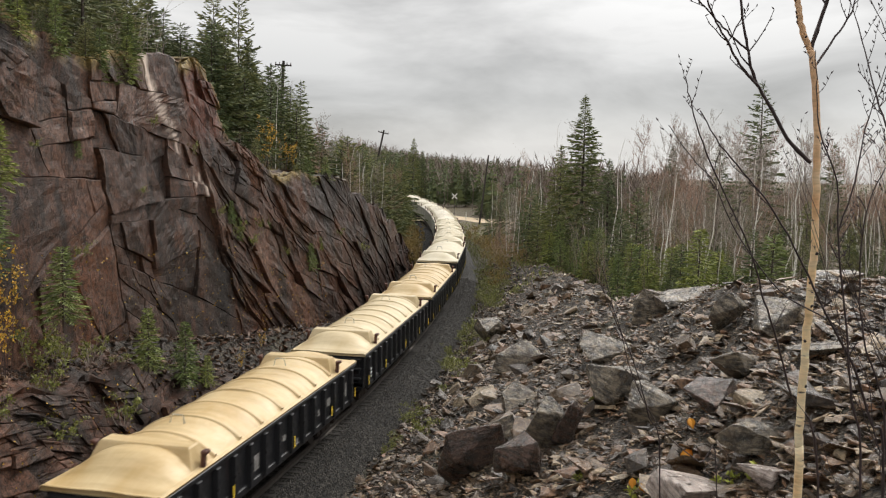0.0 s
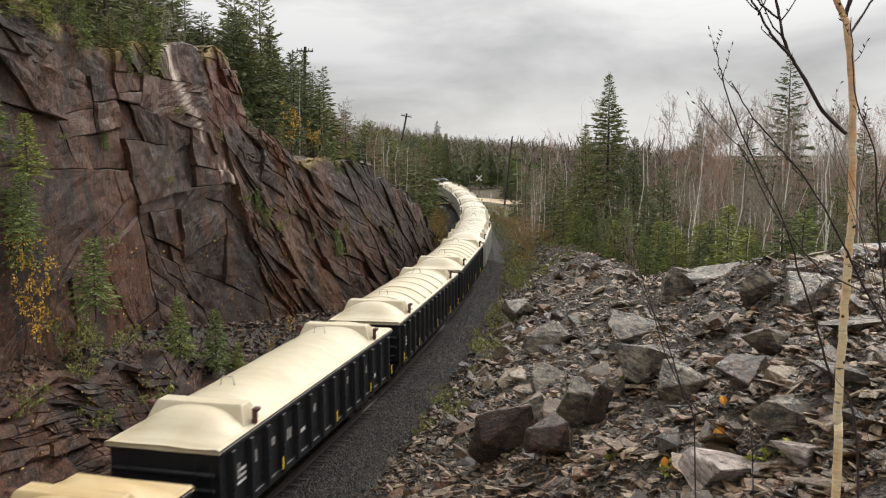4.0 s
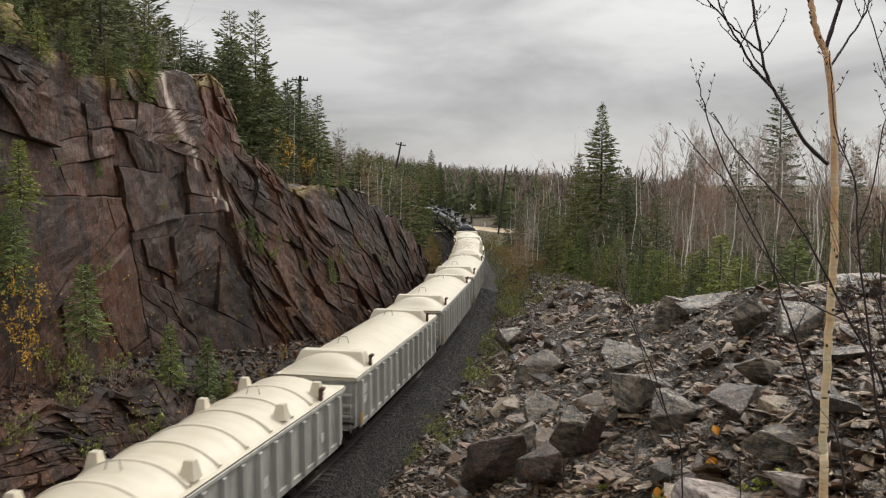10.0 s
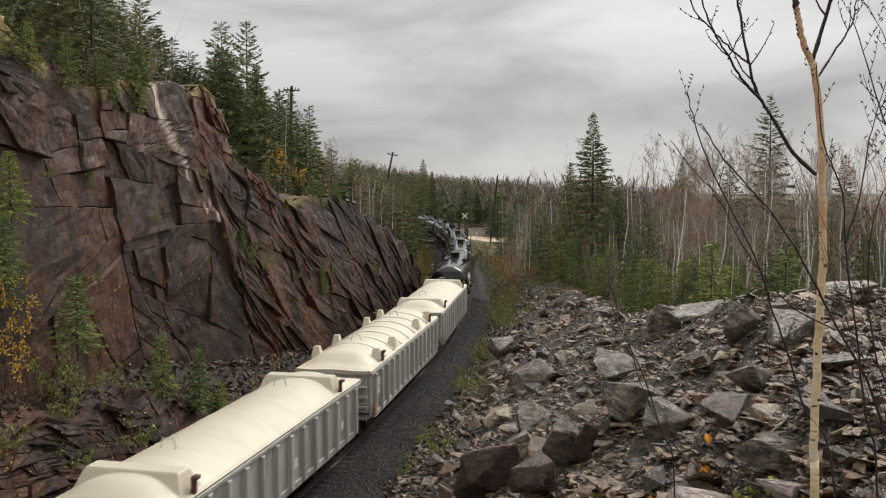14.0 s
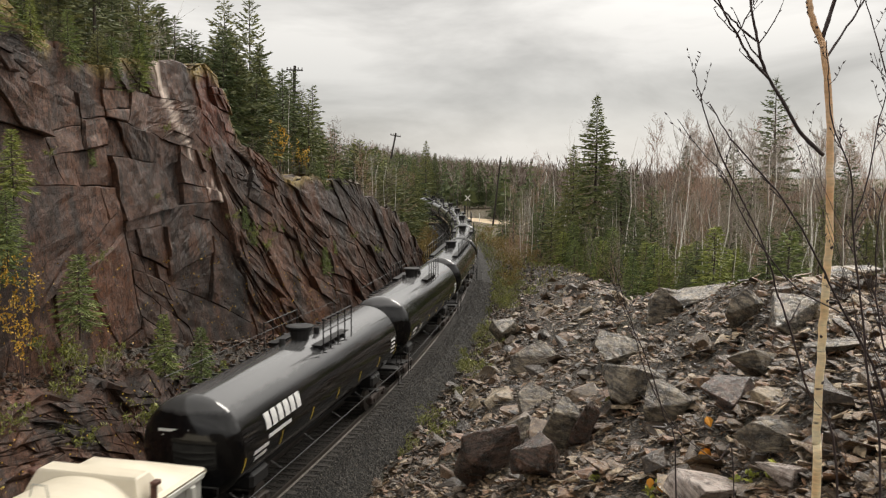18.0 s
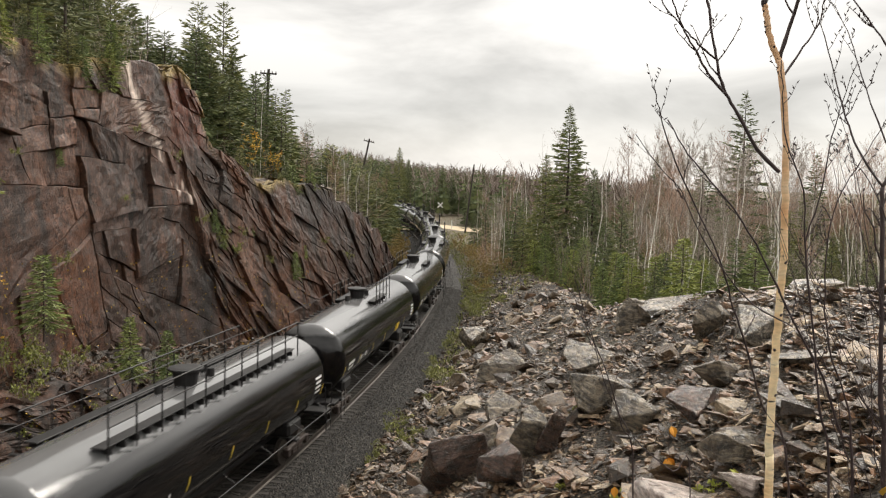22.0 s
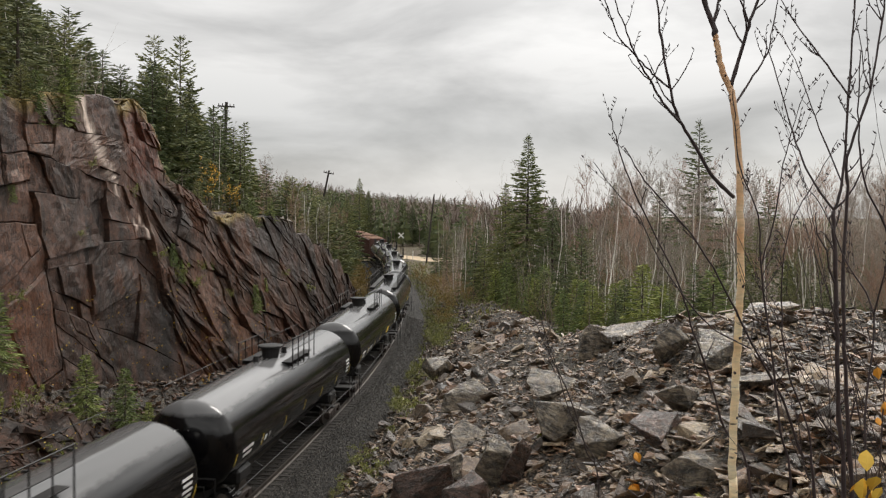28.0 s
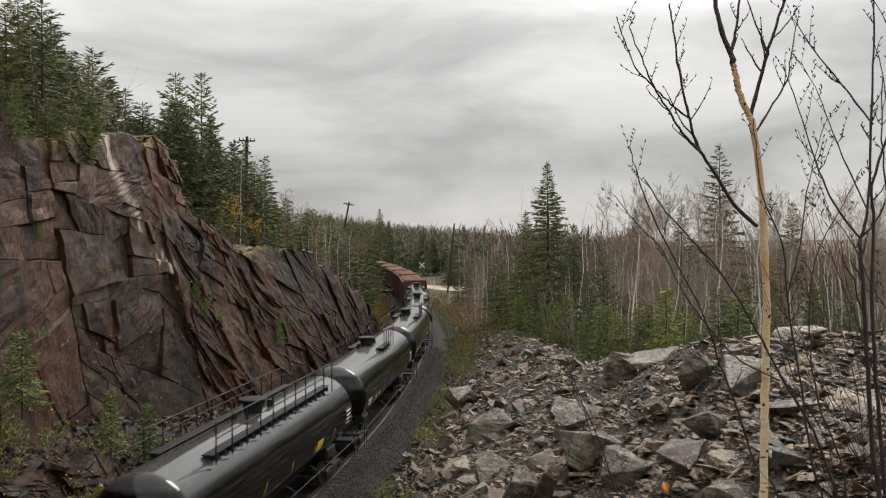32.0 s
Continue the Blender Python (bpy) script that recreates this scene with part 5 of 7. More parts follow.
class Stock:
    """First use places the original, later uses place copies."""

    def __init__(self, ob, h):
        self.ob, self.h, self.used = ob, h, False

    def place(self, x, y, turn, h, z=None, wide=1.0, group="", tip=0):
        z = height(x, y) if z is None else z
        k = h / self.h
        m = scaled(x, y, z - .05, turn, k * wide, 1 / wide, tip)
        if self.used:
            ob = copy_thing(self.ob, m)
        else:
            ob = self.ob
            ob.matrix_basis = m
            self.used = True
        # the copy routine multiplies by the first one's scale
        ob.matrix_basis = m
        if group:
            tagged(ob, group=group)
        return ob


SPRUCE = [Stock(make_conifer("spruce_tree", "tall dark green spruce with drooping boughs", 15.0, 3.9, s, SPRUCE_N, level=.17, gaps=g, shape=.92), 15.0) for s, g in ((1, .0), (2, .08))]
THIN = [Stock(make_conifer("spruce_tree", "thin old spruce with gaps between its boughs", 15.0, 3.0, s, SPRUCE_N, level=.30, gaps=.2, bare=.18, shape=.75), 15.0) for s in (3, 4)]
MID = [Stock(make_conifer("spruce_tree", "mid-sized green spruce with dense boughs", 8.0, 2.0, s, SPRUCE_N, level=.22, gaps=.06), 8.0) for s in (5, 6, 7)]
PINE = [Stock(make_conifer("pine_tree", "grey-green pine with an open ragged crown", 8.0, 1.9, s, PINE_N, level=.26, gaps=.1, bare=.16, lift=.25, fine=1.0, shape=.6), 8.0) for s in (8, 9, 10)]
YOUNG = [Stock(make_conifer("young_spruce", "small bright green young spruce", 3.0, .85, s, YOUNG_N, level=.075, bare=.03, gaps=.03, fine=.62), 3.0) for s in (11, 12, 13)]
BIRCHES = [Stock(make_bare("birch_tree", "bare white-barked birch without leaves", 11.0, s, PALEBARK, TWIG, spread=.20, density=.45), 11.0) for s in (14, 15, 16, 17)]
POPLAR = [Stock(make_bare("bare_tree", "leafless grey tree with fine upright twigs", 12.0, s, GREYBARK, t, spread=.26, density=1.5), 12.0) for s, t in ((18, TWIG), (19, REDTWIG), (20, TWIG))]

rng = random.Random(77)


def tip_tree(stock, x, y, tip, group, wide=1.0):
    """A tree whose tip stands at a known height."""
    stock.place(x, y, rng.uniform(0, 360), tip - height(x, y), wide=wide, group=group)


R_WOOD, L_WOOD = "trees beyond the rubble bank", "trees on the hill above the cliff"
for st, x, y, tip, w in ((SPRUCE[0], 13.6, 75, 16.7, .95), (THIN[0], 23.2, 60, 16.7, .9), (THIN[1], 34.2, 72, 13.0, .95), (SPRUCE[1], 24.3, 85, 12.8, .8), (SPRUCE[1], 12.3, 79, 12.5, 1),
                      (SPRUCE[0], 15.3, 72, 11.2, 1.1), (SPRUCE[1], -3.6, 232, 17.6, 1), (SPRUCE[0], -1.2, 236, 14.5, 1), (SPRUCE[1], 7.2, 205, 12.2, 1), (SPRUCE[0], 9.6, 208, 10.6, 1), (SPRUCE[0], 15.7, 192, 12.2, 1.1),
                      (MID[0], 20.5, 61, 6.9, .6), (MID[1], 11.0, 168, 7.0, 1.3), (MID[2], 26.0, 58, 8.5, .9), (THIN[0], 22.5, 66, 12.5, 1.0), (THIN[1], 30.5, 66, 9.5, 1.0)):
    tip_tree(st, x, y, tip, R_WOOD, w)


def in_right_wood(x, y):
    s = float(side(x, y))
    reach = 3.3 + (float(np.interp(y, *CREST)) + .5) / .56
    flat = 16 * float(soft(40, 24, y)) if y < 28 else 0
    return s > max(6.0, reach + 3.2 + flat)


count = 0
while count < 190:          # leafless trees, thick in the wood behind the rubble
    y = 42 + 95 * rng.random()**1.2
    x = y * rng.uniform(.075, .78)
    if not in_right_wood(x, y) or (x / y < .10 and y > 110):
        continue
    tip = 10.2 + y * rng.uniform(-.03, .052) if x / y > .15 else 10.2 - y * rng.uniform(-.015, .06)
    h = tip - height(x, y)
    if h < 4:
        continue
    st = rng.choice(BIRCHES + POPLAR + POPLAR[1:2])
    st.place(x, y, rng.uniform(0, 360), h, group=R_WOOD, wide=rng.uniform(.8, 1.3), tip=rng.uniform(-9, 9))
    count += 1
count = 0
while count < 200:           # low young conifers between them
    y = 37 + 60 * rng.random()**1.9
    x = y * rng.uniform(.09, .76)
    if not in_right_wood(x, y):
        continue
    h = rng.uniform(2.2, 7.5) * (.7 if y < 52 else 1)
    st = rng.choice(MID + PINE + PINE)
    st.place(x, y, rng.uniform(0, 360), h, group=R_WOOD, wide=rng.uniform(.8, 1.1))
    count += 1

for i in range(70):         # the wood's edge comes down to the track before the crossing
    y = rng.uniform(82, 152)
    x = float(np.interp(y, TRY, TRX)) + rng.uniform(5.5, 15)
    if x / y < .074:
        continue
    st, h = (rng.choice(MID), rng.uniform(3, 8.5)) if i % 3 == 0 else (rng.choice(BIRCHES + BIRCHES + POPLAR), rng.uniform(5.5, 9.5))
    st.place(x, y, rng.uniform(0, 360), h, group=R_WOOD, wide=rng.uniform(.8, 1.2), tip=rng.uniform(-6, 6))

for i in range(90):         # green young conifers just behind the crest of the rubble
    y = rng.uniform(34, 76)
    reach = 3.3 + (float(np.interp(y, *CREST)) + .5) / .56
    x = float(np.interp(y, TRY, TRX)) + (reach + rng.uniform(1.6, 7.5)) * math.hypot(1, float(np.interp(y, TRY, TRH)))
    rng.choice(MID + YOUNG + YOUNG).place(x, y, rng.uniform(0, 360), rng.uniform(1.8, 4.6), group=R_WOOD, wide=rng.uniform(.95, 1.25))
count = 0
while count < 50:           # white birches along the near edge of the wood
    y = rng.uniform(36, 74)
    x = y * rng.uniform(.08, .74)
    s = float(side(x, y))
    if not in_right_wood(x, y) or s > 3.3 + (float(np.interp(y, *CREST)) + .5) / .56 + 13:
        continue
    rng.choice(BIRCHES).place(x, y, rng.uniform(0, 360), rng.uniform(4, 8.5), group=R_WOOD, wide=rng.uniform(.9, 1.5), tip=rng.uniform(-14, 14))
    count += 1

# the hill above the cliff
for st, u, y, tip, w in ((PINE[0], -.246, 52, 20.0, .8), (PINE[1], -.217, 54, 20.4, .8), (PINE[2], -.232, 51, 17.8, .9), (PINE[0], -.205, 55, 17.0, .8), (MID[0], -.168, 66, 17.6, .8), (MID[1], -.146, 70, 16.8, .9), (MID[2], -.158, 64, 15.8, 1), (MID[0], -.18, 62, 16.2, .9), (MID[1], -.19, 58, 15.5, .9)):
    tip_tree(st, u * y, y, tip, L_WOOD, w)
for i in range(62):         # the wood thickens towards the top of the hill
    if i < 30:
        u, y = rng.uniform(-.62, -.35), rng.uniform(31, 52)
    else:
        u, y = rng.uniform(-.35, -.13), rng.uniform(50, 84)
    line = float(np.interp(u, [-.6, -.40, -.34, -.29, -.25, -.21, -.17, -.12], [.34, .29, .24, .17, .165, .165, .10, .055]))
    tip = 10.2 + y * line * rng.uniform(.78, 1.0)
    if side(u * y, y) < -9.2 and tip - height(u * y, y) > 2:
        tip_tree(rng.choice(PINE + MID), u * y, y, min(tip, height(u * y, y) + 10), L_WOOD, rng.uniform(.95, 1.3))
count = 0
while count < 175:
    y = 26 + 75 * rng.random()
    s = -9.8 - 22 * rng.random()**1.5
    x0, hd = float(np.interp(y, TRY, TRX)), float(np.interp(y, TRY, TRH))
    x = x0 + s * math.hypot(1, hd)
    if y > 62 and s < -9:
        x += 3.5
    u = x / y
    if u < -.64:
        continue
    g = height(x, y)
    # the tree line falls away to the right
    line = float(np.interp(u, [-.6, -.34, -.29, -.25, -.21, -.17, -.12, -.09, -.04], [.32, .25, .17, .17, .175, .105, .06, .035, .0]))
    tip = 10.2 + y * line * rng.uniform(.6, 1.0) - rng.uniform(0, 1.5)
    h = min(tip - g, 11)
    if h < 2.0:
        continue
    st = rng.choice(MID + PINE + PINE + PINE + BIRCHES[:1] if y < 60 else MID + PINE + BIRCHES + POPLAR)
    st.place(x, y, rng.uniform(0, 360), h, group=L_WOOD, wide=rng.uniform(.85, 1.25))
    count += 1
count = 0
while count < 60:           # the left bank past the cliff
    y = 78 + 120 * rng.random()
    s = -7.5 - 16 * rng.random()
    x = float(np.interp(y, TRY, TRX)) + s
    g = height(x, y)
    u = x / y
    tip = 10.2 + y * rng.uniform(-.02, .032) * (1 if u < -.06 else .4)
    if tip - g < 3 or u > -.022:
        continue
    st = rng.choice(MID + PINE + BIRCHES + BIRCHES + POPLAR)
    st.place(x, y, rng.uniform(0, 360), tip - g, group=L_WOOD, wide=rng.uniform(.85, 1.2))
    count += 1


for i in range(22):         # spruces that close the view along the inside of the far bend
    y = rng.uniform(112, 195)
    u = rng.uniform(-.066, -.029)
    if float(side(u * y, y)) < -5.2:
        tip_tree(rng.choice(MID + SPRUCE), u * y, y, 10.2 + y * rng.uniform(-.012, .018), L_WOOD, rng.uniform(1.1, 1.5))


def far_woods():
    """Thousands of trees over the far hills, as one mass of boughs and twigs."""
    r = np.random.default_rng(5)
    n = 15000
    y = 150 + 900 * r.random(n)**1.55
    x = y * r.uniform(-.35, .78, n)
    y2 = 1000 + 1900 * r.random(6000)
    x, y = np.concatenate([x, y2 * r.uniform(-.35, .78, 6000)]), np.concatenate([y, y2])
    s = side(x, y)
    near_line = np.abs(s) < np.where(y < 200, 10, 6)
    ahead = (y < 200) & (x > -12) & (x < 12) & (s > -9)
    road = (np.abs(y - 160 + (x - 5) * .4) < 8) & (x > 0) & (x < 22)
    keep = ~(near_line | ahead | road) & ~((y < 165) & (x / y < .05))
    x, y = x[keep], y[keep]
    z = land(x, y)
    h = r.uniform(6, 12, len(x)) * (1 - .25 * ((x / y > .3) & (y < 900)))
    green = r.random(len(x)) < .26 + .25 * (wave(x, y, 60, 15) > .25)
    for name, mask, mat, label in (("far_conifers", green, SPRUCE_N, "dark distant conifer woods"), ("far_bare_trees", ~green, FARTWIG, "brown leafless distant woods")):
        px, py, pz, ph = x[mask], y[mask], z[mask], h[mask]
        S = Spray()
        if name == "far_conifers":
            m = 11
            for i in range(m):
                t = (i + .5) / m
                az = r.uniform(0, 6.28, len(px))
                R = ph * .17 * (1 - t)**.8 + .15
                b = np.stack([px, py, pz + ph * (.12 + .86 * t)], 1)
                for k in (0, 2.1, 4.2):
                    w = np.stack([np.cos(az + k), np.sin(az + k), np.full(len(px), -.35 + .5 * t)], 1)
                    S.blades(b, w, R * 1.25, R * .42, az)
            S.blades(np.stack([px, py, pz], 1), np.stack([0 * px, 0 * px, 1 + 0 * px], 1), ph, np.full(len(px), .16), az)
        else:
            S.sticks(np.stack([px, py, pz], 1), np.stack([px + r.uniform(-.4, .4, len(px)), py, pz + ph], 1), np.full(len(px), .09), np.full(len(px), .02))
            for i in range(14):
                t = r.uniform(.35, .95, len(px))
                az = r.uniform(0, 6.28, len(px))
                L = ph * .26 * r.uniform(.5, 1, len(px))
                a = np.stack([px, py, pz + ph * t], 1)
                d = np.stack([np.cos(az) * .6, np.sin(az) * .6, .8 + 0 * az], 1)
                S.blades(a, d, L, np.full(len(px), .07) + L * .02, az)
        tagged(new(name, S.data(name, mat)), label, "woods", kind="stuff")


far_woods()


def thicket(name, label, material, n, tall, where, seed, width=.012, kind="sticks"):
    """Brush or grass too fine to count, as one mass."""
    r = np.random.default_rng(seed)
    x, y = where(r, n)
    z = land(x, y)
    h = tall[0] + (tall[1] - tall[0]) * r.random(len(x))**1.6
    a = np.stack([x, y, z - .05], 1)
    d = np.stack([r.normal(0, .22, len(x)), r.normal(0, .22, len(x)), np.ones(len(x))], 1)
    S = Spray()
    if kind == "sticks":
        S.sticks(a, a + d * h[:, None], np.full(len(x), width), np.full(len(x), width * .35))
        for k in range(4):
            t = r.uniform(.3, .9, len(x))[:, None]
            b = a + d * h[:, None] * t
            e = d + r.normal(0, .55, (len(x), 3))
            S.sticks(b, b + e * (h * r.uniform(.2, .45, len(x)))[:, None], np.full(len(x), width * .5), np.full(len(x), width * .2))
    else:
        S.blades(a, d, h, np.full(len(x), width), r.uniform(0, 6.28, len(x)))
    tagged(new(name, S.data(name, material)), label, "brush", kind="stuff")


def wood_floor(r, n):
    y = 40 + 100 * r.random(n)**1.3
    x = y * r.uniform(.07, .78, n)
    s = side(x, y)
    reach = 3.3 + (np.interp(y, *CREST) + .5) / .56
    ok = s > np.maximum(6, reach + 1.5 + np.where(y < 28, 16, 0))
    return x[ok], y[ok]


def trackside(r, n):
    y = 72 + 110 * r.random(n)
    return np.interp(y, TRY, TRX) - r.uniform(3.5, 12, n), y


def bank_side(r, n):
    y = 62 + 88 * r.random(n)
    return np.interp(y, TRY, TRX) + 2.7 + 9 * r.random(n)**1.5, y


def edge_wood(r, n):
    y = 76 + 78 * r.random(n)
    x = np.interp(y, TRY, TRX) + r.uniform(4.6, 15, n)
    return x[x / y > .078], y[x / y > .078]


def hilltop(r, n):
    y = 22 + 60 * r.random(n)
    s = -9.6 - 14 * r.random(n)**2
    return np.interp(y, TRY, TRX) + s * np.hypot(1, np.interp(y, TRY, TRH)), y


thicket("brush", "reddish leafless brush on the wood's floor", REDTWIG, 2400, (.6, 3.0), wood_floor, 1)
thicket("pale_brush", "grey leafless saplings thick in the wood", TWIG, 1300, (1.5, 5.5), wood_floor, 2, .013)
thicket("edge_brush", "reddish brush along the wood's edge", REDTWIG, 500, (1, 3.0), edge_wood, 7, .016)
thicket("dry_grass", "ochre autumn grass beside the track", OCHRELEAF, 11000, (.25, .75), trackside, 3, .03, "blades")
thicket("green_grass", "low green and tan growth along the ballast", GREENLEAF, 9000, (.12, .5), bank_side, 13, .03, "blades")
thicket("hill_grass", "dry tan grass on the hilltop", OCHRELEAF, 9000, (.2, .7), hilltop, 4, .03, "blades")
thicket("hill_brush", "leafless brush on the hilltop", TWIG, 1500, (.8, 2.6), hilltop, 5)


# ---- bushes and leaves ----
def leafy(name, label, leaves, radius, tall, mat, seed, size=.07, twig=TWIG, stems=9, category="bush"):
    r = np.random.default_rng(seed)
    az = r.uniform(0, 6.28, stems)
    rad = radius * np.sqrt(r.random(stems))
    foot = np.stack([rad * .35 * np.cos(az), rad * .35 * np.sin(az), np.full(stems, -.1)], 1)
    tips = np.stack([rad * np.cos(az), rad * np.sin(az), tall * r.uniform(.55, 1, stems)], 1)
    S = Spray().sticks(foot, tips, np.full(stems, .012), np.full(stems, .004))
    k = r.integers(0, stems, stems * 4)
    t = r.uniform(.4, 1, stems * 4)[:, None]
    a = foot[k] + (tips[k] - foot[k]) * t
    b = a + r.normal(0, .22, (stems * 4, 3)) * radius + np.array([0, 0, .1 * tall])
    S.sticks(a, b, np.full(len(a), .006), np.full(len(a), .002))
    k = r.integers(0, len(a), leaves)
    t = r.uniform(0, 1.1, leaves)[:, None]
    p = a[k] + (b[k] - a[k]) * t + r.normal(0, .05, (leaves, 3)) * radius
    d = r.normal(0, 1, (leaves, 3))
    L = Spray().blades(p, d, size * r.uniform(.6, 1.4, leaves), size * r.uniform(.22, .4, leaves), r.uniform(0, 6.28, leaves))
    ob = thing(name, label, category)
    part("stem_clump", S.data("stem_clump", twig), parent=ob)
    part("foliage", L.data("foliage", mat), parent=ob)
    return Stock(ob, 1.0)


OCHRE = [leafy("autumn_bush", "ochre and yellow autumn bush beside the track", 700, .9, 1.5, OCHRELEAF, s, .10) for s in (1, 2)]
GREENB = [leafy("green_shrub", "small green shrub growing between stones", 420, .55, .7, GREENLEAF, s, .07) for s in (3, 4)]
YELLOWB = [leafy("yellow_leaved_sapling", "slender sapling with sparse yellow autumn leaves", 210, .6, 2.6, YELLOWLEAF, s, .095, twig=DARKTWIG, stems=7) for s in (5, 6)]
LIME = [leafy("lime_shrub", "low shrub with lime-green leaves", 120, .20, .28, LIMELEAF, 7, .075)]


def cliff_at(y, z):
    """A point on the rock face at that distance and height."""
    d = np.abs(CLIFF[..., 1] - y) + np.abs(CLIFF[..., 2] - z)
    d[:, 82:] += 50
    i = np.unravel_index(np.argmin(d), d.shape)
    return CLIFF[i]

# ---- plants at the cliff and the track ----
CLIFF_G, TRACK_G = "plants on the rock face", "bushes along the track"
for x, y, z, h, w in ((-9.95, 30.9, 2.6, 2.3, 1.0), (-9.1, 32.6, 1.7, 2.4, 1.0), (-11.6, 27.6, 5.0, 2.4, 1.25), (-8.6, 34.0, 1.3, 1.2, 1.2), (-12.5, 24.9, 7.6, 1.9, 1.2), (-12.6, 25.6, 9.3, 2.0, 1.1)):
    rng.choice(YOUNG).place(x, y, rng.uniform(0, 360), h, z=z, wide=w, group=CLIFF_G)
for y, z, h in ((25.2, 10.2, 2.6), (25.0, 8.6, 2.2), (25.6, 6.8, 2.4), (41.5, 7.2, 1.1), (42.5, 6.4, 1.2), (46, 6.8, .8), (31, 10.2, .9), (50, 4.0, 1.6), (52, 5.0, .8), (27, 14.2, 1.8), (29, 14.0, 1.6), (30.5, 13.8, 1.9), (33, 13.6, 1.5), (35, 13.3, 1.8)):
    p = cliff_at(y, z)
    rng.choice(YOUNG).place(float(p[0]), float(p[1]), rng.uniform(0, 360), h, z=float(p[2]), group=CLIFF_G)
for i in range(16):         # small conifers and scrub that hang over the brow
    y = rng.uniform(25.5, 37) if i < 11 else rng.uniform(45, 60)
    p = cliff_at(y, float(np.interp(y, *CTOP)) - rng.uniform(.1, .8))
    rng.choice(YOUNG + PINE).place(float(p[0]) - .25, float(p[1]), rng.uniform(0, 360), rng.uniform(.9, 2.1), z=float(p[2]) - .15, wide=rng.uniform(1.0, 1.5), group=CLIFF_G)
for y, z, k in ((42, 6.6, 1.0), (43.2, 5.9, 1.1), (44.5, 6.8, .8), (40.5, 7.6, .8), (47.5, 5.2, .7), (36, 11.6, .7), (34.2, 8.8, .6), (39, 10.6, .7), (30, 6.8, .9), (56, 5.5, .8), (60, 4.2, .9), (28.5, 10.5, .6)):
    p = cliff_at(y, z)
    rng.choice(GREENB).place(float(p[0]), float(p[1]), rng.uniform(0, 360), k, z=float(p[2]), group=CLIFF_G)
for x, y, z, k in ((-12.7, 25.5, 4.6, .95), (-12.3, 25.9, 5.2, .9), (-12.5, 24.8, 6.2, .8), (-12.0, 24.6, 4.0, .9), (-8.0, 37.3, 1.0, .4), (-7.7, 41.2, 1.0, .5)):
    rng.choice(YELLOWB).place(x, y, rng.uniform(0, 360), k, z=z, group=CLIFF_G)
for x, y, z, k in ((-12.4, 27.2, 3.75, 1.5), (-11.9, 27.5, 3.4, 1.4), (-12.9, 26.9, 4.0, 1.3), (-11.8, 26.4, 2.8, 1.2), (-9.8, 27.9, 1.6, 1.3), (-11.3, 28.9, 3.4, 1.1), (-10.9, 30.2, 2.7, .9), (-12.0, 23.4, 2.7, 1.2), (-10.8, 25.3, 1.7, 1.1)):
    rng.choice(GREENB).place(x, y, rng.uniform(0, 360), k, z=z, group=CLIFF_G)


def fallen_leaves():
    """Yellow birch leaves caught on the ledges."""
    r = np.random.default_rng(44)
    pool = np.concatenate([LEDGE[:, 5:33].reshape(-1, 3), CLIFF[55:175, 4:42].reshape(-1, 3)])
    pool = pool[(pool[:, 1] > 20) & (pool[:, 1] < 52)]
    p = pool[r.integers(0, len(pool), 1500)] + r.normal(0, .06, (1500, 3)) + np.array([.05, -.04, .02])
    S = Spray().blades(p, r.normal(0, 1, (1500, 3)), r.uniform(.05, .11, 1500), r.uniform(.018, .035, 1500), r.uniform(0, 6.28, 1500))
    tagged(new("fallen_leaves", S.data("fallen_leaves", YELLOWLEAF)), "yellow fallen leaves caught on the rock ledges", "leaves", kind="stuff")


fallen_leaves()
for i in range(16):         # golden birches on the slope above the rock
    y = rng.uniform(42, 74)
    x0, hd = float(np.interp(y, TRY, TRX)), float(np.interp(y, TRY, TRH))
    x = x0 - rng.uniform(8.6, 11.5) * math.hypot(1, hd)
    rng.choice(YELLOWB).place(x, y, rng.uniform(0, 360), rng.uniform(.9, 1.5), group=CLIFF_G)
for i in range(80):         # autumn bushes on both sides, past the rock
    y = rng.uniform(76, 158)
    s = rng.choice((-1, 1)) * rng.uniform(3.4, 9.5) if i % 3 else -rng.uniform(3.9, 7.5)
    if s > 0 and y > 132:
        continue
    x = float(np.interp(y, TRY, TRX)) + s
    rng.choice(OCHRE).place(x, y, rng.uniform(0, 360), rng.uniform(.7, 1.35) * (1 if s < 0 else .8), group=TRACK_G)
for i in range(40):         # bushes that close the right bank past the rubble
    y = rng.uniform(58, 128)
    x = float(np.interp(y, TRY, TRX)) + rng.uniform(2.9, 8)
    rng.choice(OCHRE[:1] + GREENB).place(x, y, rng.uniform(0, 360), rng.uniform(.7, 1.2), group=TRACK_G)
for i in range(34):         # golden growth on the inside of the bend, past the rock
    y = rng.uniform(84, 132)
    x = float(np.interp(y, TRY, TRX)) - rng.uniform(3.7, 7.0)
    rng.choice(OCHRE).place(x, y, rng.uniform(0, 360), rng.uniform(.7, 1.3), group=TRACK_G)
for i in range(34):         # green growth at the foot of the rubble
    y = rng.uniform(30, 78)
    s = rng.uniform(3.3, 5.2)
    x = float(np.interp(y, TRY, TRX)) + s
    rng.choice(GREENB).place(x, y, rng.uniform(0, 360), rng.uniform(.6, 1.6), group=TRACK_G)
for x, y, k in ((3.95, 15.0, 1.3), (5.0, 13.6, 1.1), (5.4, 13.4, 1.0), (4.6, 22.6, .9), (3.2, 16.8, .8)):
    LIME[0].place(x, y, rng.uniform(0, 360), k, group="low green shrubs in the rubble")

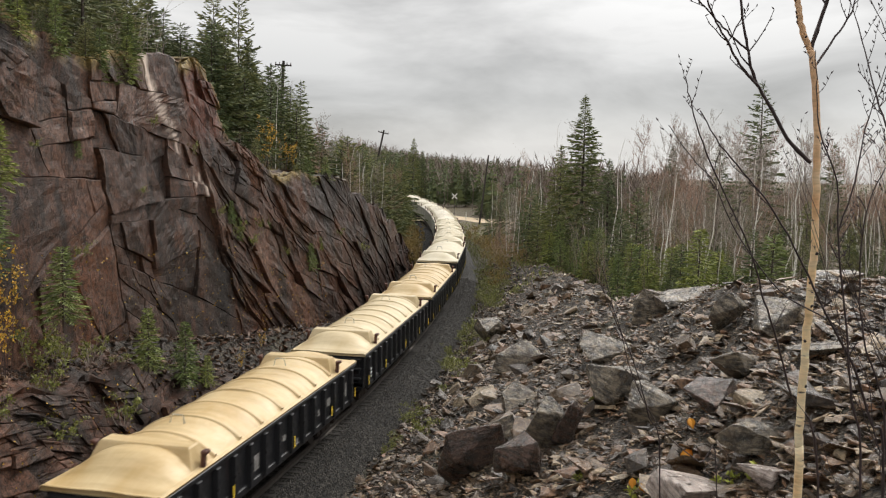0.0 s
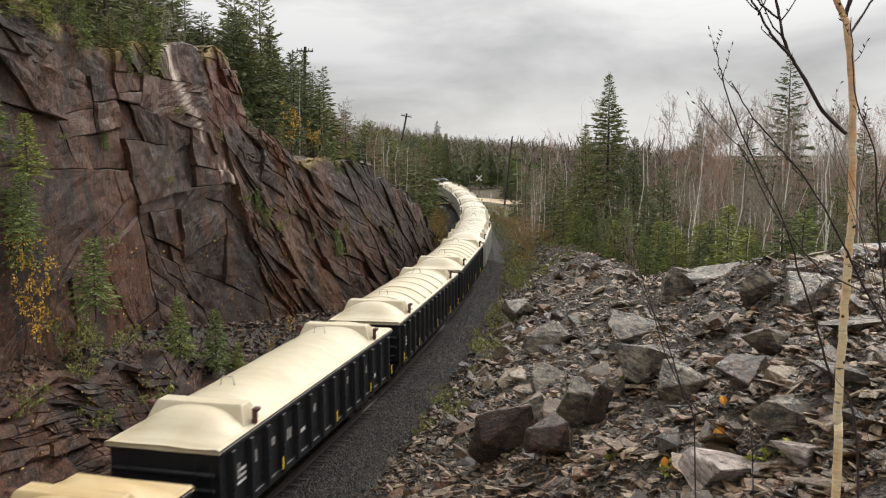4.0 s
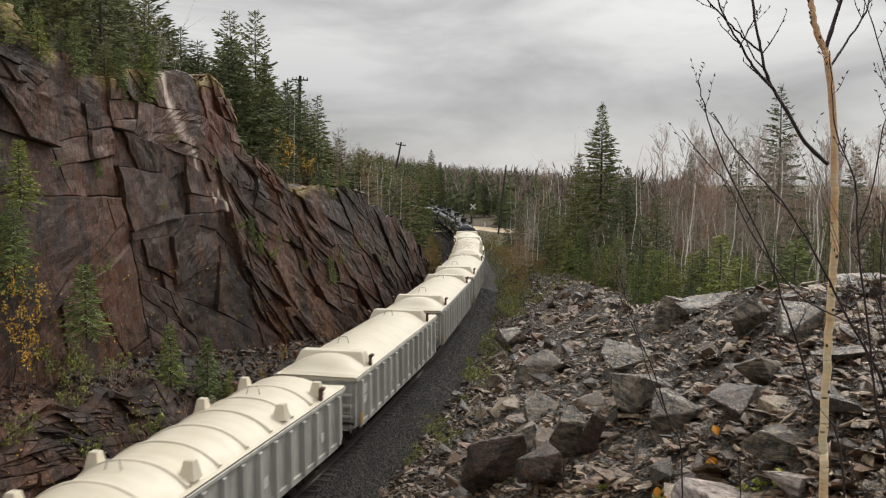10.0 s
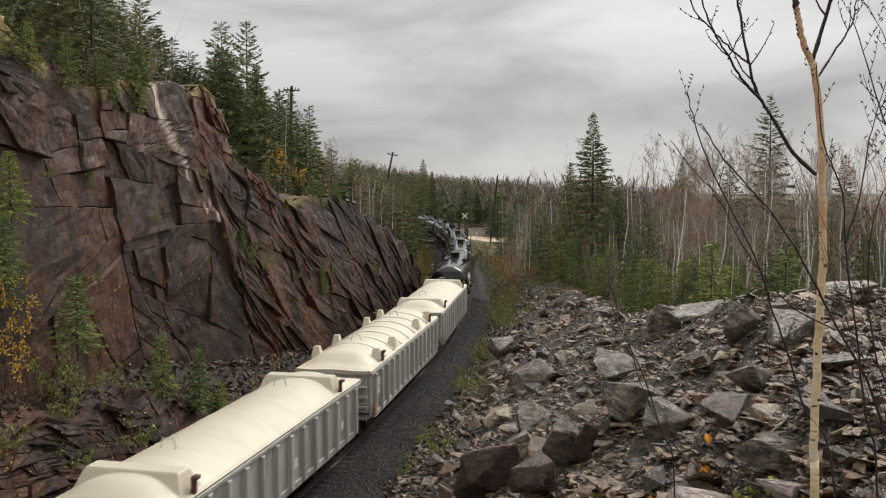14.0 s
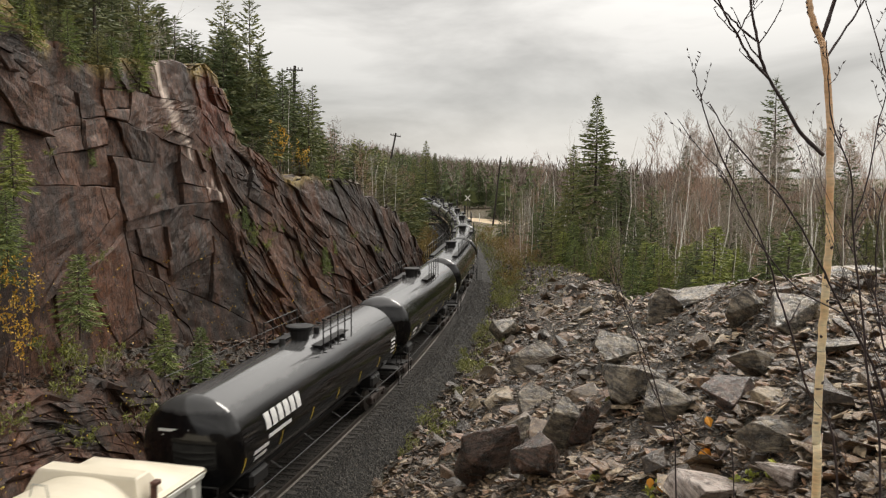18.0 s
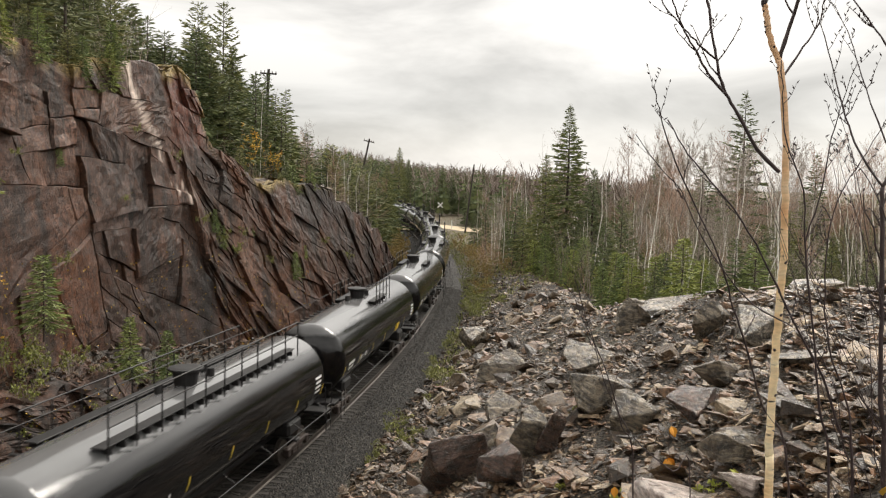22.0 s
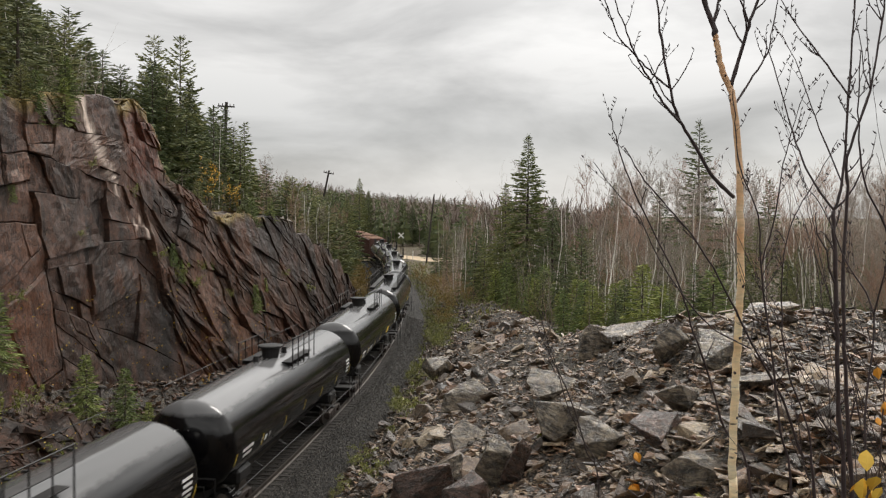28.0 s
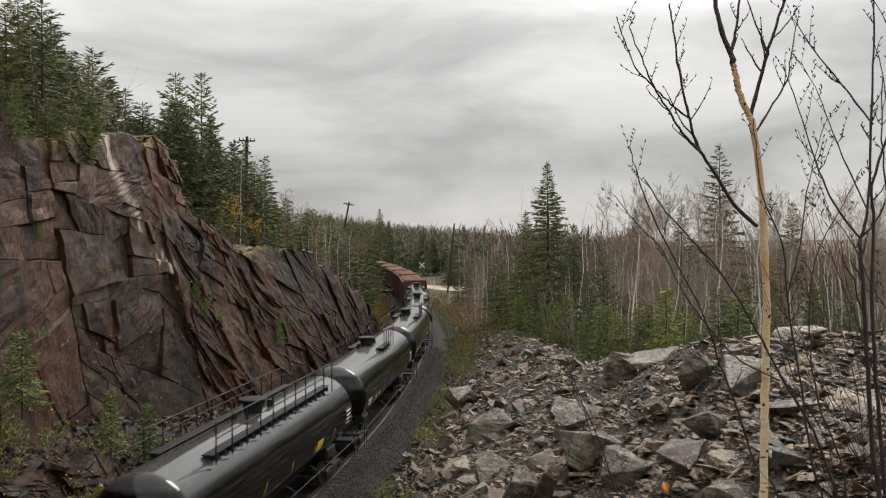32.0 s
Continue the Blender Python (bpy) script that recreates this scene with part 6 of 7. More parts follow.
# ---- rubble ----
def hull(seed, sx, sy, sz, n=15, square=.55):
    """A broken angular block: the hull of points thrown into a box."""
    r = random.Random(seed)
    bm = bmesh.new()
    for i in range(n):
        p = [r.uniform(-1, 1) for _ in range(3)]
        k = max(abs(c) for c in p)
        if r.random() < square:
            p = [c / k for c in p]
        bm.verts.new((p[0] * sx, p[1] * sy, p[2] * sz))
    bmesh.ops.convex_hull(bm, input=bm.verts)
    for v in [v for v in bm.verts if not v.link_faces]:
        bm.verts.remove(v)
    return bm


def chipped(seed, sx, sy, sz, material, name="rock"):
    """A boulder with broken, layered, uneven faces and edges."""
    bm = hull(seed, sx, sy, sz, 12, .8)
    bmesh.ops.dissolve_limit(bm, angle_limit=radians(14), verts=bm.verts, edges=bm.edges)
    bmesh.ops.bevel(bm, geom=bm.edges[:], offset=.03 * min(sx, sy, sz) + .005, segments=1, affect="EDGES")
    bmesh.ops.triangulate(bm, faces=bm.faces)
    for k in range(2):
        bmesh.ops.subdivide_edges(bm, edges=[e for e in bm.edges if e.calc_length() > .22 * max(sx, sy)], cuts=1, use_grid_fill=False)
        bmesh.ops.triangulate(bm, faces=bm.faces)
    tall = min(sx, sy, sz)
    for v in bm.verts:
        p = v.co + Vector((seed * 3.1, 0, 0))
        # split along thin layers
        layer = math.floor((v.co.z + .3 * v.co.x) / (.30 * tall) + noise.noise(p * 1.5))
        v.co += Vector((math.sin(layer * 12.9 + seed), math.cos(layer * 7.3 + seed), 0)) * .045 * tall
        v.co += Vector(noise.noise_vector(p * 2.6)) * .06 * tall + Vector(noise.noise_vector(p * 9)) * .025 * tall
    me = bpy.data.meshes.new(name)
    bm.to_mesh(me)
    bm.free()
    me.materials.append(material)
    return me


def boulder(x, y, size, turn, material, label, seed, sink=.2, tip=0, lean=0):
    sx, sy, sz = (v * .46 for v in size)
    ob = new("boulder", chipped(seed, sx, sy, sz, material, "boulder"))
    ob.matrix_basis = pose(x, y, height(x, y) + sz * (1 - sink * 2) + .02, tip, lean, turn)
    return tagged(ob, label, "boulder", "boulders on the rubble bank")


boulder(1.2, 22.5, (2.0, 1.7, 2.1), 20, RED_ROCK, "large dark reddish three-sided boulder", 53, .2, 8, -14)
boulder(2.45, 18.9, (1.6, 1.3, 1.1), 60, RED_ROCK, "reddish wedge-shaped boulder of rock", 8, .2, 12, 10)
boulder(2.0, 23.6, (1.8, 1.3, 1.0), 15, DARK_ROCK, "brown flat-topped block behind the reddish boulder", 9, .2, 4, -20)
boulder(4.9, 21.9, (1.7, 1.4, 1.4), 35, DARK_ROCK, "big grey angular boulder with flat faces", 5, .18, 14, 14)
boulder(5.5, 19.8, (1.7, 1.3, .95), 70, DARK_ROCK, "broad grey slab of split rock", 12, .15, 8, -10)
boulder(4.5, 13.4, (1.5, 1.1, .75), 15, PALE_ROCK, "pale pinkish rock with fresh broken faces", 14, .28, 12, 14)
boulder(5.4, 13.0, (1.0, .8, .5), 40, PALE_ROCK, "smaller pale slab beside the pinkish rock", 31, .2, 6, 4)
boulder(3.1, 20.8, (.95, .9, 1.7), 25, DARK_ROCK, "upright dark split block of rock", 17, .2, 8, 16)
boulder(3.65, 20.5, (.6, .7, 1.3), -20, RED_ROCK, "narrow reddish shard leaning on a block", 18, .15, -6, 30)
boulder(5.75, 14.1, (1.5, .9, .5), 5, DARK_ROCK, "long flat dark slab", 20, .1, 4, 5)
boulder(6.1, 28.5, (2.1, 1.6, .9), 10, DARK_ROCK, "wide brownish block with a flat top", 38, .2, 6, 10)
boulder(8.2, 30.6, (1.4, .6, 1.5), -10, DARK_ROCK, "upright pale grey slab", 22, .15, -24, 8)
boulder(9.5, 30.6, (2.6, 1.3, .5), 12, DARK_ROCK, "pale flat slab on the crest of the rubble", 25, .05, 8, -8)
boulder(8.45, 23.6, (.9, .5, 1.3), 40, DARK_ROCK, "tilted grey slab standing on edge", 27, .15, 15, 34)
boulder(8.95, 21.4, (1.6, 1.1, 1.15), 15, DARK_ROCK, "big dark block in the rubble", 30, .15, 5, 6)
boulder(3.85, 34.9, (2.0, 1.5, 1.7), 50, DARK_ROCK, "brownish angular block on the slope", 41, .22, 12, 5)
boulder(3.1, 27.0, (1.5, 1.2, 1.1), 80, DARK_ROCK, "dark angular block of broken rock", 35, .2, 12, 8)
boulder(3.95, 47.2, (2.1, 1.6, 1.4), 30, DARK_ROCK, "dark block low on the slope", 33, .2, 10, 15)
boulder(7.3, 19.2, (1.5, 1.0, .6), 30, DARK_ROCK, "dark grey leaning slab", 44, .12, -10, 12)
boulder(5.9, 17.1, (1.3, .9, .65), 50, RED_ROCK, "small brown slab between larger blocks", 47, .12, 6, -12)
boulder(6.75, 14.6, (1.2, .8, .4), 15, DARK_ROCK, "thin flat slab near the crest", 50, .1, 6, 8)
boulder(8.0, 16.9, (1.4, 1.0, .5), -15, DARK_ROCK, "flat dark slab with a pale edge", 56, .1, 5, -9)
boulder(12.3, 25.3, (1.7, 1.2, .3), 0, DARK_ROCK, "thin grey slab on the crest", 59, .05, 6, -4)

LOOSE = [chipped(100 + i, *(d / 2 for d in s), BROKEN, "rock") for i, s in enumerate(((1, .8, .45), (1, .6, .5), (.9, .9, .35), (1, .5, .3), (.8, .7, .7), (1, .75, .25), (.9, .55, .6), (1, .9, .5)))]
made = 0
rr = random.Random(9)
while made < 280:
    y = 12.5 + 58 * rr.random()**1.35
    x = y * rr.uniform(-.02, .74)
    s = float(side(x, y))
    reach = 3.3 + (float(np.interp(y, *CREST)) + .5) / .56
    if s < 5.0 or s > reach + 2.5 + (14 if y < 27 else 0) or math.hypot(x, y) < 11:
        continue
    k = .22 + .55 * rr.random()**3
    ob = new("rock", rr.choice(LOOSE))
    z = height(x, y)
    ob.matrix_basis = pose(x, y, z + .12 * k, rr.uniform(-28, 28), rr.uniform(-32, 20), rr.uniform(0, 360)) @ Matrix.Scale(k, 4)
    tagged(ob, "loose angular grey rock in the rubble", "rock", "rocks on the rubble bank")
    made += 1


for i in range(90):         # larger dark blocks down the face of the bank
    y = rr.uniform(21, 56)
    sd = rr.uniform(4.6, 11.5)
    x = float(np.interp(y, TRY, TRX)) + sd * math.hypot(1, float(np.interp(y, TRY, TRH)))
    k = rr.uniform(.45, 1.25)
    ob = new("rock", rr.choice(LOOSE))
    ob.matrix_basis = pose(x, y, height(x, y) + .05 * k, rr.uniform(-25, 25), rr.uniform(-40, 10), rr.uniform(0, 360)) @ Matrix.Scale(k, 4)
    tagged(ob, "dark angular rock half sunk in the bank", "rock", "rocks on the rubble bank")


def rubble(name, label, n, place, sizes, seed, material=RUBBLE, flat=.5, corners=9):
    """A spread of broken stone as one mass."""
    r = np.random.default_rng(seed)
    shapes = []
    for i in range(10):
        bm = hull(300 + i, .5, .5 * r.uniform(.6, 1), .5 * r.uniform(flat * .6, flat * 1.4), corners, .75)
        bmesh.ops.triangulate(bm, faces=bm.faces)
        bm.verts.index_update()
        shapes.append((np.array([v.co[:] for v in bm.verts]), np.array([[v.index for v in f.verts] for f in bm.faces])))
        bm.free()
    x, y, *level = place(r, n)
    z = level[0] if level else surface(x, y)
    k = sizes[0] + (sizes[1] - sizes[0]) * r.random(len(x))**2.4
    V, Fc, base = [], [], 0
    which = r.integers(0, 10, len(x))
    rot = r.uniform(0, 6.28, len(x))
    ta, tb = r.normal(0, .26, len(x)), r.normal(0, .26, len(x))
    lift = .10 + .35 * r.random(len(x))**2
    for w in range(10):
        sv, sf = shapes[w]
        m = np.where(which == w)[0]
        c, s = np.cos(rot[m])[:, None], np.sin(rot[m])[:, None]
        p = sv[None] * k[m][:, None, None]
        px, py, pz = p[..., 0] * c - p[..., 1] * s, p[..., 0] * s + p[..., 1] * c, p[..., 2]
        pz = pz + px * ta[m][:, None] + py * tb[m][:, None]
        P = np.stack([px + x[m][:, None], py + y[m][:, None], pz + (z[m] + lift[m] * k[m])[:, None]], -1)
        V.append(P.reshape(-1, 3))
        Fc.append((np.arange(len(m))[:, None, None] * len(sv) + sf[None]).reshape(-1, 3) + base)
        base += len(m) * len(sv)
    return tagged(new(name, array_mesh(name, np.concatenate(V), np.concatenate(Fc), material)), label, "rubble", kind="stuff")


def on_bank(r, n):
    y = 11 + 66 * r.random(n)**1.25
    x = y * r.uniform(-.08, .76, n)
    s = side(x, y)
    reach = 3.3 + (np.interp(y, *CREST) + .5) / .56
    ok = (s > 3.4) & (s < reach + 3 + np.where(y < 27, 15, 0)) & (np.hypot(x, y) > 10)
    return x[ok], y[ok]


def on_foot(r, n):
    s = 2.7 + 3.8 * r.random(n)**1.3
    y = 18 + 70 * r.random(n)
    return np.interp(y, TRY, TRX) + s, y


def on_scree(r, n):
    y = 20 + 50 * r.random(n)**1.4
    s = -r.uniform(3.6, 8.6, n)
    return np.interp(y, TRY, TRX) + s * np.hypot(1, np.interp(y, TRY, TRH)), y


def on_outcrop(r, n):
    """The gentle top of the outcrop, back to the foot of the cliff."""
    a, b, f, g = r.integers(0, LEDGE.shape[0] - 14, n), r.integers(33, LEDGE.shape[1] - 1, n), r.random((n, 1)), r.random((n, 1))
    p = (LEDGE[a, b] * (1 - f) + LEDGE[a + 1, b] * f) * (1 - g) + (LEDGE[a, b + 1] * (1 - f) + LEDGE[a + 1, b + 1] * f) * g
    return p[:, 0], p[:, 1], p[:, 2] - .04


rubble("rubble_stones", "broken grey stones heaped on the bank", 52000, on_bank, (.06, .36), 1, flat=.30, corners=8)
rubble("rubble_slabs", "flat split slabs among the broken stones", 1500, on_bank, (.3, .85), 6, flat=.16)
rubble("rubble_blocks", "angular blocks of broken rock on the bank", 230, on_bank, (.25, .65), 16, flat=.5, corners=10)
rubble("rubble_chips", "small broken chips between the larger stones", 80000, on_bank, (.04, .15), 2, flat=.28, corners=6)
rubble("bank_foot_stones", "stones strewn along the foot of the bank", 4200, on_foot, (.04, .40), 3, FOOT_ROCK)
rubble("dark_foot_chips", "dark chips along the edge of the ballast", 7000, on_foot, (.04, .15), 5, DARKSTONE)
rubble("scree", "brown scree below the rock face", 20000, on_scree, (.04, .36), 4, SCREE_ROCK)
rubble("outcrop_scree", "brown chips and earth lying on the outcrop", 9000, on_outcrop, (.04, .24), 9, SCREE_ROCK)


def on_ballast(r, n):
    s = np.where(r.random(n) < .3, r.uniform(-3.6, -1.2, n), r.uniform(1.2, 3.4, n))
    y = 14 + 66 * r.random(n)**1.6
    return np.interp(y, TRY, TRX) + s, y


def ballast_stones():
    """Crushed stone standing proud of the ballast bed."""
    r = np.random.default_rng(12)
    x, y = on_ballast(r, 34000)
    s = np.abs(side(x, y))
    z = np.interp(s, [1.4, 1.9, 2.9, 3.5], [-.20, -.22, -.62, -1.0])
    base = np.array([[1, 0, 0], [-.5, .87, 0], [-.5, -.87, 0], [0, 0, .9]]) * .5
    k = r.uniform(.05, .125, len(x))[:, None, None]
    a = r.uniform(0, 6.28, len(x))[:, None]
    p = base[None] * k
    P = np.stack([p[..., 0] * np.cos(a) - p[..., 1] * np.sin(a) + x[:, None], p[..., 0] * np.sin(a) + p[..., 1] * np.cos(a) + y[:, None], p[..., 2] + z[:, None] - .005], -1)
    f = np.array([[0, 1, 3], [1, 2, 3], [2, 0, 3]])
    ob = new("ballast_stones", array_mesh("ballast_stones", P.reshape(-1, 3), (np.arange(len(x))[:, None, None] * 4 + f[None]).reshape(-1, 3), PEBBLE))
    tagged(ob, "loose dark crushed stone on the ballast", "ballast", kind="stuff")


ballast_stones()

# ---- poles, crossing and road ----
def utility_pole(x, y, top, lean_x, arms, label):
    z = height(x, y)
    ob = thing("utility_pole", label, "pole", "old utility poles", at=pose(x, y, z - .3, 0, lean_x, 0))
    h = top - z + .3
    part("post", Mesh().tube([(0, 0, 0), (0, 0, h * .5), (0, 0, h)], [.16, .14, .11], 10), POLE, ob)
    for k in range(arms):
        arm = part("cross_arm", Mesh().box((0, -.1, h - .35 - k * .6), (1.35, .1, .12), .02), POLE, ob)
        for dx in (-.6, -.3, .3, .6):
            part("insulator", Mesh().tube([(dx, -.1, h - .30 - k * .6), (dx, -.1, h - .12 - k * .6)], [.04, .03], 6), STEEL, arm)
    return ob


utility_pole(-12.2, 71, 18.4, 2, 1, "dark old utility pole with a crossarm among the trees")
utility_pole(-8.4, 110.7, 14.9, 11, 1, "dark leaning utility pole with a crossarm")
utility_pole(9.4, 150, 12.4, 6, 0, "dark leaning bare pole beside the road")
utility_pole(17.5, 158, 9.6, 9, 0, "dark short leaning pole at the wood's edge")

sign = thing("crossing_sign", "white crossbuck railway crossing sign on a post", "sign", at=pose(5.3, 160, height(5.3, 160)))
part("post", Mesh().tube([(0, 0, -.2), (0, 0, 4.5)], .06, 8), STEEL, sign)
for a in (-45, 45):
    turn = Matrix.Rotation(radians(a), 4, "Y")
    part("blade", Mesh().add([turn @ Vector((dx, dy, dz)) + Vector((0, -.09 - .012 * (a > 0), 4.1)) for dx in (-.68, .68) for dy in (-.01, .01) for dz in (-.11, .11)],
                             [(0, 1, 3, 2), (4, 6, 7, 5), (0, 4, 5, 1), (2, 3, 7, 6), (0, 2, 6, 4), (1, 5, 7, 3)]), WHITE, sign, "white blade of the crossbuck")
post = thing("crossing_post", "small white marker post beside the crossing", "post", at=pose(7.4, 157, height(7.4, 157)))
part("post", Mesh().tube([(0, 0, -.2), (0, 0, 1.5)], .07, 8), WHITE, post)

road = Mesh()
for i in range(24):
    x = -24 + i * 2.2
    yc = 165 - .55 * x if x > 0 else 165 - .1 * x
    road.v += [(x, yc - 5.5, max(height(x, yc - 5.5), -.02) + .06), (x, yc + 5.5, max(height(x, yc + 5.5), -.02) + .06)]
    if i:
        k = 2 * i
        road.f.append((k - 2, k, k + 1, k - 1))
tagged(part("road", road, ROAD), "pale gravel road over the crossing", "road", kind="structure")


# ---- the near birch and bare shoots ----
def shoot(parent, name, bends, r0, r1, material, root=False, n=7, twigs=4):
    """A stem or branch through its bends, with side twigs and buds."""
    r = random.Random(len(bends) * 1000 + int(bends[0][0] * 977) + int(bends[-1][2] * 131))
    if parent.name.startswith("bare_shrub"):
        r0, r1 = r0 * .72, r1 * .72
    pts = [Vector(p) for p in bends]
    if root:
        p = pts[0]
        g = height(p.x, p.y)
        pts.insert(0, Vector((p.x + (p.x - pts[1].x) * .5, p.y, g - .1)))
    # rounded through the bends
    smooth = []
    for i in range(len(pts) - 1):
        a, b, c, d = pts[max(i - 1, 0)], pts[i], pts[i + 1], pts[min(i + 2, len(pts) - 1)]
        for k in range(5):
            t = k / 5
            q = .5 * ((2 * b) + (c - a) * t + (2 * a - 5 * b + 4 * c - d) * t * t + (3 * b - a - 3 * c + d) * t**3)
            smooth.append(q + Vector((r.gauss(0, .0016), r.gauss(0, .0016), 0)))
    smooth.append(pts[-1])
    m = len(smooth)
    radii = [(r0 + (r1 - r0) * i / (m - 1)) * (1 + .08 * r.random() + (.04 if material is BIRCH else .18 if i % 7 == 3 else 0)) for i in range(m)]
    stem = part(name, Mesh().tube(smooth, radii, n), material, parent, smooth=True)
    if material is BIRCH:
        for k in range(5):
            i = r.randrange(m // 5, m - 2)
            a = r.uniform(2.5, 5.5)
            part("knot", Mesh().tube([smooth[i] + Vector((math.cos(a), math.sin(a), 0)) * radii[i] * .6, smooth[i] + Vector((math.cos(a), math.sin(a), .35)) * radii[i] * 1.35], [radii[i] * .5, radii[i] * .22], 6), DARKTWIG, stem, "dark bark knot")
    for k in range(twigs):
        i = r.randrange(m // 3, m)
        d = (smooth[min(i + 1, m - 1)] - smooth[max(i - 1, 0)]).normalized()
        side_way = Vector((r.choice((-1, 1)) * r.uniform(.5, 1), r.uniform(-.5, .5), r.uniform(-.1, .5)))
        way = (d * .8 + side_way * .8).normalized()
        L = r.uniform(.04, .15) if r0 < .007 or material is BIRCH else r.uniform(.08, .30)
        p, tw = smooth[i].copy(), [smooth[i].copy()]
        for q in range(4):
            p = p + (way + Vector((r.uniform(-.25, .25), r.uniform(-.2, .2), .12 * q))).normalized() * L / 4
            tw.append(p.copy())
        rt = min(radii[i] * .6, .0045)
        tm = Mesh().tube(tw, [rt, rt * .85, rt * .7, rt * .6, rt * .35], 5)
        for q in (1, 2, 3, 4):
            b = tw[q]
            e = Vector((r.uniform(-1, 1), r.uniform(-.4, .4), r.uniform(.3, 1))).normalized()
            tm.tube([b, b + e * .006, b + e * .015], [.0012, .0028, .0005], 5)
        part("twig", tm, DARKTWIG, stem)
    return stem


birch = thing("birch_sapling", "young peeling tan birch with dark bare branches", "tree")
shoot(birch, "trunk", [(1.592, 3.48, 8.889), (1.584, 3.48, 9.085), (1.586, 3.48, 9.328), (1.588, 3.48, 9.568), (1.593, 3.48, 9.805), (1.595, 3.48, 9.946), (1.586, 3.48, 10.202), (1.574, 3.48, 10.409), (1.541, 3.48, 10.659), (1.53, 3.49, 10.71)], 0.0168, 0.0122, BIRCH, root=True, n=12, twigs=0)
shoot(birch, "limb", [(1.53, 3.49, 10.71), (1.49, 3.49, 10.80), (1.47, 3.49, 10.89), (1.46, 3.49, 10.93)], 0.0122, 0.0108, BIRCH, n=10, twigs=0)
shoot(birch, "limb", [(1.46, 3.49, 10.92), (1.45, 3.49, 10.97), (1.41, 3.49, 11.07), (1.38, 3.49, 11.21)], 0.0118, 0.0085, DARKTWIG, n=10, twigs=2)
shoot(birch, "branch", [(1.45, 3.49, 10.98), (1.47, 3.48, 11.08), (1.48, 3.47, 11.21)], 0.0055, 0.004, DARKTWIG, twigs=2)
shoot(birch, "branch", [(1.53, 3.49, 10.71), (1.56, 3.47, 10.84), (1.58, 3.44, 10.96), (1.61, 3.42, 11.07), (1.66, 3.39, 11.26)], 0.0088, 0.0041, DARKTWIG, twigs=5)
shoot(birch, "branch", [(1.55, 3.49, 10.64), (1.63, 3.52, 10.75), (1.71, 3.54, 10.87), (1.74, 3.57, 10.97), (1.78, 3.59, 11.13)], 0.0048, 0.0020, DARKTWIG, twigs=5)
shoot(birch, "branch", [(1.56, 3.49, 10.26), (1.46, 3.48, 10.35), (1.38, 3.47, 10.47), (1.31, 3.46, 10.57), (1.27, 3.44, 10.65), (1.24, 3.43, 10.76), (1.21, 3.42, 10.89), (1.18, 3.40, 11.04), (1.16, 3.39, 11.15)], 0.0082, 0.0027, DARKTWIG, twigs=5)
shoot(birch, "branch", [(1.31, 3.45, 10.56), (1.22, 3.42, 10.64), (1.16, 3.39, 10.72), (1.09, 3.36, 10.81), (1.03, 3.33, 10.92), (0.97, 3.29, 11.03)], 0.0054, 0.0020, DARKTWIG, twigs=5)
shoot(birch, "branch", [(1.25, 3.43, 10.70), (1.17, 3.40, 10.75), (1.09, 3.38, 10.82), (1.01, 3.35, 10.89), (0.95, 3.32, 11.01), (0.92, 3.29, 11.07)], 0.0041, 0.0017, DARKTWIG, twigs=5)
shoot(birch, "branch", [(1.16, 3.41, 10.71), (1.23, 3.45, 10.84), (1.22, 3.49, 10.96)], 0.0027, 0.0014, DARKTWIG, twigs=5)
shrub = thing("bare_shrub", "dark many-stemmed leafless shrub", "shrub")
shoot(shrub, "stem", [(1.80, 2.99, 9.07), (1.77, 2.99, 9.43), (1.75, 2.99, 9.74), (1.73, 2.99, 10.05), (1.72, 2.99, 10.21)], 0.0122, 0.0095, DARKTWIG, root=True, twigs=9)
shoot(shrub, "branch", [(1.72, 2.99, 10.21), (1.75, 2.99, 10.32), (1.76, 2.99, 10.62), (1.77, 2.99, 10.87), (1.77, 2.99, 11.09)], 0.0075, 0.0034, DARKTWIG, root=False, twigs=9)
shoot(shrub, "branch", [(1.72, 2.99, 10.21), (1.65, 3.04, 10.34), (1.61, 3.09, 10.49), (1.58, 3.14, 10.66), (1.53, 3.19, 10.87)], 0.0061, 0.0020, DARKTWIG, root=False, twigs=9)
shoot(shrub, "branch", [(1.78, 2.89, 9.11), (1.73, 2.88, 9.56), (1.69, 2.86, 9.96), (1.69, 2.85, 10.26), (1.68, 2.84, 10.39), (1.74, 2.82, 10.62), (1.76, 2.81, 10.81), (1.77, 2.79, 10.99)], 0.0102, 0.0034, DARKTWIG, root=False, twigs=9)
shoot(shrub, "branch", [(1.74, 2.94, 10.61), (1.65, 2.99, 10.76), (1.56, 3.04, 10.91), (1.52, 3.09, 11.02)], 0.0048, 0.0020, DARKTWIG, root=False, twigs=9)
shoot(shrub, "branch", [(1.75, 2.99, 10.30), (1.69, 3.09, 10.56), (1.67, 3.19, 10.75), (1.65, 3.29, 10.90)], 0.0041, 0.0014, DARKTWIG, root=False, twigs=9)
shoot(shrub, "stem", [(1.65, 3.09, 9.03), (1.59, 3.08, 9.38), (1.53, 3.06, 9.73), (1.48, 3.05, 10.01), (1.46, 3.04, 10.19), (1.38, 3.02, 10.36), (1.35, 3.01, 10.52), (1.33, 2.99, 10.64)], 0.0068, 0.0020, DARKTWIG, root=True, twigs=9)
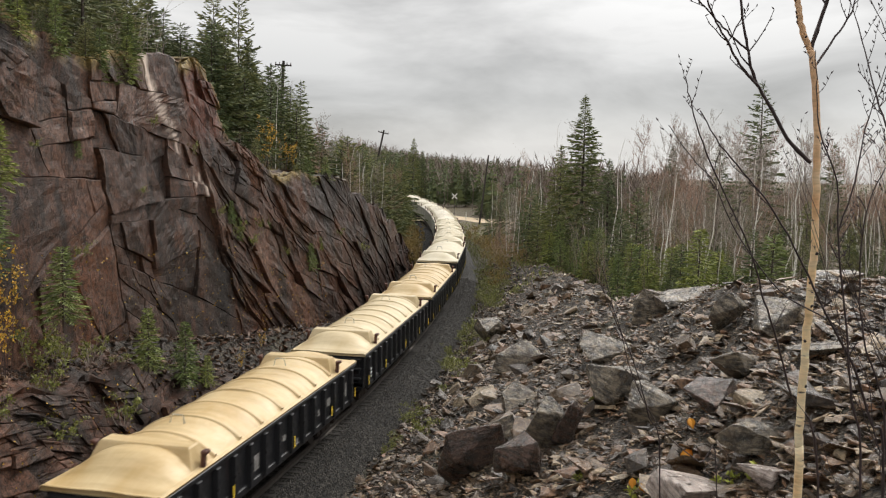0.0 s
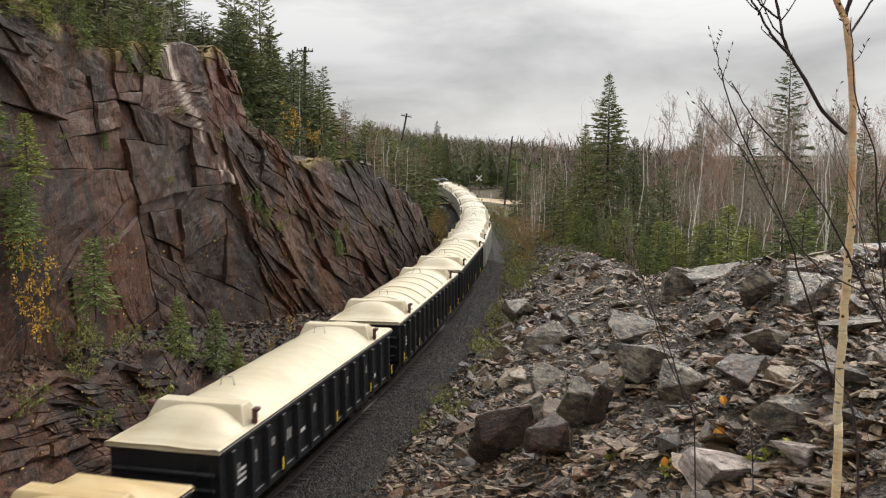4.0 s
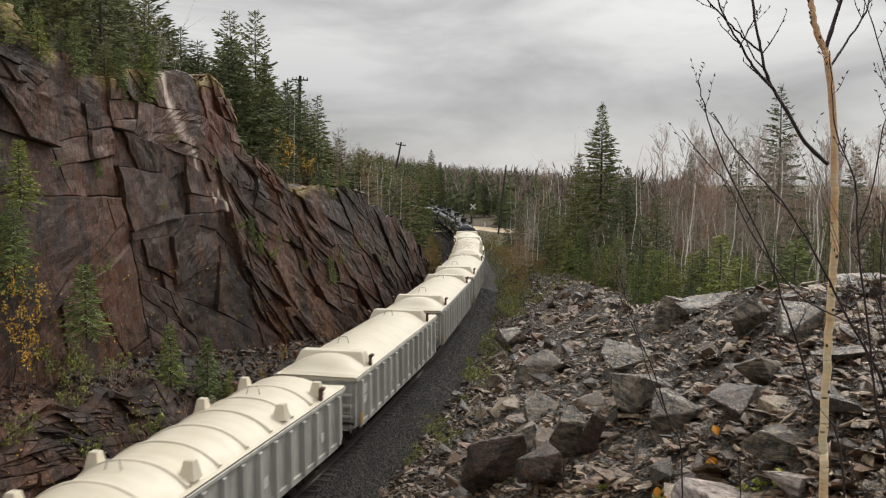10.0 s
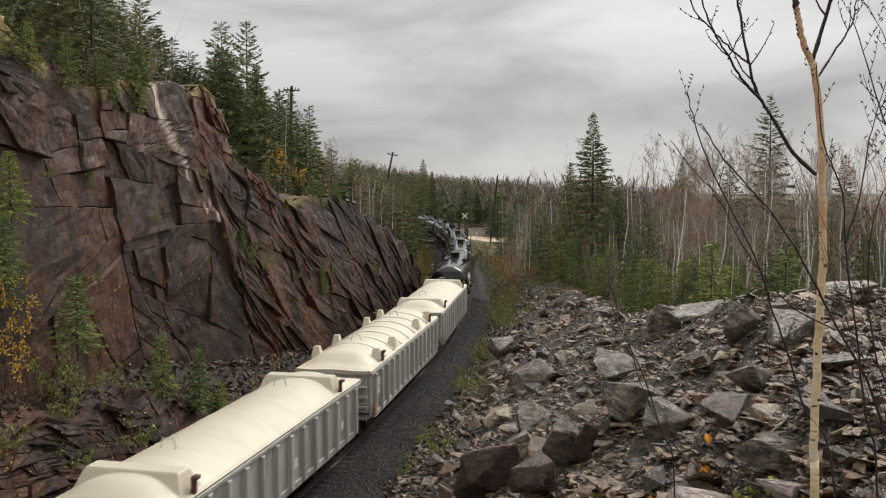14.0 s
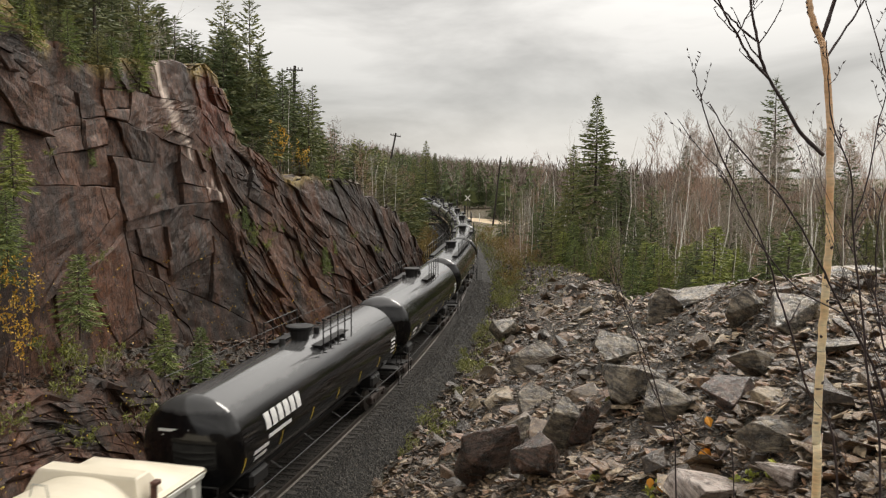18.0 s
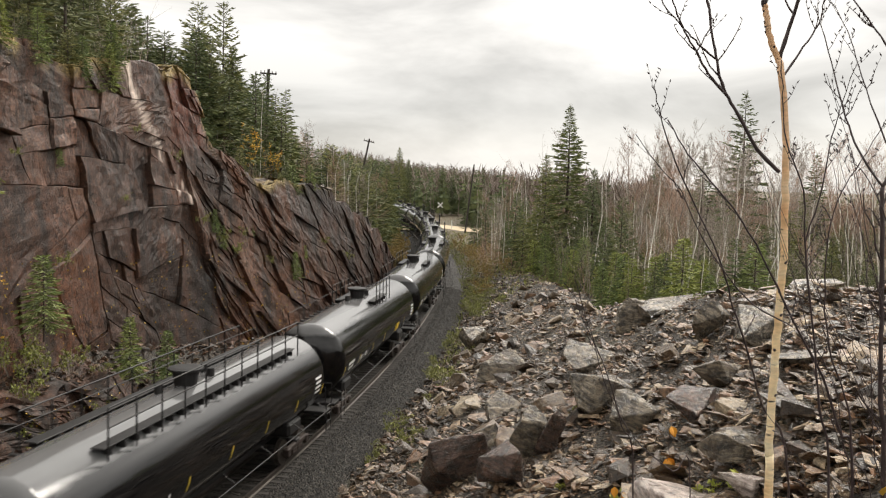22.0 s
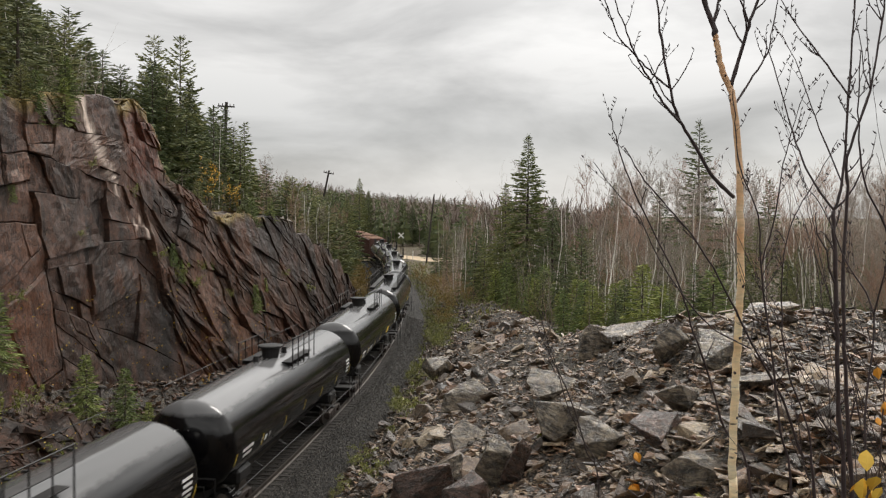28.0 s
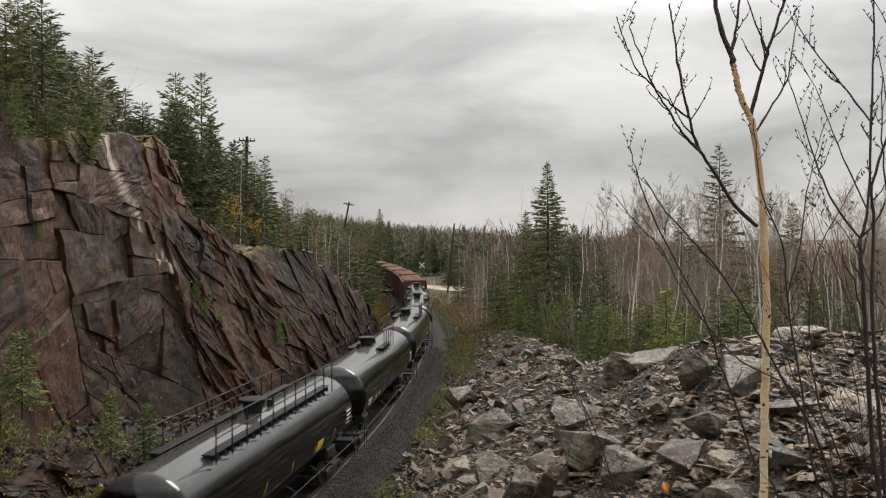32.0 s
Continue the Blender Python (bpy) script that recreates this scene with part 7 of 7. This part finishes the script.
shoot(shrub, "branch", [(1.50, 3.09, 10.00), (1.54, 3.07, 10.19), (1.55, 3.04, 10.38), (1.58, 3.02, 10.54), (1.60, 2.99, 10.64)], 0.0041, 0.0014, DARKTWIG, root=False, twigs=9)
shoot(shrub, "branch", [(1.58, 2.79, 9.19), (1.54, 2.78, 9.46), (1.45, 2.76, 9.68), (1.41, 2.74, 9.97), (1.43, 2.73, 10.16), (1.49, 2.71, 10.29), (1.56, 2.69, 10.44)], 0.0048, 0.0014, DARKTWIG, root=False, twigs=9)
shoot(shrub, "branch", [(1.66, 2.59, 9.18), (1.65, 2.63, 9.54), (1.69, 2.67, 9.87), (1.62, 2.71, 10.03), (1.54, 2.75, 10.23), (1.50, 2.79, 10.29)], 0.0054, 0.0014, DARKTWIG, root=False, twigs=9)
shoot(shrub, "branch", [(1.77, 2.59, 9.25), (1.72, 2.57, 9.73), (1.66, 2.55, 10.11), (1.56, 2.53, 10.30), (1.52, 2.51, 10.51), (1.51, 2.49, 10.69)], 0.0068, 0.0020, DARKTWIG, root=False, twigs=9)
shoot(shrub, "branch", [(1.64, 2.59, 9.88), (1.65, 2.54, 10.04), (1.67, 2.49, 10.20)], 0.0041, 0.0020, DARKTWIG, root=False, twigs=9)
shoot(thing("bare_sapling", "slender dark leafless sapling on the near bank", "sapling", "bare saplings"), "stem", [(1.85, 3.29, 9.00), (1.77, 3.27, 9.24), (1.67, 3.24, 9.47), (1.55, 3.22, 9.66), (1.43, 3.19, 9.86), (1.30, 3.17, 10.06), (1.18, 3.14, 10.19), (1.06, 3.12, 10.31), (0.97, 3.09, 10.43)], 0.0061, 0.0020, DARKTWIG, root=True, twigs=6)
shoot(thing("bare_sapling", "slender dark leafless sapling on the near bank", "sapling", "bare saplings"), "stem", [(1.73, 3.59, 8.90), (1.58, 3.56, 9.26), (1.49, 3.52, 9.49), (1.40, 3.48, 9.69), (1.31, 3.44, 9.91), (1.16, 3.40, 10.17), (1.06, 3.37, 10.36), (1.01, 3.33, 10.47), (0.97, 3.29, 10.57)], 0.0054, 0.0017, DARKTWIG, root=True, twigs=6)
shoot(thing("bare_sapling", "slender dark leafless sapling on the near bank", "sapling", "bare saplings"), "stem", [(1.57, 4.39, 8.62), (1.45, 4.33, 8.70), (1.22, 4.26, 8.90), (1.05, 4.19, 9.18), (0.96, 4.13, 9.43), (0.89, 4.06, 9.60), (0.83, 3.99, 9.75)], 0.0034, 0.0014, DARKTWIG, root=True, twigs=6)
shoot(thing("bare_sapling", "slender dark leafless sapling on the near bank", "sapling", "bare saplings"), "stem", [(1.21, 4.19, 8.69), (1.12, 4.12, 9.00), (1.01, 4.04, 9.30), (0.91, 3.97, 9.48), (0.81, 3.89, 9.67)], 0.0041, 0.0014, DARKTWIG, root=True, twigs=6)
shoot(shrub, "branch", [(1.52, 3.19, 9.67), (1.32, 3.15, 9.78), (1.13, 3.11, 10.00), (1.03, 3.07, 10.17), (0.93, 3.03, 10.26), (0.83, 2.99, 10.37)], 0.0041, 0.0014, DARKTWIG, twigs=6)
for k in range(30):         # thin crossing whips
    x, y, z = rng.uniform(1.75, 2.5), rng.uniform(2.7, 3.5), rng.uniform(8.7, 9.1)
    way = rng.choice((-1, -1, -1, 1)) * rng.uniform(.3, .7)
    rise_to = rng.uniform(.7, 1.9)
    bends = [(round(x + way * f + rng.uniform(-.03, .03), 3), round(y + rng.uniform(-.03, .03), 3), round(z + rise_to * f, 3)) for f in (0, .3, .6, .85, 1)]
    shoot(shrub, "branch", bends, rng.uniform(.002, .0036), .001, DARKTWIG, root=True, n=5, twigs=3)


def leaves_at(name, label, x, y, z, n, spread, size, material, seed):
    """A few broad leaves hanging on a thin stalk."""
    r = np.random.default_rng(seed)
    ob = thing(name, label, "leaves")
    g = height(x, y)
    part("stalk", Mesh().tube([(x + .05, y, g - .05), (x - .02, y, (g + z) / 2), (x, y, z + spread[2])], [.006, .005, .002], 5), DARKTWIG, ob)
    for k in range(n):
        c = np.array([x, y, z]) + r.normal(0, 1, 3) * np.array(spread)
        m = Mesh()
        rim = [(0, 0, 0), (.30, .06, -.25), (.36, .10, -.55), (.16, .06, -.85), (0, 0, -1.05), (-.16, .06, -.85), (-.36, .10, -.55), (-.30, .06, -.25)]
        mid = [(0, -.04, -.35), (0, -.04, -.7)]
        e = Euler((r.uniform(-.7, .7), r.uniform(-.5, .5), r.uniform(-1.2, 1.2))).to_matrix()
        k_ = size * r.uniform(.75, 1.25)
        m.add([e @ Vector(p) * k_ + Vector(c) for p in rim + mid], [(0, 1, 8), (1, 2, 9, 8), (2, 3, 9), (3, 4, 9), (4, 5, 9), (5, 6, 9), (6, 7, 8, 9), (7, 0, 8)])
        part("leaf", m, material, ob)


leaves_at("orange_leaf_sprig", "sprig with bright orange leaves in the rubble", 4.85, 15.2, 5.15, 3, (.07, .03, .05), .24, ORANGELEAF, 1)
leaves_at("orange_leaf_sprig", "sprig with a bright orange leaf in the rubble", 4.93, 15.4, 5.72, 2, (.03, .03, .03), .20, ORANGELEAF, 2)
leaves_at("orange_leaf_sprig", "low sprig with orange leaves in the rubble", 3.75, 14.6, 4.75, 2, (.06, .03, .03), .18, ORANGELEAF, 3)
leaves_at("yellow_leaf_sprig", "sprig with yellow leaves beside the bare shrub", 1.53, 2.40, 9.42, 9, (.02, .02, .05), .055, YELLOWLEAF, 4)
leaves_at("orange_leaf_sprig", "sprig with small orange leaves beside the bare shrub", 1.58, 2.42, 9.66, 5, (.02, .02, .05), .032, ORANGELEAF, 5)

# ---- ties under the rails, the nearest first ----
TIE_ME = Mesh().box((0, 0, 0), (2.6, .23, .18), .012).data("tie", TIE)
for i in range(290):
    s = -12 + i * .53
    x, y, h = on_track(s)
    part("tie", TIE_ME, parent=track, at=pose(float(x), float(y), -.275 + .006 * math.sin(i * 7.1), 0, 0, -math.degrees(math.atan(float(h))) + .5 * math.sin(i * 3.3)))
rest = Mesh()
for i in range(900):
    s = 142 + i * .53
    x, y, h = on_track(s)
    rest.box((float(x), float(y), -.275), (2.6, .23, .18), 0, Euler((0, 0, -math.atan(float(h)))).to_matrix())
tagged(part("far_ties", rest, TIE, track), kind="stuff")


def motions():
    """The train rolls past at about forty kilometres an hour."""
    for car, s, pitch in TRAIN:
        walk(car, [(t, car_pose(s + pitch / 2 - run(t), pitch * .34)) for t in range(33)])


motions()
